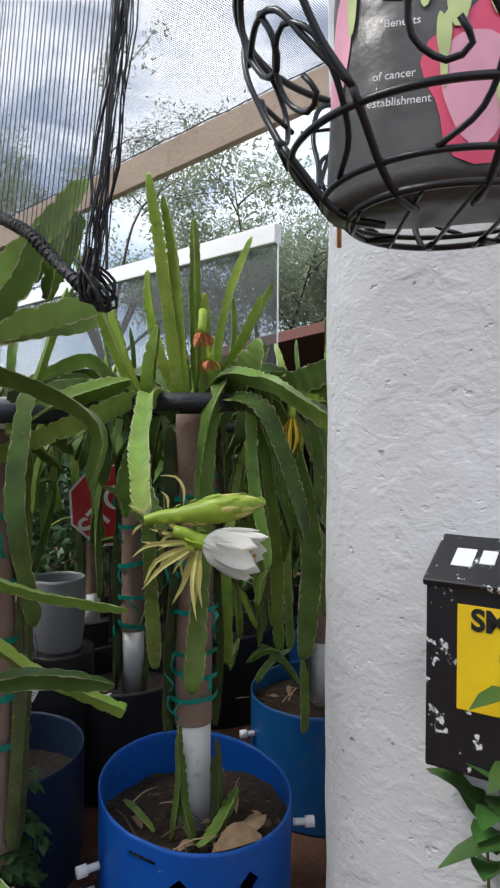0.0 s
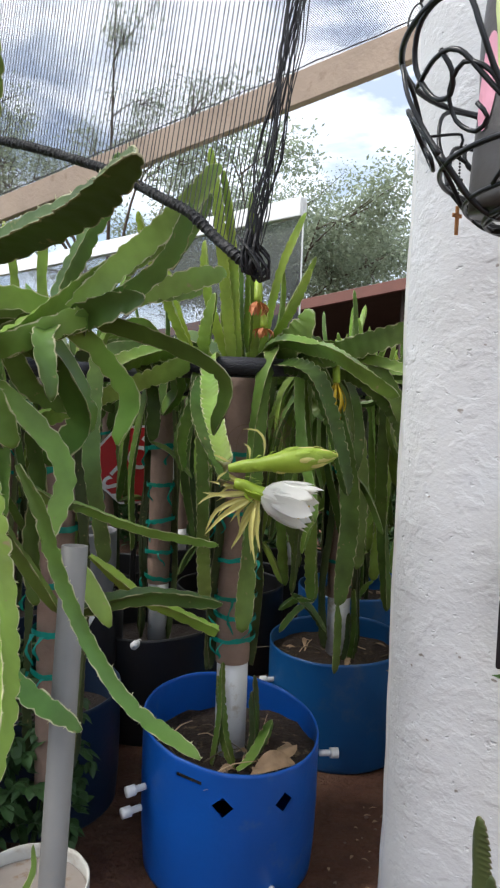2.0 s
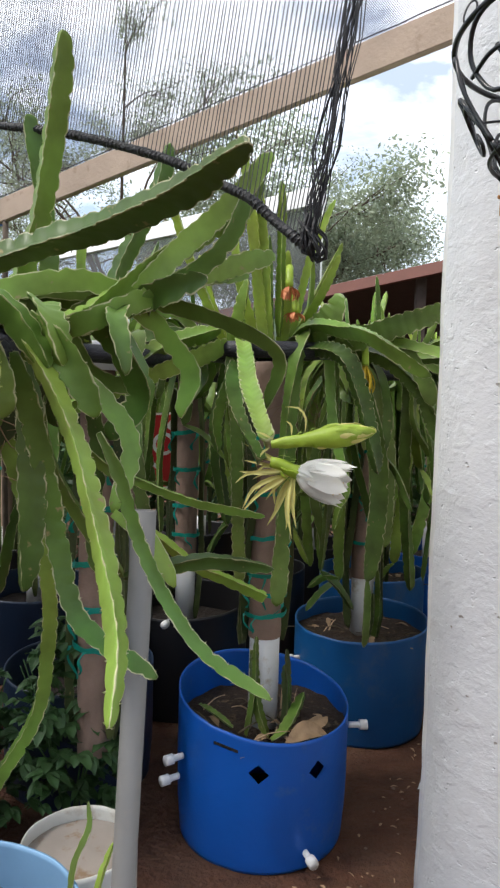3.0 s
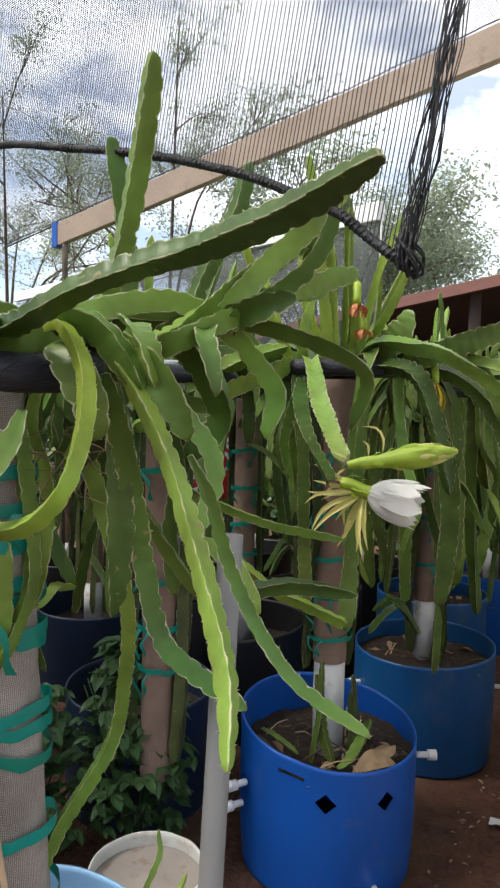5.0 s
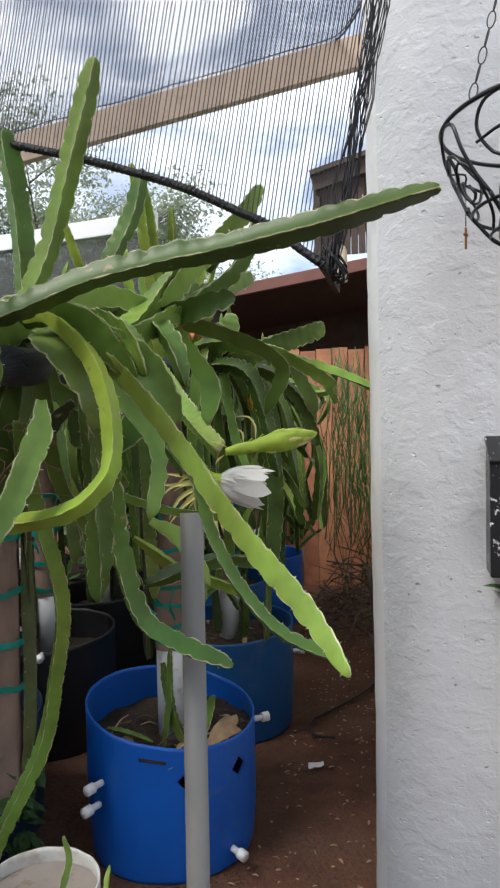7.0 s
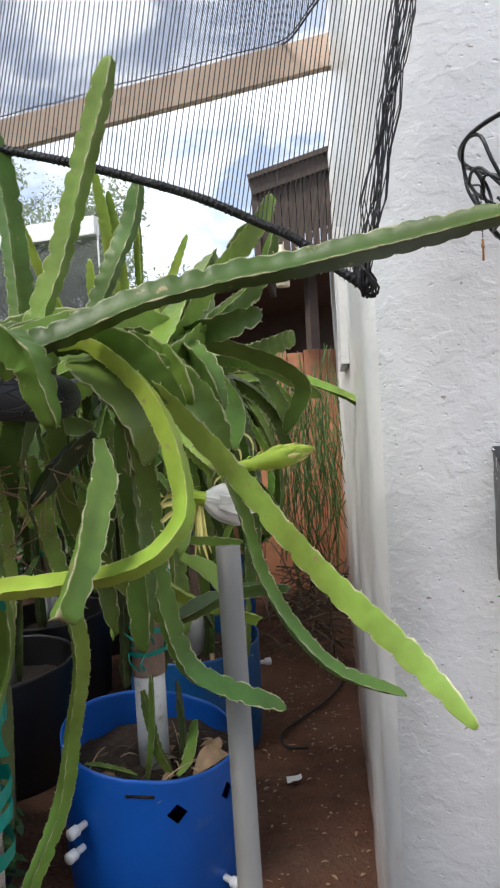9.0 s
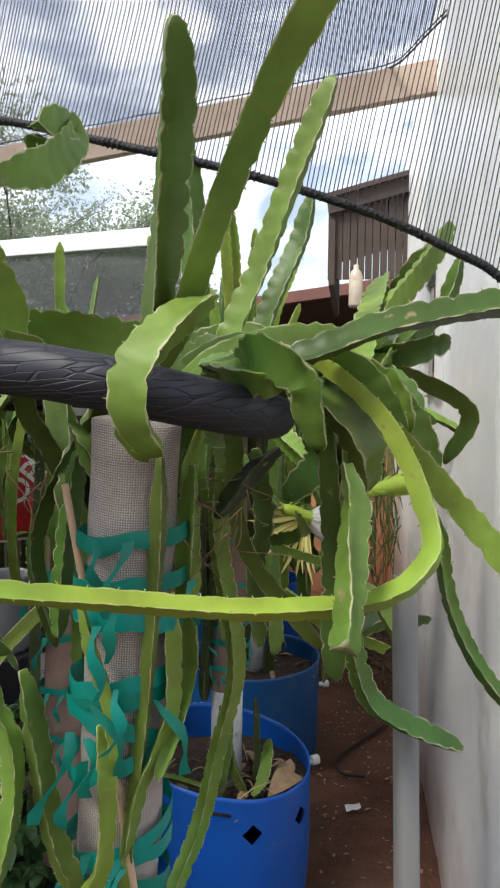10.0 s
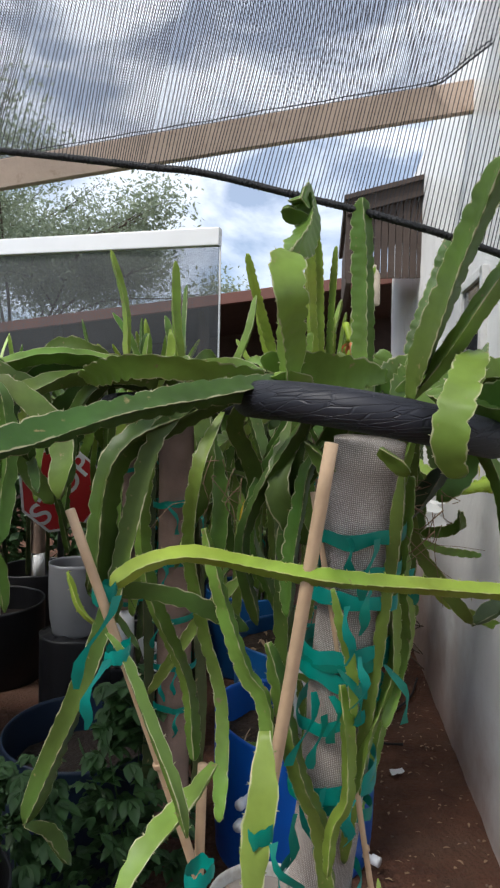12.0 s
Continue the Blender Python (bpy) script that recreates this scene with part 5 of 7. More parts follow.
    ([(-0.583, 0.700, 1.420), (-0.586, 0.678, 1.386), (-0.605, 0.652, 1.345), (-0.625, 0.619, 1.306), (-0.646, 0.590, 1.278)], 0.034, S_GREEN, dict(roll=0.9, seed=14, blunt=True)),
    ([(-0.523, 0.84, 1.46), (-0.514, 0.835, 1.337), (-0.514, 0.83, 1.231), (-0.517, 0.83, 1.15)], 0.046, S_DARK, dict(roll=0.1, seed=32)),
    ([(-0.660, 0.800, 1.530), (-0.665, 0.700, 1.525), (-0.646, 0.658, 1.500), (-0.638, 0.663, 1.474), (-0.627, 0.667, 1.435)], 0.046, S_GREEN, dict(roll=0.5, seed=15, wave=1.5)),
    ([(-0.600, 0.830, 1.525), (-0.560, 0.790, 1.535), (-0.520, 0.780, 1.520), (-0.485, 0.775, 1.480), (-0.465, 0.770, 1.450)], 0.044, S_GREEN, dict(roll=0.2, seed=16, wave=1.4)),
    # thin joints between pipe and flower
    ([(-0.485, 1.006, 1.333), (-0.455, 1.051, 1.293), (-0.440, 1.202, 1.257), (-0.380, 1.218, 1.231), (-0.326, 1.229, 1.213), (-0.261, 1.241, 1.200), (-0.197, 1.249, 1.188)], 0.024, S_GREEN, dict(roll=0.2, seed=33)),
    ([(-0.419, 1.180, 1.175), (-0.334, 1.191, 1.106), (-0.262, 1.200, 1.072), (-0.191, 1.208, 1.039)], 0.030, S_MID, dict(roll=0.2, seed=34, blunt=True)),
    # small joint rising beside the house wall
    ([(-0.42, 0.93, 1.53), (-0.32, 0.955, 1.60), (-0.265, 0.96, 1.65), (-0.235, 0.962, 1.725)], 0.036, S_GREEN, dict(roll=0.4, seed=41)),
    # broad wavy joints draped over the tyre
    ([(-0.570, 0.844, 1.518), (-0.568, 0.793, 1.498), (-0.545, 0.765, 1.463), (-0.527, 0.759, 1.427), (-0.518, 0.763, 1.387)], 0.062, S_DARK, dict(roll=0.3, seed=42, wave=1.4)),
    ([(-0.587, 0.868, 1.537), (-0.632, 0.819, 1.515), (-0.660, 0.815, 1.506), (-0.682, 0.848, 1.521)], 0.055, S_GREEN, dict(roll=0.2, seed=43, wave=1.6)),
    ([(-0.517, 0.888, 1.541), (-0.487, 0.814, 1.526), (-0.465, 0.785, 1.498), (-0.451, 0.780, 1.453)], 0.046, S_GREEN, dict(roll=0.9, seed=44, wave=1.3)),
    ([(-0.402, 1.015, 1.557), (-0.374, 0.956, 1.567), (-0.337, 0.925, 1.576), (-0.287, 0.917, 1.588)], 0.06, S_DARK, dict(roll=0.2, seed=45)),
    ([(-0.411, 0.953, 1.552), (-0.410, 0.883, 1.527), (-0.400, 0.854, 1.496), (-0.386, 0.845, 1.445)], 0.038, S_DARK, dict(roll=0.5, seed=46, wave=1.4)),
    ([(-0.690, 0.959, 1.561), (-0.762, 0.966, 1.564), (-0.829, 0.976, 1.574), (-0.892, 0.991, 1.580)], 0.058, S_GREEN, dict(roll=0.3, seed=47)),
    ([(-0.671, 0.875, 1.535), (-0.677, 0.765, 1.510), (-0.666, 0.712, 1.501), (-0.646, 0.697, 1.503)], 0.05, S_GREEN, dict(roll=0.1, seed=48, wave=1.5)),
    ([(-0.767, 1.006, 1.456), (-0.798, 1.004, 1.410), (-0.806, 1.011, 1.354), (-0.813, 1.023, 1.281), (-0.821, 1.020, 1.177)], 0.034, S_GREEN, dict(roll=0.6, seed=49)),
    ([(-0.677, 0.901, 1.409), (-0.677, 0.915, 1.331), (-0.675, 0.931, 1.249), (-0.668, 0.923, 1.162), (-0.694, 0.910, 1.076), (-0.717, 0.899, 1.031)], 0.032, S_GREEN, dict(roll=0.6, seed=50)),
    ([(-0.808, 0.994, 1.456), (-0.790, 0.950, 1.422), (-0.768, 0.934, 1.381)], 0.045, S_DARK, dict(roll=0.5, seed=51, wave=1.3)),
    ([(-0.783, 0.839, 1.454), (-0.765, 0.819, 1.436), (-0.752, 0.817, 1.419)], 0.05, S_GREEN, dict(roll=0.4, seed=52, wave=1.4)),
    ([(-0.659, 0.929, 1.459), (-0.676, 0.940, 1.397), (-0.664, 0.962, 1.330), (-0.662, 0.966, 1.243), (-0.681, 0.950, 1.114)], 0.032, S_GREEN, dict(roll=0.6, seed=53)),
    ([(-0.534, 0.962, 1.427), (-0.572, 0.971, 1.391), (-0.621, 0.976, 1.333)], 0.04, S_OLD, dict(roll=0.6, seed=54)),
    ([(-0.279, 1.106, 1.664), (-0.250, 1.079, 1.716), (-0.216, 1.044, 1.765)], 0.05, S_GREEN, dict(roll=0.6, seed=55)),
    ([(-0.506, 1.120, 1.424), (-0.488, 1.127, 1.306), (-0.503, 1.134, 1.207), (-0.493, 1.122, 1.100)], 0.042, S_DARK, dict(roll=0.5, seed=59)),
    # hanging joints on the open side
    ([(-0.90, 1.13, 1.51), (-0.99, 1.14, 1.50), (-1.03, 1.13, 1.37), (-1.01, 1.15, 1.21), (-0.94, 1.16, 1.04), (-0.945, 1.10, 0.93)], 0.034, S_GREEN, dict(roll=0.3, seed=35)),
    ([(-0.88, 1.16, 1.50), (-0.935, 1.13, 1.40), (-0.937, 1.155, 1.264), (-0.905, 1.16, 1.116), (-0.887, 1.12, 1.0), (-0.92, 1.05, 0.85)], 0.032, S_GREEN, dict(roll=0.8, seed=36)),
    # joints strapped to the post
    ([(-0.730, 0.856, 1.420), (-0.728, 0.868, 1.330), (-0.730, 0.882, 1.240), (-0.735, 0.900, 1.120), (-0.742, 0.922, 0.980), (-0.750, 0.950, 0.800)], 0.024, S_DARK, dict(roll=0.5, seed=39, core=0.35)),
    ([(-0.810, 0.905, 1.25), (-0.795, 0.900, 1.19), (-0.775, 0.905, 1.13), (-0.765, 0.910, 1.05)], 0.024, S_GREEN, dict(roll=0.5, seed=40)),
]
for pts, w, mt, kw in KEY1:
    stem(plant1, pts, w, mt, spines=True, **kw)
random_crown(plant1, T1, 0.18, 21, 6, 2, 0, heads=(60, 130), dark=0.6, fine=0.011, drops=(0.2, 0.6))
random_crown(plant1, T1, 0.18, 22, 5, 3, 0, heads=(0, 70), dark=0.5, fine=0.011, drops=(0.15, 0.4))

plantA = plant_thing((-0.19, 2.08, 0.36), "dragon fruit cactus in a blue drum, in flower, over a tyre")
KEYA = [
    # the flowering joint
    ([(-0.26, 1.95, 1.57), (-0.27, 1.80, 1.56), (-0.255, 1.68, 1.50), (-0.235, 1.55, 1.42), (-0.195, 1.385, 1.325)], 0.060, S_GREEN, dict(roll=0.3, seed=31, blunt=True, twist=0.1)),
    ([(-0.29, 1.93, 1.54), (-0.30, 1.83, 1.46), (-0.275, 1.75, 1.36), (-0.215, 1.67, 1.258)], 0.050, S_DARK, dict(roll=0.5, seed=66, blunt=True)),
    ([(-0.328, 1.921, 1.576), (-0.373, 1.884, 1.543), (-0.480, 1.838, 1.497), (-0.604, 1.773, 1.437), (-0.732, 1.691, 1.376)], 0.070, S_GREEN, dict(roll=0.2, seed=101, wave=0.6)),
    ([(-0.346, 1.936, 1.614), (-0.393, 1.908, 1.596), (-0.472, 1.861, 1.567), (-0.532, 1.814, 1.531), (-0.600, 1.741, 1.472)], 0.060, S_GREEN, dict(roll=1.0, seed=102, wave=0.6)),
    ([(-0.10, 1.93, 1.57), (0.0, 1.80, 1.54), (0.05, 1.80, 1.44), (0.09, 1.83, 1.32), (0.117, 1.85, 1.213)], 0.062, S_DARK, dict(roll=0.1, seed=103)),
    ([(-0.30, 1.98, 1.55), (-0.31, 1.90, 1.50), (-0.29, 1.89, 1.30), (-0.28, 1.90, 1.05), (-0.27, 1.90, 0.86)], 0.046, S_DARK, dict(roll=0.6, seed=104)),
    ([(-0.30, 1.90, 1.52), (-0.35, 1.86, 1.36), (-0.34, 1.86, 1.26)], 0.06, S_GREEN, dict(roll=0.1, seed=105)),
    ([(-0.02, 2.0, 1.58), (0.10, 1.93, 1.62), (0.22, 1.92, 1.66), (0.32, 1.94, 1.69)], 0.085, S_DARK, dict(roll=0.2, seed=106)),
    ([(-0.10, 2.0, 1.58), (-0.02, 1.92, 1.66), (0.0, 1.90, 1.72)], 0.09, S_DARK, dict(roll=0.5, seed=107)),
    ([(0.0, 2.05, 1.57), (0.14, 2.0, 1.55), (0.26, 2.0, 1.45), (0.33, 2.03, 1.30)], 0.06, S_DARK, dict(roll=0.2, seed=108)),
    ([(-0.22, 1.98, 1.56), (-0.254, 1.959, 1.834), (-0.272, 1.944, 2.007), (-0.297, 1.929, 2.16)], 0.040, S_BRIGHT, dict(roll=0.2, seed=121, tip=0.14)),
    ([(-0.20, 1.98, 1.56), (-0.22, 1.961, 1.834), (-0.235, 1.946, 1.985), (-0.258, 1.931, 2.101)], 0.036, S_BRIGHT, dict(roll=0.9, seed=122, tip=0.14)),
    ([(-0.33, 1.97, 1.57), (-0.398, 1.953, 1.724), (-0.455, 1.937, 1.866), (-0.494, 1.921, 1.978)], 0.044, S_BRIGHT, dict(roll=0.5, seed=123, tip=0.12)),
    ([(-0.175, 1.977, 1.60), (-0.175, 1.956, 1.854), (-0.178, 1.935, 2.042)], 0.034, S_BRIGHT, dict(roll=0.1, seed=124, tip=0.12)),
    ([(-0.14, 1.979, 1.60), (-0.087, 1.96, 1.832), (-0.024, 1.942, 1.995)], 0.032, S_BRIGHT, dict(roll=0.7, seed=125, tip=0.12)),
    ([(-0.22, 2.0, 1.56), (-0.27, 2.0, 1.68), (-0.30, 2.0, 1.80), (-0.31, 1.99, 1.92)], 0.04, S_BRIGHT, dict(roll=0.2, seed=109, tip=0.1)),
    ([(-0.20, 2.02, 1.56), (-0.22, 2.0, 1.70), (-0.235, 2.0, 1.85), (-0.25, 2.0, 1.97)], 0.036, S_BRIGHT, dict(roll=0.5, seed=110, tip=0.1)),
    ([(-0.16, 2.0, 1.56), (-0.15, 2.0, 1.72), (-0.155, 2.0, 1.86)], 0.036, S_BRIGHT, dict(roll=0.9, seed=111, tip=0.1)),
    ([(-0.12, 2.02, 1.62), (-0.05, 2.0, 1.74), (0.0, 2.0, 1.85)], 0.034, S_BRIGHT, dict(roll=0.3, seed=112, tip=0.1)),
    ([(-0.33, 2.0, 1.56), (-0.38, 2.0, 1.70), (-0.42, 2.0, 1.84)], 0.038, S_BRIGHT, dict(roll=0.3, seed=113, tip=0.1)),
    ([(-0.30, 1.95, 1.56), (-0.29, 1.93, 1.66), (-0.27, 1.92, 1.76)], 0.045, S_BRIGHT, dict(roll=0.3, seed=114, tip=0.1)),
]
for pts, w, mt, kw in KEYA:
    stem(plantA, pts, w, mt, spines=True, **kw)
random_crown(plantA, TA, 0.19, 41, 16, 12, 8, heads=(-60, 140), dark=0.5, fine=0.012)
climbers(plantA, (-0.19, 2.08), 0.053, 0.62, 1.5, 5, 4, S_OLD, 0.04)
for i, (c, sd) in enumerate(((TB, 51), (TC, 52), (TD, 53))):
    pl = plant_thing((c.x, c.y, 0.37), "dragon fruit cactus spreading over a tyre on its post")
    random_crown(pl, c, 0.19, sd, 36, 22, 20, dark=0.7, fine=0.015, drops=(0.35, 1.0))
    climbers(pl, (c.x, c.y), 0.053, 0.42, 1.45, sd, 4, S_OLD, 0.04)
for i, (p, z) in enumerate(row_posts):
    pl = plant_thing((p.x, p.y, 0.36), "dragon fruit cactus spreading over a tyre on its post")
    few = i > 4
    random_crown(pl, Vector((p.x, p.y, z + 0.03)), 0.19, 60 + i, 15 if few else (6 if i == 1 else 11 if i < 1 else 18), 14 if few else 16, 10, dark=0.55, fine=0.022 if few else 0.016)
    climbers(pl, (p.x, p.y), 0.05, 0.38, z - 0.05, 80 + i, 3, S_OLD, 0.04)


# ---- flowers ----
def add_blade(bm, points, width, cup=0.0, up=(0, 0, 1), peak=0.5, n=9):
    """A petal or leaf: a tapered, cupped strip along a curve."""
    L = sum((Vector(points[i + 1]) - Vector(points[i])).length for i in range(len(points) - 1))
    path = smooth_path(points, L / n)
    upv = Vector(up)
    prev = None
    m = len(path) - 1
    for i, p in enumerate(path):
        t = (path[min(i + 1, m)] - path[max(i - 1, 0)]).normalized()
        s = t.cross(upv)
        if s.length < 1e-3:
            s = t.cross(Vector((1, 0, 0)))
        s.normalize()
        nn = s.cross(t)
        q = i / m
        w = width * 0.5 * max(0.06, (math.sin(math.pi * min(1, q / (2 * peak))) if q < peak else math.cos(math.pi / 2 * (q - peak) / (1 - peak)) ** 0.7))
        row = [bm.verts.new(p - s * w + nn * cup * w), bm.verts.new(p - s * w * 0.5 + nn * cup * w * 0.25), bm.verts.new(p), bm.verts.new(p + s * w * 0.5 + nn * cup * w * 0.25), bm.verts.new(p + s * w + nn * cup * w)]
        if prev:
            for k in range(4):
                bm.faces.new((prev[k], prev[k + 1], row[k + 1], row[k]))
        prev = row


def blade_part(name, parent, mat, points, width, label="", **kw):
    bm = bmesh.new()
    add_blade(bm, points, width, **kw)
    return part(name, bm, mat, parent, label)


def axis_frame(d):
    d = Vector(d).normalized()
    s = d.cross(Vector((0, 0, 1))).normalized()
    return d, s, s.cross(d)


def open_flower():
    base = Vector((-0.188, 1.690, 1.252))
    throat = Vector((-0.132, 1.684, 1.232))
    d, s, u = axis_frame((0.127, -0.030, -0.033))
    e = thing("cactus_flower", base, "open white dragon fruit flower with yellow-green outer petals", "flower")
    rnd = random.Random(3)
    bm = bmesh.new()
    add_tube(bm, [base, base.lerp(throat, 0.5) + Vector((0, 0, 0.004)), throat, throat + d * 0.03], 0.014, 12, 0.01, taper=1.5)
    part("tube", bm, M_BUD, e, "green scaly flower tube")
    for k in range(14):
        a = rnd.uniform(0, 6.28)
        q = rnd.uniform(0.1, 1)
        r = s * math.cos(a) + u * math.sin(a)
        c = base.lerp(throat, q) + r * 0.014
        blade_part("scale", e, M_BUD, [c, c + r * 0.012 + d * 0.014, c + r * 0.016 + d * 0.032], 0.010)
    for k in range(30):
        a = 2 * math.pi * k / 30 + rnd.uniform(-0.1, 0.1)
        lay = k % 3
        r = s * math.cos(a) + u * math.sin(a)
        L = rnd.uniform(0.118, 0.150) - 0.008 * lay
        sp = 0.050 - 0.013 * lay + rnd.uniform(-0.004, 0.006)
        c = throat + d * 0.01
        pts = [c + r * 0.012, c + r * 0.040 + d * L * 0.35, c + r * (sp * 0.95) + d * L * 0.72, c + r * (sp + 0.008) + d * L]
        blade_part("petal", e, M_PETAL, pts, rnd.uniform(0.034, 0.046), up=r, cup=0.22, peak=0.72)
    # narrow outer petals, fanned out from behind the throat to below the bell
    for k in range(20):
        a = radians(172 + 128 * k / 19 + rnd.uniform(-7, 7))
        v = (d * math.cos(a) + u * math.sin(a) + s * rnd.uniform(-0.45, 0.45)).normalized()
        L = rnd.uniform(0.085, 0.155)
        c = throat + d * rnd.uniform(0.0, 0.012) + v * 0.010
        w = u.lerp(-d, 0.5).normalized() * rnd.uniform(-0.006, 0.016)
        curl = Vector((rnd.uniform(-0.012, 0.012), 0, rnd.uniform(-0.022, 0.002)))
        pts = [c, c + v * L * 0.35 + w, c + v * L * 0.72 + w, c + v * L + curl]
        blade_part("sepal", e, M_SEPAL, pts, rnd.uniform(0.008, 0.013), up=s, cup=0.5, peak=0.35)
    for k in range(46):
        a = rnd.uniform(0, 6.28)
        r = s * math.cos(a) + u * math.sin(a)
        R = rnd.uniform(0.012, 0.034)
        c = throat + d * 0.02
        L = rnd.uniform(0.075, 0.10)
        bm = bmesh.new()
        add_tube(bm, [c, c + r * R * 0.7 + d * L * 0.6, c + r * R + d * L], 0.0012, 4, 0.03)
        bmesh.ops.create_icosphere(bm, subdivisions=1, radius=0.0032, matrix=Matrix.Translation(c + r * R + d * L))
        part("stamen", bm, M_STAMEN, e)
    bm = bmesh.new()
    c = throat + d * 0.02
    add_tube(bm, [c, c + d * 0.10 - u * 0.006], 0.003, 6, 0.02)
    for k in range(12):
        a = 2 * math.pi * k / 12
        r = s * math.cos(a) + u * math.sin(a)
        q = c + d * 0.10 - u * 0.006
        add_tube(bm, [q, q + r * 0.010 + d * 0.010, q + r * 0.016 + d * 0.016], 0.0014, 4, 0.01)
    part("pistil", bm, M_STAMEN, e, "pale yellow star-shaped pistil")


def flower_bud():
    base, tip = Vector((-0.188, 1.352, 1.322)), Vector((0.027, 1.334, 1.357))
    d, s, u = axis_frame(tip - base)
    e = thing("flower_bud", base, "long closed yellow-green dragon fruit flower bud", "bud")
    L = (tip - base).length
    bm = bmesh.new()
    prof = [(0.008, 0), (0.013, 0.03), (0.0135, 0.065), (0.019, 0.095), (0.0255, 0.13), (0.024, 0.16), (0.018, 0.185), (0.010, 0.207), (0.001, L)]
    q = d.to_track_quat("Z", "Y").to_matrix().to_4x4()
    spin(bm, prof, Matrix.Translation(base) @ q, 20)
    part("body", bm, M_BUD, e)
    rnd = random.Random(8)
    for k in range(34):
        f = rnd.uniform(0.05, 0.95) if k > 12 else 0.5 + 0.04 * k
        a = rnd.uniform(0, 6.28)
        r = s * math.cos(a) + u * math.sin(a)
        R = np.interp(f * L, [z for _, z in prof], [x for x, _ in prof])
        c = base + d * f * L + r * R * 0.9
        ln = rnd.uniform(0.03, 0.07) if f > 0.4 else rnd.uniform(0.015, 0.03)
        R2 = np.interp(min(L, f * L + ln), [z for _, z in prof], [x for x, _ in prof])
        c2 = base + d * min(L, f * L + ln) + r * (R2 + 0.003)
        blade_part("bract", e, M_BUD if k % 3 else M_SEPAL, [c, (c + c2) / 2 + r * 0.004, c2], 0.011, up=r, cup=-0.3)
    for along, pts in ((0.060, ((0.012, 0.012), (0.018, 0.045), (0.006, 0.068), (-0.022, 0.074))), (0.042, ((0.002, 0.012), (0.004, 0.034), (-0.006, 0.046))), (0.012, ((-0.006, 0.010), (-0.030, 0.026), (-0.040, 0.030))), (0.0, ((-0.004, -0.006), (-0.020, -0.014), (-0.028, -0.024)))):
        c = base + d * along
        blade_part("tendril", e, M_SEPAL, [c + d * x + u * y for x, y in pts], 0.005, up=s)


open_flower()
flower_bud()


def wilted_flower(at, L, label, seed, mat):
    e = thing("wilted_flower", at, label, "flower", "wilted flowers")
    rnd = random.Random(seed)
    at = Vector(at)
    for k in range(16):
        a = rnd.uniform(0, 6.28)
        o = Vector((math.cos(a), math.sin(a), 0))
        ln = L * rnd.uniform(0.6, 1)
        blade_part("petal", e, mat, [at + o * 0.006, at + o * rnd.uniform(0.012, 0.03) + Vector((0, 0, -ln * 0.5)), at + o * rnd.uniform(0.005, 0.035) + Vector((0, 0, -ln))], rnd.uniform(0.008, 0.014), up=o, cup=0.4)
    bm = bmesh.new()
    add_tube(bm, [at + Vector((0.0, 0.03, 0.06)), at + Vector((0, 0.01, 0.03)), at], 0.011, 8, 0.02)
    part("tube", bm, M_BUD, e)


wilted_flower((0.083, 1.95, 1.522), 0.13, "wilted yellow cactus flower hanging below the tyre", 1, M_YELLOW)
wilted_flower((-0.161, 2.62, 1.15), 0.14, "wilted golden cactus flower hanging in the shade", 2, M_YELLOW)
wilted_flower((-0.15, 1.885, 1.735), 0.045, "dried orange flower remnant on a joint", 3, M_ORANGE)
wilted_flower((-0.13, 1.90, 1.665), 0.03, "small dried orange flower remnant on a joint", 4, M_ORANGE)


# ---- stakes, tags, fittings ----
def stake(p0, p1, r, label):
    e = thing("bamboo_stake", p1, label, "stake", "bamboo stakes")
    bm = bmesh.new()
    p0, p1 = Vector(p0), Vector(p1)
    add_tube(bm, [p0, p0.lerp(p1, 0.35) + Vector((0.002, 0, 0)), p0.lerp(p1, 0.7) - Vector((0.002, 0, 0)), p1], r, 8, 0.05, taper=1.08)
    part("cane", bm, M_STICK, e)
    for q in (0.38, 0.72):
        c = p0.lerp(p1, q)
        bm = bmesh.new()
        add_tube(bm, [c - (p1 - p0).normalized() * 0.003, c + (p1 - p0).normalized() * 0.003], r * 1.25, 8, 0.003)
        part("node", bm, M_STICK, e)
    return e


stake((-0.949, 0.695, 1.468), (-1.025, 0.885, 0.40), 0.0075, "pale bamboo stake leaning beside the burlap post")
stake((-0.824, 0.945, 1.385), (-0.690, 0.915, 0.62), 0.0045, "thin bamboo stake tied to the burlap post")
s3 = stake((-1.195, 0.83, 1.39), (-0.927, 0.81, 0.60), 0.0055, "thin bamboo stake carrying the long pale joint")
stake((-1.035, 0.832, 1.074), (-1.06, 0.82, 0.45), 0.0065, "short bamboo stake with a green ribbon")
stk = thing("young_cactus_shoot", (-1.05, 0.8, 0.45), "young cactus shoots tied to bamboo stakes with ribbon", "cactus")
stem(stk, [(-1.157, 0.815, 1.253), (-1.150, 0.799, 1.244), (-1.139, 0.794, 1.223), (-1.121, 0.757, 1.164), (-1.106, 0.724, 1.112), (-1.099, 0.708, 1.072)], 0.018, S_GREEN, seed=71, roll=0.4, step=0.008, spines=True)
stem(stk, [(-1.170, 0.822, 1.265), (-1.184, 0.829, 1.280), (-1.194, 0.851, 1.317)], 0.016, S_BRIGHT, seed=72, roll=0.4, step=0.008, spines=True)
stem(stk, [(-1.039, 0.656, 1.193), (-1.049, 0.634, 1.146), (-1.060, 0.628, 1.110), (-1.073, 0.610, 1.062)], 0.036, S_GREEN, seed=73, roll=0.4, step=0.008, spines=True)
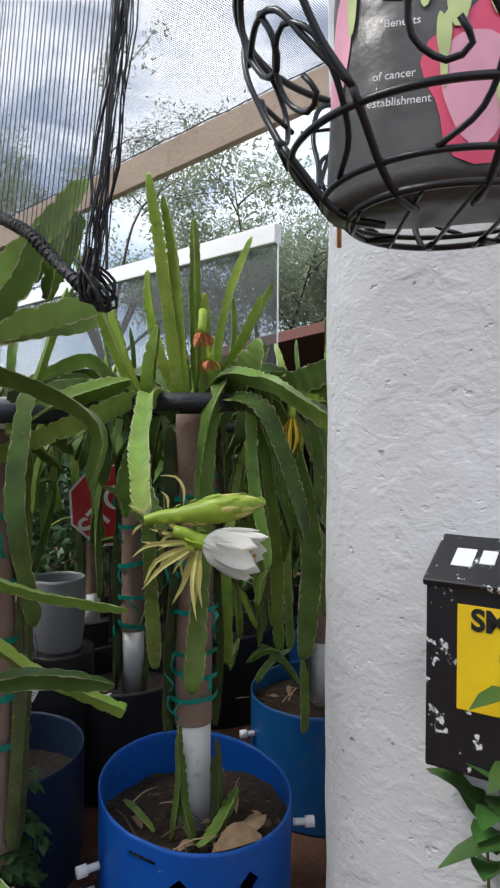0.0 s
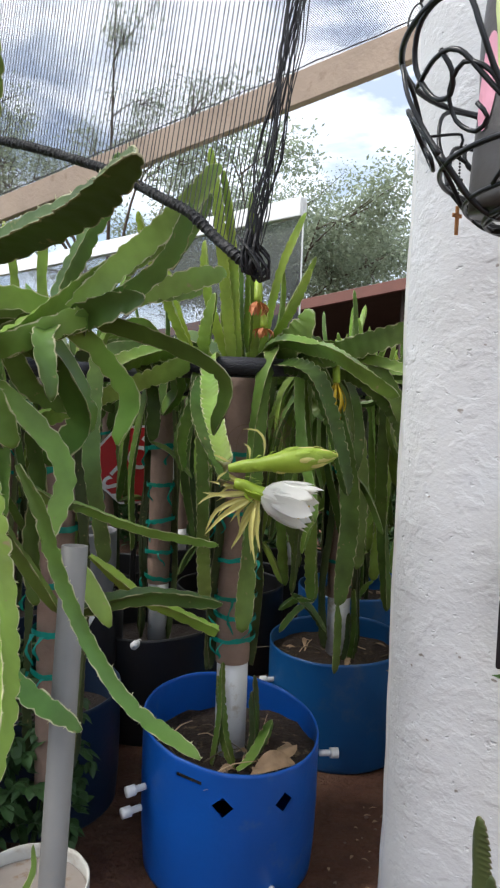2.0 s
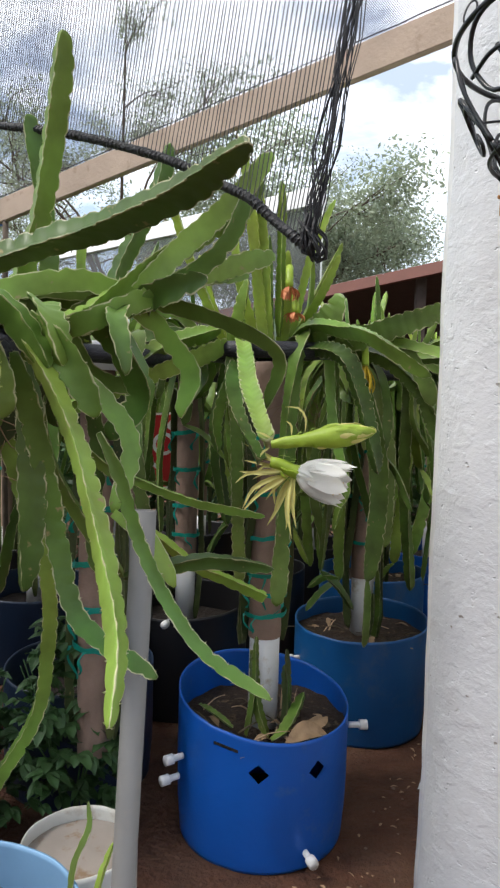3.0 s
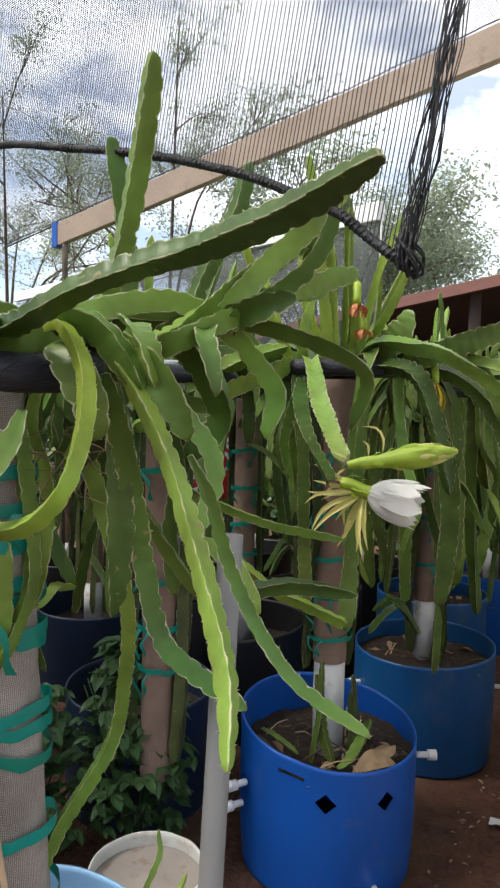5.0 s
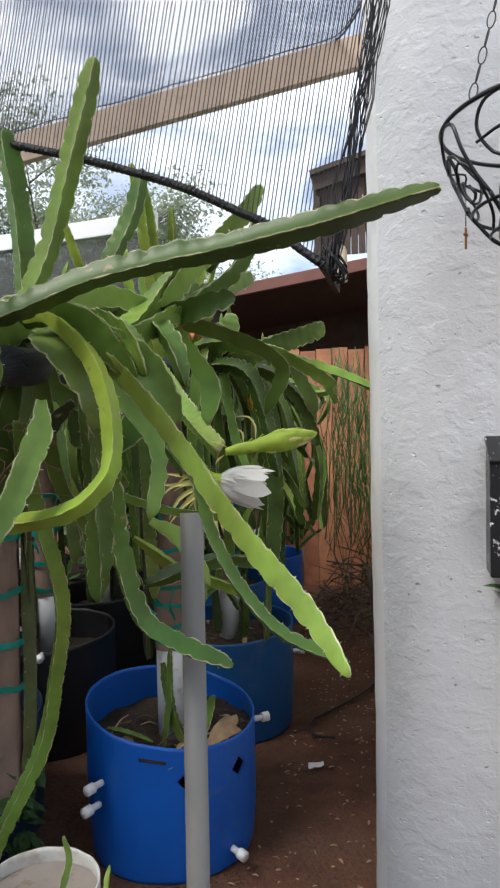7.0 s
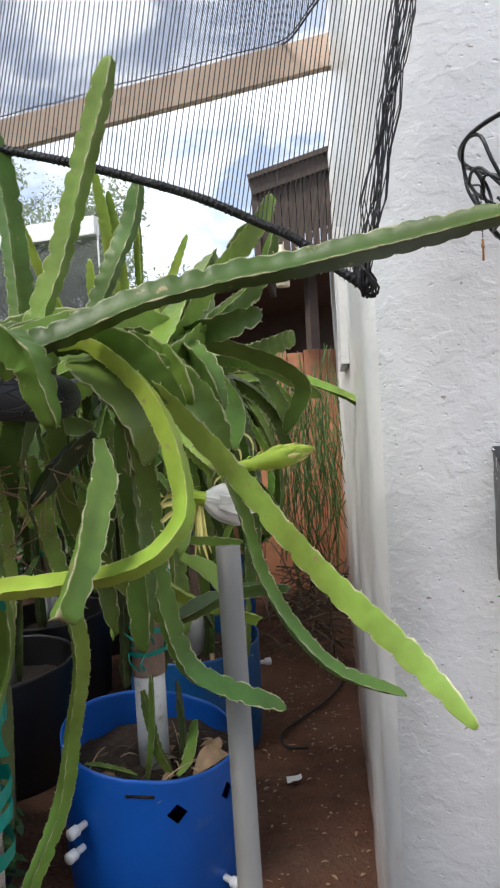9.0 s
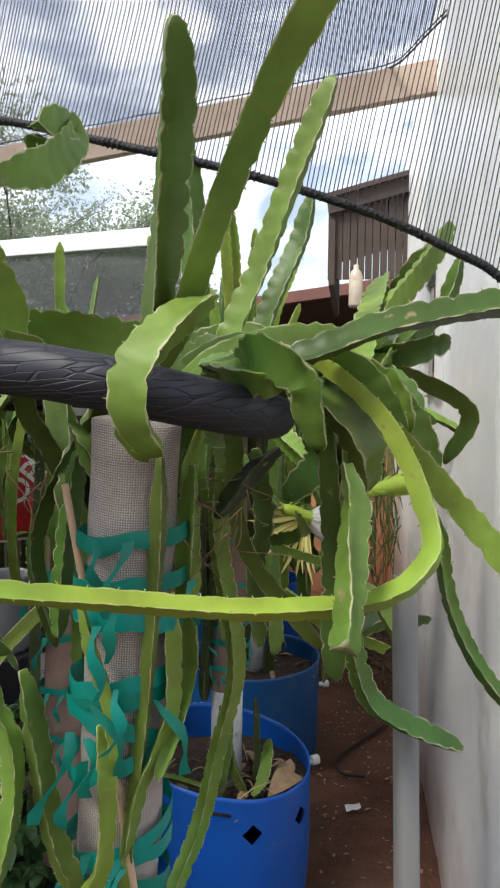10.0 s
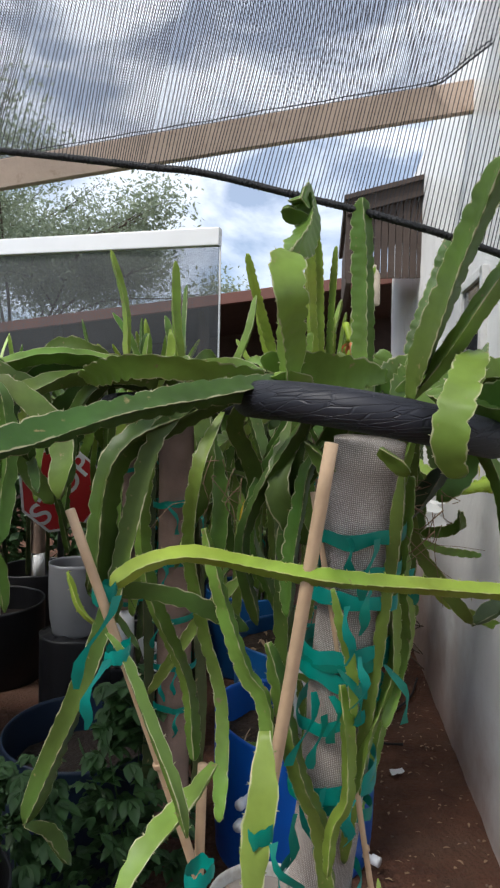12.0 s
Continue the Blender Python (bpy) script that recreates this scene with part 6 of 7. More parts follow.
stem(stk, [(-1.034, 0.795, 1.092), (-1.076, 0.772, 1.067), (-1.128, 0.748, 1.043), (-1.164, 0.731, 1.006)], 0.028, S_GREEN, seed=74, roll=0.4, step=0.008, spines=True)
for c, z, sd in (((-1.152, 0.847), 1.292, 1), ((-1.147, 0.805), 1.233, 2), ((-1.058, 0.631), 1.116, 3), ((-1.094, 0.688), 1.046, 4)):
    ribbon(stk, c, 0.010, z, 0.020, 0.004, sd)


shoots = thing("young_cactus_shoot", (-0.62, 1.05, 0.33), "slim young cactus shoots rising from the pale drum", "cactus")
stem(shoots, [(-0.579, 1.245, 0.363), (-0.575, 1.287, 0.432), (-0.554, 1.319, 0.487), (-0.564, 1.344, 0.528)], 0.020, S_DARK, seed=76, roll=0.3, step=0.008)
stem(shoots, [(-0.504, 1.159, 0.414), (-0.495, 1.185, 0.476), (-0.480, 1.223, 0.523)], 0.018, S_MID, seed=77, roll=0.6, step=0.008)


def hanging_tag(at, size, turn, label):
    e = thing("plant_tag", at, label, "tag", "plant tags")
    m = Matrix.Translation(at) @ pose(0, 0, 0, 82, turn[0], turn[1])
    card = part("card", box_bm(m, size[0], size[1], 0.0016, 0.0004), M_TAG, e, smooth=False)
    bm = bmesh.new()
    for k in range(3):
        add_box(bm, m @ Matrix.Translation((0.008, -size[1] * (0.1 + 0.1 * k), 0.0011)), size[0] * 0.5, 0.002, 0.0005)
    part("print", bm, M_BLACKTEXT, card, "small dark printed lines", smooth=False)
    bm = bmesh.new()
    top = m @ Vector((0, size[1] / 2, 0))
    add_tube(bm, [top, top + Vector((-0.01, 0.02, 0.05)), top + Vector((-0.03, 0.05, 0.10))], 0.001, 4, 0.02)
    part("tie", bm, M_WIRE, e)


hanging_tag((-0.690, 2.15, 0.715), (0.055, 0.085), (28, 10), "white plastic plant tag hanging beside a post")
hanging_tag((-0.752, 2.025, 0.794), (0.050, 0.075), (-15, 20), "white rounded plant tag hanging in the shade")


def pipe_stub(at, d, label):
    e = thing("irrigation_stub", at, label, "pipe fitting", "pipe fittings")
    at, d = Vector(at), Vector(d).normalized()
    bm = bmesh.new()
    add_tube(bm, [at, at + d * 0.04], 0.010, 12, 0.02)
    part("pipe", bm, M_WHITEPVC, e)
    bm = bmesh.new()
    add_tube(bm, [at + d * 0.035, at + d * 0.062], 0.0165, 10, 0.01)
    part("cap", bm, M_WHITEPVC, e)


for at, d in (((-0.435, 1.965, 0.295), (-0.8, -0.6, 0)), ((-0.445, 1.955, 0.235), (-0.8, -0.6, 0)), ((0.098, 2.12, 0.34), (1, 0.1, 0)), ((-0.05, 1.885, 0.055), (0.4, -0.9, 0)),
              ((-0.60, 2.74, 0.455), (-0.2, -1, 0)), ((PB.x + 0.28, PB.y - 0.06, 0.30), (1, -0.2, 0)), ((PB.x - 0.27, PB.y - 0.1, 0.30), (-1, -0.3, 0)), ((-0.93, 2.2, 0.30), (-0.4, -1, 0))):
    pipe_stub(at, d, "white pvc pipe stub with a cap on a planter")


def text_mesh(body, size, depth=0.0005, bold=0.0):
    cu = bpy.data.curves.new("writing", "FONT")
    cu.body = body
    cu.size = size
    cu.extrude = depth
    cu.offset = bold
    cu.align_x = "CENTER"
    cu.align_y = "CENTER"
    ob = bpy.data.objects.new("writing", cu)
    scene.collection.objects.link(ob)
    bpy.context.view_layer.update()
    me = bpy.data.meshes.new_from_object(ob.evaluated_get(bpy.context.evaluated_depsgraph_get()))
    bpy.data.objects.remove(ob)
    return me


def text_part(name, body, size, m, mat, parent, label="", depth=0.0006, bold=0.0):
    me = text_mesh(body, size, depth, bold)
    me.transform(m)
    me.materials.clear()
    me.materials.append(mat)
    ob = new(name, me)
    ob.parent = parent
    ob.matrix_parent_inverse = parent.matrix_world.inverted()
    if label:
        ob["label"] = label
    return ob


def facing(at, normal, up):
    z = Vector(normal).normalized()
    x = Vector(up).cross(z).normalized()
    y = z.cross(x)
    m = Matrix((x, y, z)).transposed().to_4x4()
    return Matrix.Translation(at) @ m


def stop_sign():
    at = Vector((-0.775, 3.45, 1.12))
    e = thing("stop_sign", at, "small red octagonal stop sign hung sideways among the posts", "sign")
    m = facing(at, (0.15, -1, 0.05), (-0.76, 0, 0.65)) @ Matrix.Scale(0.85, 4)
    for name, r, z, mt, lb in (("rim", 0.255, 0.0, M_WHITEPAINT, "white rim"), ("face", 0.240, 0.003, M_SIGNRED, "red face")):
        bm = bmesh.new()
        vs = [[bm.verts.new(m @ Vector((r * math.cos(radians(22.5 + 45 * k)), r * math.sin(radians(22.5 + 45 * k)), z + dz))) for k in range(8)] for dz in (-0.002, 0.001)]
        bm.faces.new(vs[1]); bm.faces.new(vs[0][::-1])
        for k in range(8):
            bm.faces.new((vs[0][k], vs[0][(k + 1) % 8], vs[1][(k + 1) % 8], vs[1][k]))
        plate = part(name, bm, mt, e, lb, smooth=False)
    bm = bmesh.new()
    add_tube(bm, [(at.x, at.y + 0.03, 0), (at.x, at.y + 0.025, at.z + 0.1)], 0.016, 8, 0.3)
    part("stake", bm, M_CHAIN, e, "thin steel stake")
    text_part("writing", "STOP", 0.19, m @ Matrix.Translation((0, 0, 0.0052)), M_WHITEPAINT, plate, "white capital lettering", bold=0.002)


stop_sign()


# ---- wall box, basket and bag by the house corner ----
def wall_box():
    b0, b1, z0, z1, dep = 0.955, 1.191, 1.082, 1.304, 0.075
    af = WALL_A - dep
    e = thing("wall_box", P(WALL_A, (b0 + b1) / 2, z0), "worn black metal box with yellow label on stucco wall", "box")
    bc, w = (b0 + b1) / 2, b1 - b0
    part("body", box_bm(local(WALL_A - dep / 2 + 0.006, bc, (z0 + z1) / 2), w, dep + 0.012, z1 - z0, 0.004), M_BOX, e, smooth=False)
    # sloping lid
    bm = bmesh.new()
    add_box(bm, local(WALL_A - dep / 2 - 0.002, bc, z1 + 0.022) @ pose(0, 0, 0, 28, 0, 0), w + 0.003, dep + 0.026, 0.009, 0.003)
    part("lid", bm, M_BOX, e, "chipped black sloping lid", smooth=False)
    # open sides below the lid
    for b in (b0 + 0.004, b1 - 0.004):
        bm = bmesh.new()
        vs = []
        for db in (-0.003, 0.003):
            vs.append([bm.verts.new(P(a, b + db, z)) for a, z in ((af + 0.003, z1 - 0.002), (WALL_A, z1 - 0.002), (WALL_A, z1 + 0.036))])
        bm.faces.new(vs[0]); bm.faces.new(vs[1][::-1])
        for k in range(3):
            bm.faces.new((vs[0][k], vs[1][k], vs[1][(k + 1) % 3], vs[0][(k + 1) % 3]))
        part("cheek", bm, M_BOX, e, smooth=False)
    n = Vector((-UX, -UY, 0))
    right = Vector((VX, VY, 0))
    lab = P(af, b0 + 0.038 + 0.083, 1.220)
    mm = facing(lab, n, (0, 0, 1))
    bm = bmesh.new()
    add_box(bm, mm @ Matrix.Translation((0, 0, 0.001)), 0.166, 0.122, 0.002, 0.0008)
    sticker = part("label", bm, M_LABEL, e, "faded yellow paper label", smooth=False)
    text_part("writing", "SM", 0.034, mm @ Matrix.Translation((-0.046, 0.044, 0.0026)), M_BLACKTEXT, sticker, "black bold lettering", bold=0.0012)
    bm = bmesh.new()
    add_box(bm, mm @ Matrix.Translation((0.042, 0.038, 0.0024)), 0.068, 0.032, 0.0008)
    for k, wd in enumerate((0.10, 0.07, 0.09, 0.06)):
        add_box(bm, mm @ Matrix.Translation((0.015 + 0.006 * k, 0.006 - 0.018 * k, 0.0024)), wd, 0.008, 0.0008)
    part("print", bm, M_BLACKTEXT, sticker, "worn black printed lines", smooth=False)
    lm = local(WALL_A - dep / 2 - 0.002, bc, z1 + 0.022) @ pose(0, 0, 0, 28, 0, 0) @ Matrix.Translation((-0.030, -0.002, 0.0052))
    for k, (wd, hh) in enumerate(((0.030, 0.034), (0.022, 0.026), (0.024, 0.026), (0.016, 0.036), (0.030, 0.028))):
        bm = bmesh.new()
        add_box(bm, lm @ Matrix.Translation((-0.052 + 0.028 * k, 0.004 * math.sin(k * 2), 0)), wd * 0.8, hh, 0.001, 0.0004)
        part("painted_bar", bm, M_WHITEPAINT, e, "white painted bar on the lid", smooth=False)


wall_box()

BK = Vector((0.192, 0.745, 1.658))


def wire(name, parent, points, r=0.0032, label="", n=6):
    bm = bmesh.new()
    add_tube(bm, points, r, n, 0.008)
    return part(name, bm, M_WIRE, parent, label)


def ring_points(c, R, n=40):
    return [c + Vector((R * math.cos(2 * math.pi * k / n), R * math.sin(2 * math.pi * k / n), 0)) for k in range(n + 1)]


def wire_basket():
    e = thing("hanging_basket", BK, "black scrolled wire hanging basket on a chain", "hanging basket")
    H, Rb = 0.178, 0.086

    def R(h):
        return np.interp(h, [0, 0.016, 0.058, 0.129, H], [Rb, 0.108, 0.142, 0.174, 0.182])

    def at(t, h, k=0.0):
        h *= 0.89
        return BK + Vector(((R(h) + k) * math.cos(t), (R(h) + k) * math.sin(t), h))
    for h, r in ((0.0, 0.0032), (0.016, 0.0026), (0.050, 0.0030), (H, 0.0036)):
        wire("ring", e, ring_points(BK + Vector((0, 0, h)), R(h)), r)
    n = 8
    for k in range(n):
        t = 2 * math.pi * (k + 0.07) / n
        dt = 2 * math.pi / n
        # rib from the floor to the lower ring, parting into two arms
        wire("rib", e, [at(t, -0.006, -0.03), at(t, 0.0), at(t, 0.018), at(t, 0.04), at(t, 0.066)], 0.0034)
        wire("arm", e, [at(t, 0.066), at(t - dt * 0.22, 0.105), at(t - dt * 0.40, 0.140), at(t - dt * 0.62, 0.146), at(t - dt * 0.95, 0.138)], 0.0026)
        # large open scroll hanging from the rim, its tail running down to the rib
        c = t + dt * 0.42
        wire("scroll", e, [at(c + dt * 0.02, 0.150), at(c + dt * 0.08, 0.126), at(c + dt * 0.00, 0.108), at(c - dt * 0.20, 0.116), at(c - dt * 0.33, 0.155),
                           at(c - dt * 0.22, 0.190), at(c + dt * 0.04, 0.198), at(c + dt * 0.28, 0.186), at(c + dt * 0.38, 0.145), at(c + dt * 0.44, 0.105), at(t + dt, 0.066)], 0.0028)
        # small scroll lower down
        c = t + dt * 0.60
        wire("scroll", e, [at(c + dt * 0.05, 0.090), at(c + dt * 0.12, 0.074), at(c - dt * 0.02, 0.066), at(c - dt * 0.20, 0.084), at(c - dt * 0.18, 0.112),
                           at(c + dt * 0.02, 0.128), at(c + dt * 0.22, 0.110), at(c + dt * 0.30, 0.075), at(c + dt * 0.22, 0.040), at(c - dt * 0.10, 0.020)], 0.0024)
    for k in range(5):
        x = -0.08 + 0.04 * k
        h = math.sqrt(max(0.0, Rb * Rb - x * x))
        wire("floor_wire", e, [BK + Vector((x, -h, -0.002)), BK + Vector((x, h, -0.002))], 0.0022)
    # chains to a hook
    hook = BK + Vector((0.02, 0.02, 0.78))
    for k in range(3):
        t = 2 * math.pi * (k + 0.55) / 3
        p0 = at(t, 0.2)
        links = 22
        bm = bmesh.new()
        for i in range(links):
            c = p0.lerp(hook, (i + 0.5) / links)
            d = (hook - p0).normalized()
            s = d.cross(Vector((0.3, 0.7, 0.2))).normalized()
            if i % 2:
                s = d.cross(s)
            hl, hw = 0.014, 0.0055
            loop = [c + d * hl * math.cos(a) + s * hw * math.sin(a) for a in [2 * math.pi * q / 10 for q in range(11)]]
            add_tube(bm, loop, 0.0011, 4, 0.02, caps=False)
        part("chain", bm, M_CHAIN, e, "dark steel link chain")
    wire("hook", e, [hook, hook + Vector((0, 0, 0.05)), hook + Vector((0.02, 0.03, 0.09)), hook + Vector((0.06, 0.12, 0.06)), hook + Vector((0.085, 0.19, 0.05))], 0.004)
    # bead string with a small pendant
    pp = Vector((0.110, 0.880, 1.780))
    wire("hanger", e, [at(radians(135), 0.145), pp + Vector((0, 0, 0.015)), pp], 0.0018)
    bm = bmesh.new()
    for k in range(18):
        bmesh.ops.create_icosphere(bm, subdivisions=1, radius=0.0017, matrix=Matrix.Translation(pp + Vector((0, 0, -0.004 * k))))
    part("bead_string", bm, M_CHAIN, e, "fine string of dark beads")
    bm = bmesh.new()
    q = pp + Vector((0, 0, -0.090))
    add_box(bm, Matrix.Translation(q) @ pose(0, 0, 0, 0, 0, 30), 0.005, 0.003, 0.036, 0.001)
    add_box(bm, Matrix.Translation(q + Vector((0, 0, 0.006))) @ pose(0, 0, 0, 0, 0, 30), 0.015, 0.003, 0.005, 0.001)
    part("pendant", bm, M_COPPER, e, "small coppery cross pendant")


wire_basket()


def printed_bag():
    e = thing("printed_bag", BK, "black plastic pouch printed with pink fruit in the basket", "bag")
    yaw = radians(-10)

    def skin(t, h, k=0.0):
        """A point of the bag: t round it (0 faces the open yard), h up it."""
        q = h / 0.36
        rx = 0.104 - 0.012 * q
        ry = 0.052 * (1 - 0.72 * q ** 1.4) + 0.006
        wob = 0.004 * noise.noise((math.sin(t) * 2, math.cos(t) * 2, h * 14))
        x = (rx + wob + k) * math.sin(t)
        y = -(ry + wob + k) * math.cos(t)
        return BK + Vector((x * math.cos(yaw) - y * math.sin(yaw), x * math.sin(yaw) + y * math.cos(yaw), 0.006 + h + 0.006 * (math.cos(t) ** 2) * (1 - q)))
    bm = bmesh.new()
    n, k = 64, 26
    g = [[bm.verts.new(skin(2 * math.pi * i / n, 0.36 * j / k)) for i in range(n)] for j in range(k + 1)]
    for j in range(k):
        for i in range(n):
            bm.faces.new((g[j][i], g[j][(i + 1) % n], g[j + 1][(i + 1) % n], g[j + 1][i]))
    bm.faces.new(g[0][::-1]); bm.faces.new(g[-1])
    pouch = part("pouch", bm, M_BAG, e)

    def patch(name, mat, shape, k, label):
        """A printed area, laid on the bag's skin: outline as a function of angle round its middle (t, h)."""
        (tc, hc), fn = shape
        bm = bmesh.new()
        c = bm.verts.new(skin(tc, hc, k))
        rings = []
        for q in (0.35, 0.7, 1.0):
            ring = []
            for i in range(28):
                a = 2 * math.pi * i / 28
                dt, dh = fn(a)
                ring.append(bm.verts.new(skin(tc + dt * q, min(0.355, max(0.004, hc + dh * q)), k)))
            if rings:
                for i in range(28):
                    bm.faces.new((rings[-1][i], ring[i], ring[(i + 1) % 28], rings[-1][(i + 1) % 28]))
            else:
                for i in range(28):
                    bm.faces.new((c, ring[i], ring[(i + 1) % 28]))
            rings.append(ring)
        part(name, bm, mat, pouch, label)

    def oval(rt, rh, lobes=0, amp=0.0, rot=0.0):
        def fn(a):
            r = 1 + amp * math.sin(lobes * a + rot)
            return (rt * math.cos(a) * r, rh * math.sin(a) * r)
        return fn
    patch("fruit_print", M_PINK, ((0.42, 0.080), oval(0.66, 0.072, 5, 0.10)), 0.0015, "pink fruit picture")
    patch("fruit_print", M_PINKPALE, ((0.14, 0.075), oval(0.26, 0.046, 3, 0.08)), 0.0022, "paler pink fruit picture")
    patch("fruit_print", M_PINKPALE, ((-1.15, 0.13), oval(0.18, 0.05, 2, 0.1)), 0.0015, "pale pink picture on the bag's side")
    for tc, hc, rt, rh, rot in ((0.02, 0.170, 0.16, 0.040, 0.4), (0.38, 0.168, 0.20, 0.034, 1.0), (-0.20, 0.185, 0.10, 0.040, 2.0), (0.34, 0.062, 0.07, 0.022, 0.3), (-0.10, 0.110, 0.05, 0.030, 0.0), (-0.95, 0.20, 0.12, 0.05, 0.0), (0.85, 0.10, 0.08, 0.03, 1.0)):
        patch("fruit_scale_print", M_GREENPRINT, ((tc, hc), oval(rt, rh, 3, 0.25, rot)), 0.003, "pale green scales of the fruit picture")
    # small white writing
    for word, h, t0 in (("Benefits", 0.132, -0.42), ("of cancer", 0.090, -0.48), ("lots", 0.079, -0.56), ("establishment", 0.068, -0.44)):
        p = skin(t0, h, 0.0012)
        q = skin(t0 + 0.02, h, 0.0012) - skin(t0 - 0.02, h, 0.0012)
        nrm = q.cross(Vector((0, 0, 1)))
        text_part("writing", word, 0.009, facing(p + nrm.normalized() * 0.003, nrm, (0.05, 0, 1)), M_WHITEPAINT, pouch, "small white printed words", 0.0002)


printed_bag()


# ---- leafy plants ----
def add_leaf(bm, c, d, up, L, W):
    d = Vector(d).normalized()
    c = Vector(c)
    add_blade(bm, [c, c + d * L * 0.5 + Vector(up) * L * 0.08, c + d * L - Vector(up) * L * 0.10], W, cup=0.25, up=up, peak=0.45, n=5)


def shrub(at, label, pot_r, pot_h, stems, leaf, mat, seed, top):
    """A potted shrub: woody stems with single leaves."""
    e = thing("potted_shrub", at, label, "plant")
    at = Vector(at)
    rnd = random.Random(seed)
    bm = bmesh.new()
    spin(bm, [(0, 0), (pot_r * 0.8, 0), (pot_r, pot_h), (pot_r * 0.94, pot_h), (pot_r * 0.9, pot_h - 0.03), (0, pot_h - 0.03)], Matrix.Translation(at), 28)
    part("pot", bm, M_BLACKPLASTIC, e, "black plastic nursery pot")
    for k in range(stems):
        a = rnd.uniform(0, 6.28)
        o = Vector((math.cos(a), math.sin(a), 0))
        tip = at + o * rnd.uniform(0.02, 0.12) + Vector((0, 0, top * rnd.uniform(0.75, 1)))
        p0 = at + Vector((0, 0, pot_h - 0.04))
        mid = p0.lerp(tip, 0.5) + o * 0.02
        bm = bmesh.new()
        add_tube(bm, [p0, mid, tip], 0.004, 6, 0.05, taper=0.4)
        part("branch", bm, M_BARK, e)
        for j in range(9):
            q = 0.80 + 0.20 * j / 8
            c = p0.lerp(tip, q) + o * 0.02 * math.sin(math.pi * q)
            aa = rnd.uniform(0, 6.28)
            d = Vector((math.cos(aa), math.sin(aa), rnd.uniform(-0.5, 0.6)))
            bm = bmesh.new()
            add_leaf(bm, c, d, (0, 0, 1), leaf * rnd.uniform(0.7, 1.1), leaf * 0.42)
            part("leaf", bm, mat, e)


shrub((0.355, 0.90, 0.0), "small potted shrub with pointed green leaves by the wall", 0.10, 0.28, 8, 0.088, M_LEAF, 4, 1.26)


def spiky_plant():
    """A low rosette of dark toothed leaves beside a broken wooden stake."""
    base = Vector((0.228, 0.925, 0.328))
    e = thing("spiky_plant", (base.x, base.y, 0), "dark green rosette plant with toothed pointed leaves by the wall", "plant")
    bm = bmesh.new()
    spin(bm, [(0, 0), (0.07, 0), (0.085, base.z), (0.078, base.z), (0.074, base.z - 0.03), (0, base.z - 0.03)], Matrix.Translation((base.x, base.y, 0)), 28)
    part("pot", bm, M_BLACKPLASTIC, e, "black plastic nursery pot")
    for tip in [(0.042, 0.900, 0.481), (0.246, 0.930, 0.388), (0.176, 0.860, 0.930), (0.193, 0.860, 0.854)]:
        tip = Vector(tip)
        mid = base.lerp(tip, 0.5) + Vector((0, 0, 0.035))
        bm = bmesh.new()
        add_stem(bm, [base, mid, tip], 0.034, ribs=2, lobe=0.009, depth=0.35, wave=0.4, core=0.5, step=0.003, tip=0.06, seed=int(tip.x * 900))
        part("leaf", bm, S_OLD, e)
    post = thing("wooden_stake", (0.168, 0.92, 0), "broken weathered wooden stake beside the wall plant", "stake")
    bm = bmesh.new()
    m = Matrix.Translation((0.168, 0.92, 0))
    spin(bm, [(0, 0), (0.013, 0), (0.0135, 0.478), (0.011, 0.488), (0, 0.482)], m, 10, wobble=0.25)
    part("shaft", bm, M_BEAM, post)


spiky_plant()


def leafy_bush(name, at, rx, rz, n, leaf, mat, seed, label, stalks=8):
    e = thing(name, at, label, "plant")
    at = Vector(at)
    rnd = random.Random(seed)
    bm = bmesh.new()
    for k in range(stalks):
        a = rnd.uniform(0, 6.28)
        tip = at + Vector((math.cos(a) * rx * 0.8, math.sin(a) * rx * 0.8, rz * 2 * rnd.uniform(0.5, 0.95)))
        add_tube(bm, [at + Vector((0, 0, 0)), at.lerp(tip, 0.5) + Vector((0, 0, 0.05)), tip], 0.004, 5, 0.06, taper=0.5)
    part("stalk", bm, M_DARKLEAF, e)["kind"] = "stuff"
    bm = bmesh.new()
    for k in range(n):
        a = rnd.uniform(0, 6.28)
        h = rnd.uniform(0.15, 1)
        r = rx * math.sqrt(rnd.random()) * (0.5 + 0.5 * math.sin(math.pi * min(1, h + 0.15)))
        c = at + Vector((math.cos(a) * r, math.sin(a) * r, h * 2 * rz))
        aa = rnd.uniform(0, 6.28)
        d = Vector((math.cos(aa), math.sin(aa), rnd.uniform(-0.9, 0.2)))
        L = leaf * rnd.uniform(0.6, 1.2)
        for da in (0, 0.7, -0.7):
            dd = Vector((math.cos(aa + da), math.sin(aa + da), d.z))
            add_leaf(bm, c, dd, (0, 0, 1), L * (1 if da == 0 else 0.7), L * 0.5)
    part("leaf", bm, mat, e)["kind"] = "stuff"
    return e


leafy_bush("leafy_bush", (-0.80, 2.0, 0.0), 0.20, 0.36, 300, 0.070, M_DARKLEAF, 11, "dark green leafy bush growing between the tubs")
leafy_bush("leafy_bush", (-1.12, 1.95, 0.0), 0.20, 0.27, 200, 0.070, M_DARKLEAF, 12, "dark green leafy bush growing between the tubs")
leafy_bush("leafy_bush", (-1.55, 1.75, 0.0), 0.22, 0.25, 120, 0.055, M_DARKLEAF, 13, "dark green leafy bush growing in deep shade")


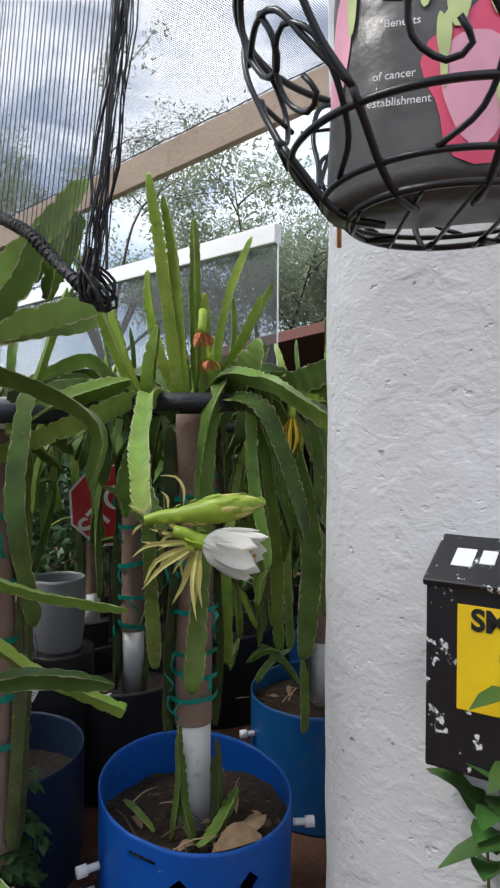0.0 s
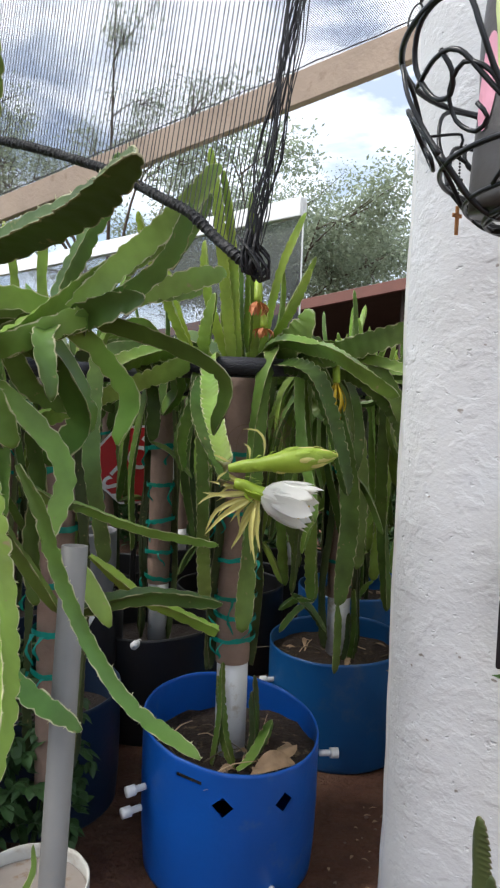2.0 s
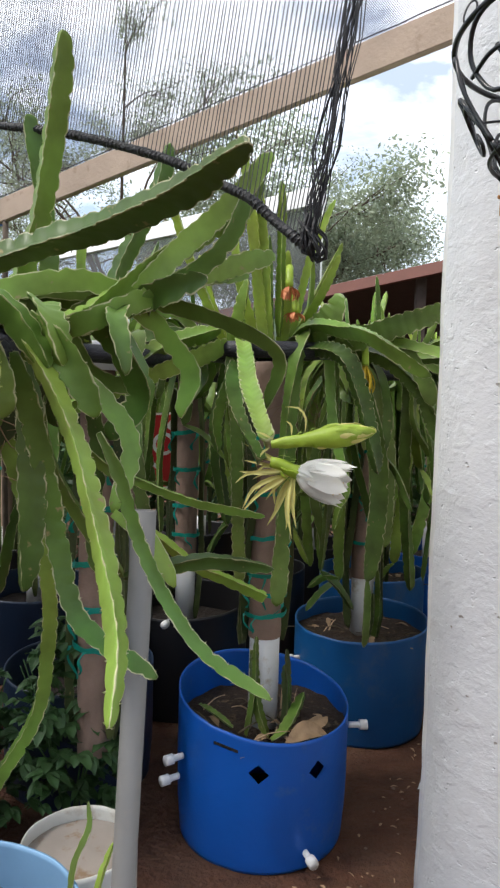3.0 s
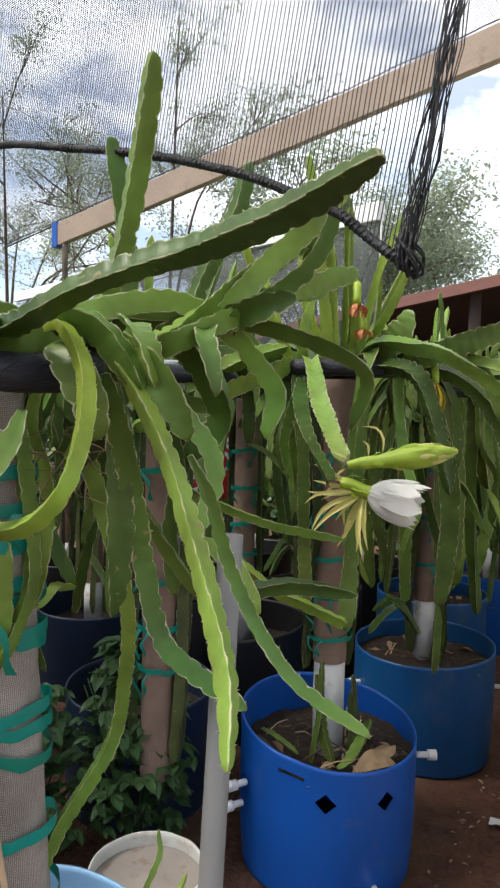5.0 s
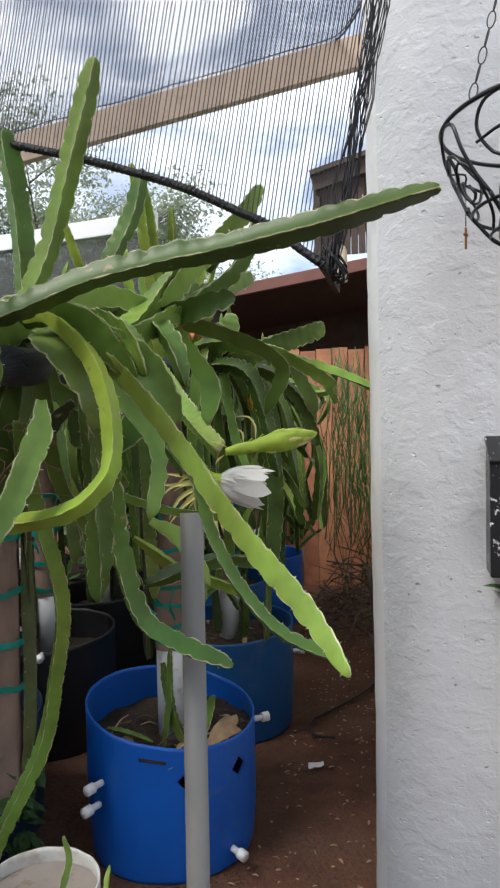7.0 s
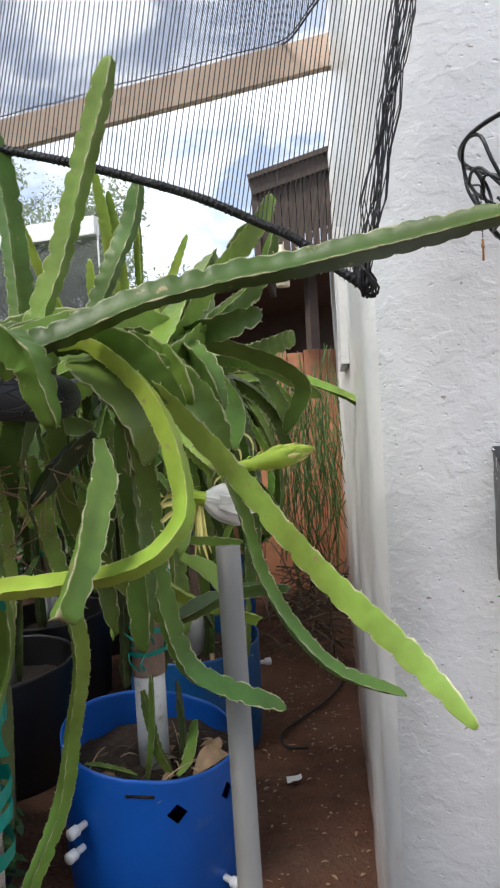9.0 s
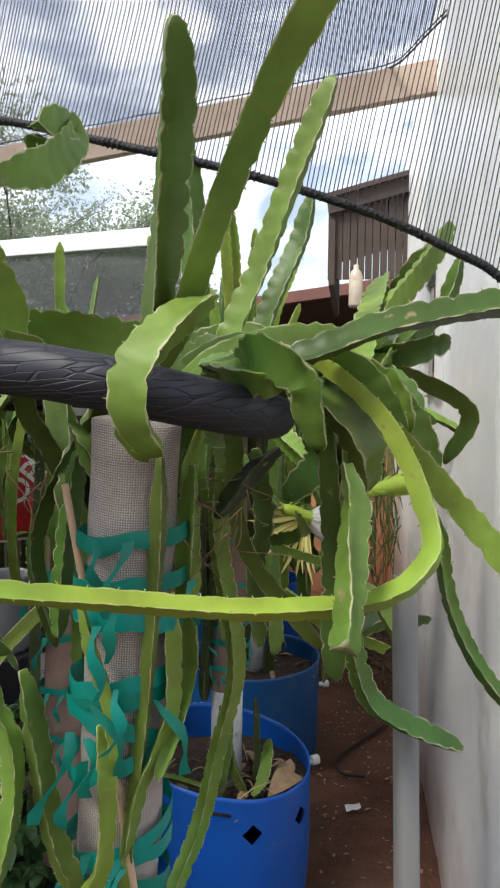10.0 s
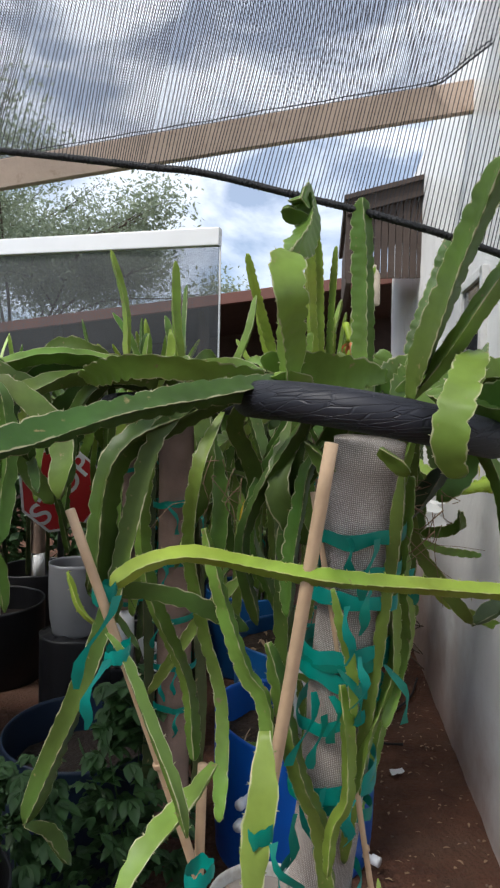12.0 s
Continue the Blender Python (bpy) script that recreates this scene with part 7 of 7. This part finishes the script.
# ---- ground litter ----
rnd_g = random.Random(77)
e = thing("paper_scrap", (0.419, 2.318, 0.004), "crumpled white paper scrap lying on the soil", "litter")
bm = bmesh.new()
g = [[bm.verts.new((0.419 + 0.013 * (i - 2.5) + 0.004 * (j - 2), 2.318 + 0.010 * (j - 2), 0.022 + 0.008 * noise.noise((i * 0.9, j * 0.9, 4)))) for i in range(6)] for j in range(5)]
for j in range(4):
    for i in range(5):
        bm.faces.new((g[j][i], g[j][i + 1], g[j + 1][i + 1], g[j + 1][i]))
part("sheet", bm, M_TAG, e)

bm = bmesh.new()
for k in range(420):
    a, b = rnd_g.uniform(-1.6, 3.2), rnd_g.uniform(0.28, 0.72)
    p = P(a, b, 0)
    zz = 0.018 * noise.noise((p.x * 2.3, p.y * 2.3, 0)) + 0.008 * noise.noise((p.x * 9, p.y * 9, 3)) + 0.004
    c = Vector((p.x, p.y, zz))
    aa = rnd_g.uniform(0, 6.28)
    add_leaf(bm, c, (math.cos(aa), math.sin(aa), rnd_g.uniform(0, 0.3)), (0, 0, 1), rnd_g.uniform(0.008, 0.03), rnd_g.uniform(0.004, 0.012))
ob = mesh_object("leaf_litter", bm, M_DRY)
tagged(ob, "scattered dry leaf bits on the soil", "litter", kind="stuff")

bm = bmesh.new()
for k in range(130):
    a, b = rnd_g.uniform(-1.6, 3.2), rnd_g.uniform(0.25, 0.74)
    p = P(a, b, 0)
    r = rnd_g.uniform(0.002, 0.008)
    zz = 0.018 * noise.noise((p.x * 2.3, p.y * 2.3, 0)) + 0.008 * noise.noise((p.x * 9, p.y * 9, 3))
    bmesh.ops.create_icosphere(bm, subdivisions=1, radius=r, matrix=Matrix.Translation((p.x, p.y, zz + r * 0.3)) @ Matrix.Diagonal((1, 0.8, 0.6, 1)))
ob = mesh_object("gravel", bm, material("pale_grit", (0.20, 0.14, 0.10), 0.9, vary=0.3, scale=40))
tagged(ob, "scattered small pale stones on the soil", "gravel", kind="stuff")

e = thing("irrigation_hose", P(0.9, 0.5, 0), "dark irrigation hose lying on the soil", "hose")
bm = bmesh.new()
add_tube(bm, [P(1.55, 0.66, 0.012), P(1.25, 0.58, 0.02), P(1.02, 0.44, 0.012), P(0.86, 0.36, 0.02), P(0.74, 0.38, 0.015), P(0.70, 0.48, 0.03)], 0.006, 8, 0.02)
part("tube", bm, M_ROPE, e)


def brush_pile():
    bm = bmesh.new()
    r = random.Random(31)
    for k in range(150):
        c = P(r.uniform(1.7, 3.2), r.uniform(0.2, 0.68), 0)
        c.z = r.uniform(0.02, 0.30)
        d = Vector((r.uniform(-1, 1), r.uniform(-1, 1), r.uniform(-0.5, 0.6))).normalized() * r.uniform(0.08, 0.28)
        c.z = max(c.z, 0.02 + abs(d.z))
        add_tube(bm, [c - d, c + Vector((0, 0, 0.03)), c + d], r.uniform(0.002, 0.006), 5, 0.08)
    ob = mesh_object("brush_pile", bm, M_BARK)
    tagged(ob, "tangle of dark dry twigs at the passage's end", "twigs", kind="stuff")
    bm = bmesh.new()
    for k in range(240):
        c = P(r.uniform(2.0, 3.2), r.uniform(0.30, 0.70), r.uniform(0.9, 1.9))
        ln = r.uniform(0.3, 0.8)
        pts = [c, c + Vector((r.uniform(-0.08, 0.08), r.uniform(-0.08, 0.08), -ln * 0.5)), c + Vector((r.uniform(-0.1, 0.1), r.uniform(-0.1, 0.1), -ln))]
        pts[2].z = max(pts[2].z, 0.05)
        add_tube(bm, pts, r.uniform(0.0015, 0.004), 4, 0.1)
    ob = mesh_object("hanging_vines", bm, M_LEAF)
    tagged(ob, "thin green vines hanging against the fence", "vines", kind="stuff")


brush_pile()

e = thing("hanging_bottle", (1.257, 3.775, 2.2), "yellowed plastic bottle hanging under the dark eave", "bottle")
bm = bmesh.new()
spin(bm, [(0, 0), (0.04, 0.0), (0.043, 0.01), (0.043, 0.19), (0.03, 0.22), (0.016, 0.235), (0.016, 0.26), (0, 0.26)], Matrix.Translation((1.257, 3.775, 2.24)), 20)
part("body", bm, material("yellowed_plastic", (0.42, 0.36, 0.28), 0.4, vary=0.15, scale=12, dirt=(0.25, 0.18, 0.12), dirt_scale=14), e)
bm = bmesh.new()
add_tube(bm, [(1.257, 3.775, 2.49), (1.257, 3.775, 3.0)], 0.0015, 4, 0.2)
part("string", bm, M_WIRE, e)

# old joints and a dry leaf lying in the drum's soil
e = thing("fallen_joints", (-0.12, 2.0, 0.37), "cut cactus joints and dry leaves lying on the drum soil", "cuttings")
stem(e, [(-0.16, 1.93, 0.375), (-0.12, 1.95, 0.40), (-0.08, 2.0, 0.45), (-0.06, 2.04, 0.48)], 0.05, S_GREEN, seed=91, roll=0.2)
stem(e, [(-0.40, 2.12, 0.39), (-0.33, 2.02, 0.40), (-0.28, 1.95, 0.40)], 0.022, S_GREEN, seed=92, roll=0.2)
stem(e, [(-0.23, 2.02, 0.62), (-0.215, 2.0, 0.52), (-0.20, 1.98, 0.44), (-0.17, 1.95, 0.37)], 0.042, S_DARK, seed=93, roll=0.9)
bm = bmesh.new()
add_blade(bm, [(-0.12, 1.91, 0.375), (-0.05, 1.93, 0.40), (0.01, 1.97, 0.385)], 0.075, cup=0.5, up=(0, -0.3, 1))
add_blade(bm, [(-0.10, 1.95, 0.375), (-0.03, 1.99, 0.41), (0.02, 2.05, 0.40)], 0.06, cup=-0.4, up=(0, 0, 1))
part("dry_leaf", bm, M_DRY, e, "pale brown dry leaf")


def soil_debris(centre, r, z, seed, label):
    """Dry leaf bits, cut twigs and old stem pieces on a planter's soil."""
    q = random.Random(seed)
    e = thing("soil_debris", (centre[0], centre[1], z), label, "debris", "planter debris")
    for k in range(26):
        a, rr = q.uniform(0, 6.28), r * math.sqrt(q.uniform(0.05, 0.85))
        c = Vector((centre[0] + rr * math.cos(a), centre[1] + rr * math.sin(a), z + q.uniform(0.0, 0.012)))
        h = q.uniform(0, 6.28)
        d = Vector((math.cos(h), math.sin(h), q.uniform(-0.05, 0.35)))
        bm = bmesh.new()
        if k % 3:
            L = q.uniform(0.05, 0.16)
            add_tube(bm, [c, c + d * L * 0.5 + Vector((0, 0, 0.012)), c + d * L], q.uniform(0.0014, 0.004), 5, 0.03, taper=0.6)
            part("twig", bm, M_STICK if k % 2 else M_DARKSTEM, e)
        else:
            L = q.uniform(0.04, 0.09)
            add_blade(bm, [c, c + d * L * 0.5 + Vector((0, 0, 0.012)), c + d * L], q.uniform(0.015, 0.035), cup=q.uniform(-0.5, 0.6), up=(0, 0, 1))
            part("dry_leaf", bm, M_DRY, e)
    for k in range(4):
        a = q.uniform(2.6, 6.8)
        c = Vector((centre[0] + 0.085 * math.cos(a), centre[1] + 0.085 * math.sin(a), z - 0.02))
        t = Vector((centre[0] + 0.072 * math.cos(a + 0.3), centre[1] - 0.03 + 0.072 * math.sin(a + 0.3), z + q.uniform(0.15, 0.34)))
        stem(e, [c, c.lerp(t, 0.5) + Vector((0.01, 0, 0)), t], q.uniform(0.022, 0.034), S_OLD if k % 2 else S_DARK, seed=seed + k, roll=q.uniform(0, 6))


soil_debris((-0.19, 2.06), 0.24, 0.362, 201, "dry twigs, leaf bits and old joints on drum soil")
soil_debris((PB.x, PB.y), 0.24, 0.378, 202, "dry twigs, leaf bits and old joints on drum soil")
soil_debris((PC.x, PC.y), 0.24, 0.368, 203, "dry twigs, leaf bits and old joints on drum soil")

def roots(at, n, seed, spread, label):
    e = thing("aerial_roots", at, label, "roots")
    r = random.Random(seed)
    at = Vector(at)
    for k in range(n):
        p = at + Vector((r.uniform(-spread, spread), r.uniform(-spread, spread) * 0.6, r.uniform(-0.04, 0.04)))
        pts = [p]
        for j in range(3):
            p = p + Vector((r.uniform(-0.04, 0.04), r.uniform(-0.03, 0.03), r.uniform(-0.05, 0.01)))
            pts.append(p)
        bm = bmesh.new()
        add_tube(bm, pts, r.uniform(0.0006, 0.0013), 4, 0.012, taper=0.5)
        part("root", bm, M_ROOT, e)


M_ROOT = material("dry_root", (0.22, 0.14, 0.08), 0.8, vary=0.2, scale=40)
roots((-0.64, 0.93, 1.36), 16, 5, 0.05, "tangle of dry brown aerial roots below the tyre")
roots((-0.86, 1.20, 1.40), 10, 6, 0.05, "tangle of dry brown aerial roots below the tyre")
roots((-0.10, 1.95, 1.42), 10, 7, 0.06, "dry brown aerial roots hanging below the tyre")


# ---- trees and far scrub ----
def tree(at, height, spread, seed, leaves, leaf, label, clump=0.085):
    e = thing("mesquite_tree", at, label, "tree", "background trees")
    r = random.Random(seed)
    at = Vector(at)
    ends = []
    bm = bmesh.new()
    add_tube(bm, [at, at + Vector((0.1, 0.05, height * 0.2)), at + Vector((0.05, 0, height * 0.36))], 0.10, 9, 0.3, taper=0.7)
    part("trunk", bm, M_BARK, e)
    top = at + Vector((0.05, 0, height * 0.34))
    for k in range(9):
        a = 2 * math.pi * k / 9 + r.uniform(-0.3, 0.3)
        o = Vector((math.cos(a), math.sin(a), 0))
        L = spread * r.uniform(0.6, 1)
        p1 = top + o * L * 0.4 + Vector((0, 0, height * r.uniform(0.12, 0.3)))
        p2 = top + o * L + Vector((0, 0, height * r.uniform(0.2, 0.62)))
        bm = bmesh.new()
        add_tube(bm, [top, p1, p2], 0.036, 6, 0.3, taper=0.25)
        ends += [p1.lerp(p2, q) for q in (0.3, 0.6, 1.0)]
        for j in range(4):
            q = p1.lerp(p2, r.uniform(0.1, 0.9))
            tip = q + Vector((r.uniform(-1, 1), r.uniform(-1, 1), r.uniform(-0.1, 0.9))) * spread * 0.35
            add_tube(bm, [q, q.lerp(tip, 0.5) + Vector((0, 0, 0.08)), tip], 0.015, 5, 0.3, taper=0.3)
            ends += [tip, q.lerp(tip, 0.6)]
            for jj in range(3):
                t2 = tip + Vector((r.uniform(-1, 1), r.uniform(-1, 1), r.uniform(-0.4, 0.7))) * spread * 0.22
                add_tube(bm, [q.lerp(tip, 0.7), tip.lerp(t2, 0.4), t2], 0.009, 4, 0.3, taper=0.4)
                ends += [t2, tip.lerp(t2, 0.5)]
        part("limb", bm, M_BARK, e)
    vs, fs = [], []
    for k in range(leaves):
        c = r.choice(ends) + Vector([max(-1.6, min(1.6, r.gauss(0, 0.9))) for _ in range(3)]) * spread * clump
        d = Vector((r.uniform(-1, 1), r.uniform(-1, 1), r.uniform(-1, 0.6))).normalized()
        s = d.cross(Vector((r.uniform(-1, 1), r.uniform(-1, 1), 1))).normalized()
        L = leaf * r.uniform(0.6, 1.4)
        i = len(vs)
        vs += [c, c + d * L * 0.5 + s * L * 0.22, c + d * L, c + d * L * 0.5 - s * L * 0.22]
        fs.append((i, i + 1, i + 2, i + 3))
    me = bpy.data.meshes.new("crown")
    me.from_pydata([tuple(v) for v in vs], [], fs)
    me.materials.append(M_TREELEAF)
    ob = new("crown", me)
    ob.parent = e
    ob.matrix_parent_inverse = e.matrix_world.inverted()


tree((-0.2, 12.0, 0), 5.5, 2.9, 1, 60000, 0.075, "grey-green feathery mesquite tree beyond the awning")
tree((-2.8, 11.0, 0), 7.4, 2.8, 2, 24000, 0.05, "sparse grey-green mesquite tree with bare twigs", 0.045)
tree((-5.8, 11.5, 0), 6.4, 2.6, 3, 22000, 0.05, "grey-green mesquite tree with thin twigs", 0.045)


def scrub():
    r = random.Random(9)
    vs, fs = [], []
    for k in range(26000):
        x = r.uniform(-16, 8)
        y = 13.5 + r.gauss(0, 0.8) + 0.04 * x * x * 0.2
        h = 1.5 + 0.8 * noise.noise((x * 0.5, 0, 0)) + 0.4 * noise.noise((x * 1.9, 4, 0))
        z = max(0.02, r.random() ** 0.7 * h * 1.15)
        c = Vector((x, y, z))
        d = Vector((r.uniform(-1, 1), r.uniform(-1, 1), r.uniform(-0.6, 1))).normalized()
        s = d.cross(Vector((r.uniform(-1, 1), r.uniform(-1, 1), 1))).normalized()
        L = r.uniform(0.10, 0.24)
        i = len(vs)
        vs += [c, c + d * L * 0.5 + s * L * 0.25, c + d * L, c + d * L * 0.5 - s * L * 0.25]
        fs.append((i, i + 1, i + 2, i + 3))
    me = bpy.data.meshes.new("far_scrub")
    me.from_pydata([tuple(v) for v in vs], [], fs)
    me.materials.append(M_FAR)
    ob = new("far_scrub", me)
    tagged(ob, "low green desert scrub in the distance", "bushes", kind="stuff")




def hedge():
    """Dense dark growth added along the yard's back to deepen shade and block light."""
    r = random.Random(19)
    vs, fs = [], []
    for k in range(16000):
        if k % 3:
            a, b = 3.3 + r.gauss(0, 0.15), r.uniform(-5.4, -0.35)
        else:
            a, b = r.uniform(-2.2, 3.3), -3.4 + r.gauss(0, 0.18)
        p = P(a, b)
        h = 1.45 + 0.25 * noise.noise((p.x * 1.3, p.y * 1.3, 0))
        c = Vector((p.x, p.y, 0.02 + (r.random() ** 0.8) * h))
        d = Vector((r.uniform(-1, 1), r.uniform(-1, 1), r.uniform(-0.8, 0.8))).normalized()
        s_ = d.cross(Vector((r.uniform(-1, 1), r.uniform(-1, 1), 1))).normalized()
        L = r.uniform(0.06, 0.16)
        i = len(vs)
        vs += [c, c + d * L * 0.5 + s_ * L * 0.28, c + d * L, c + d * L * 0.5 - s_ * L * 0.28]
        fs.append((i, i + 1, i + 2, i + 3))
    me = bpy.data.meshes.new("hedge")
    me.from_pydata([tuple(v) for v in vs], [], fs)
    me.materials.append(M_DARKLEAF)
    tagged(new("hedge", me), "dense dark green growth added as backdrop behind the plants", "hedge", kind="stuff")


hedge()
scrub()
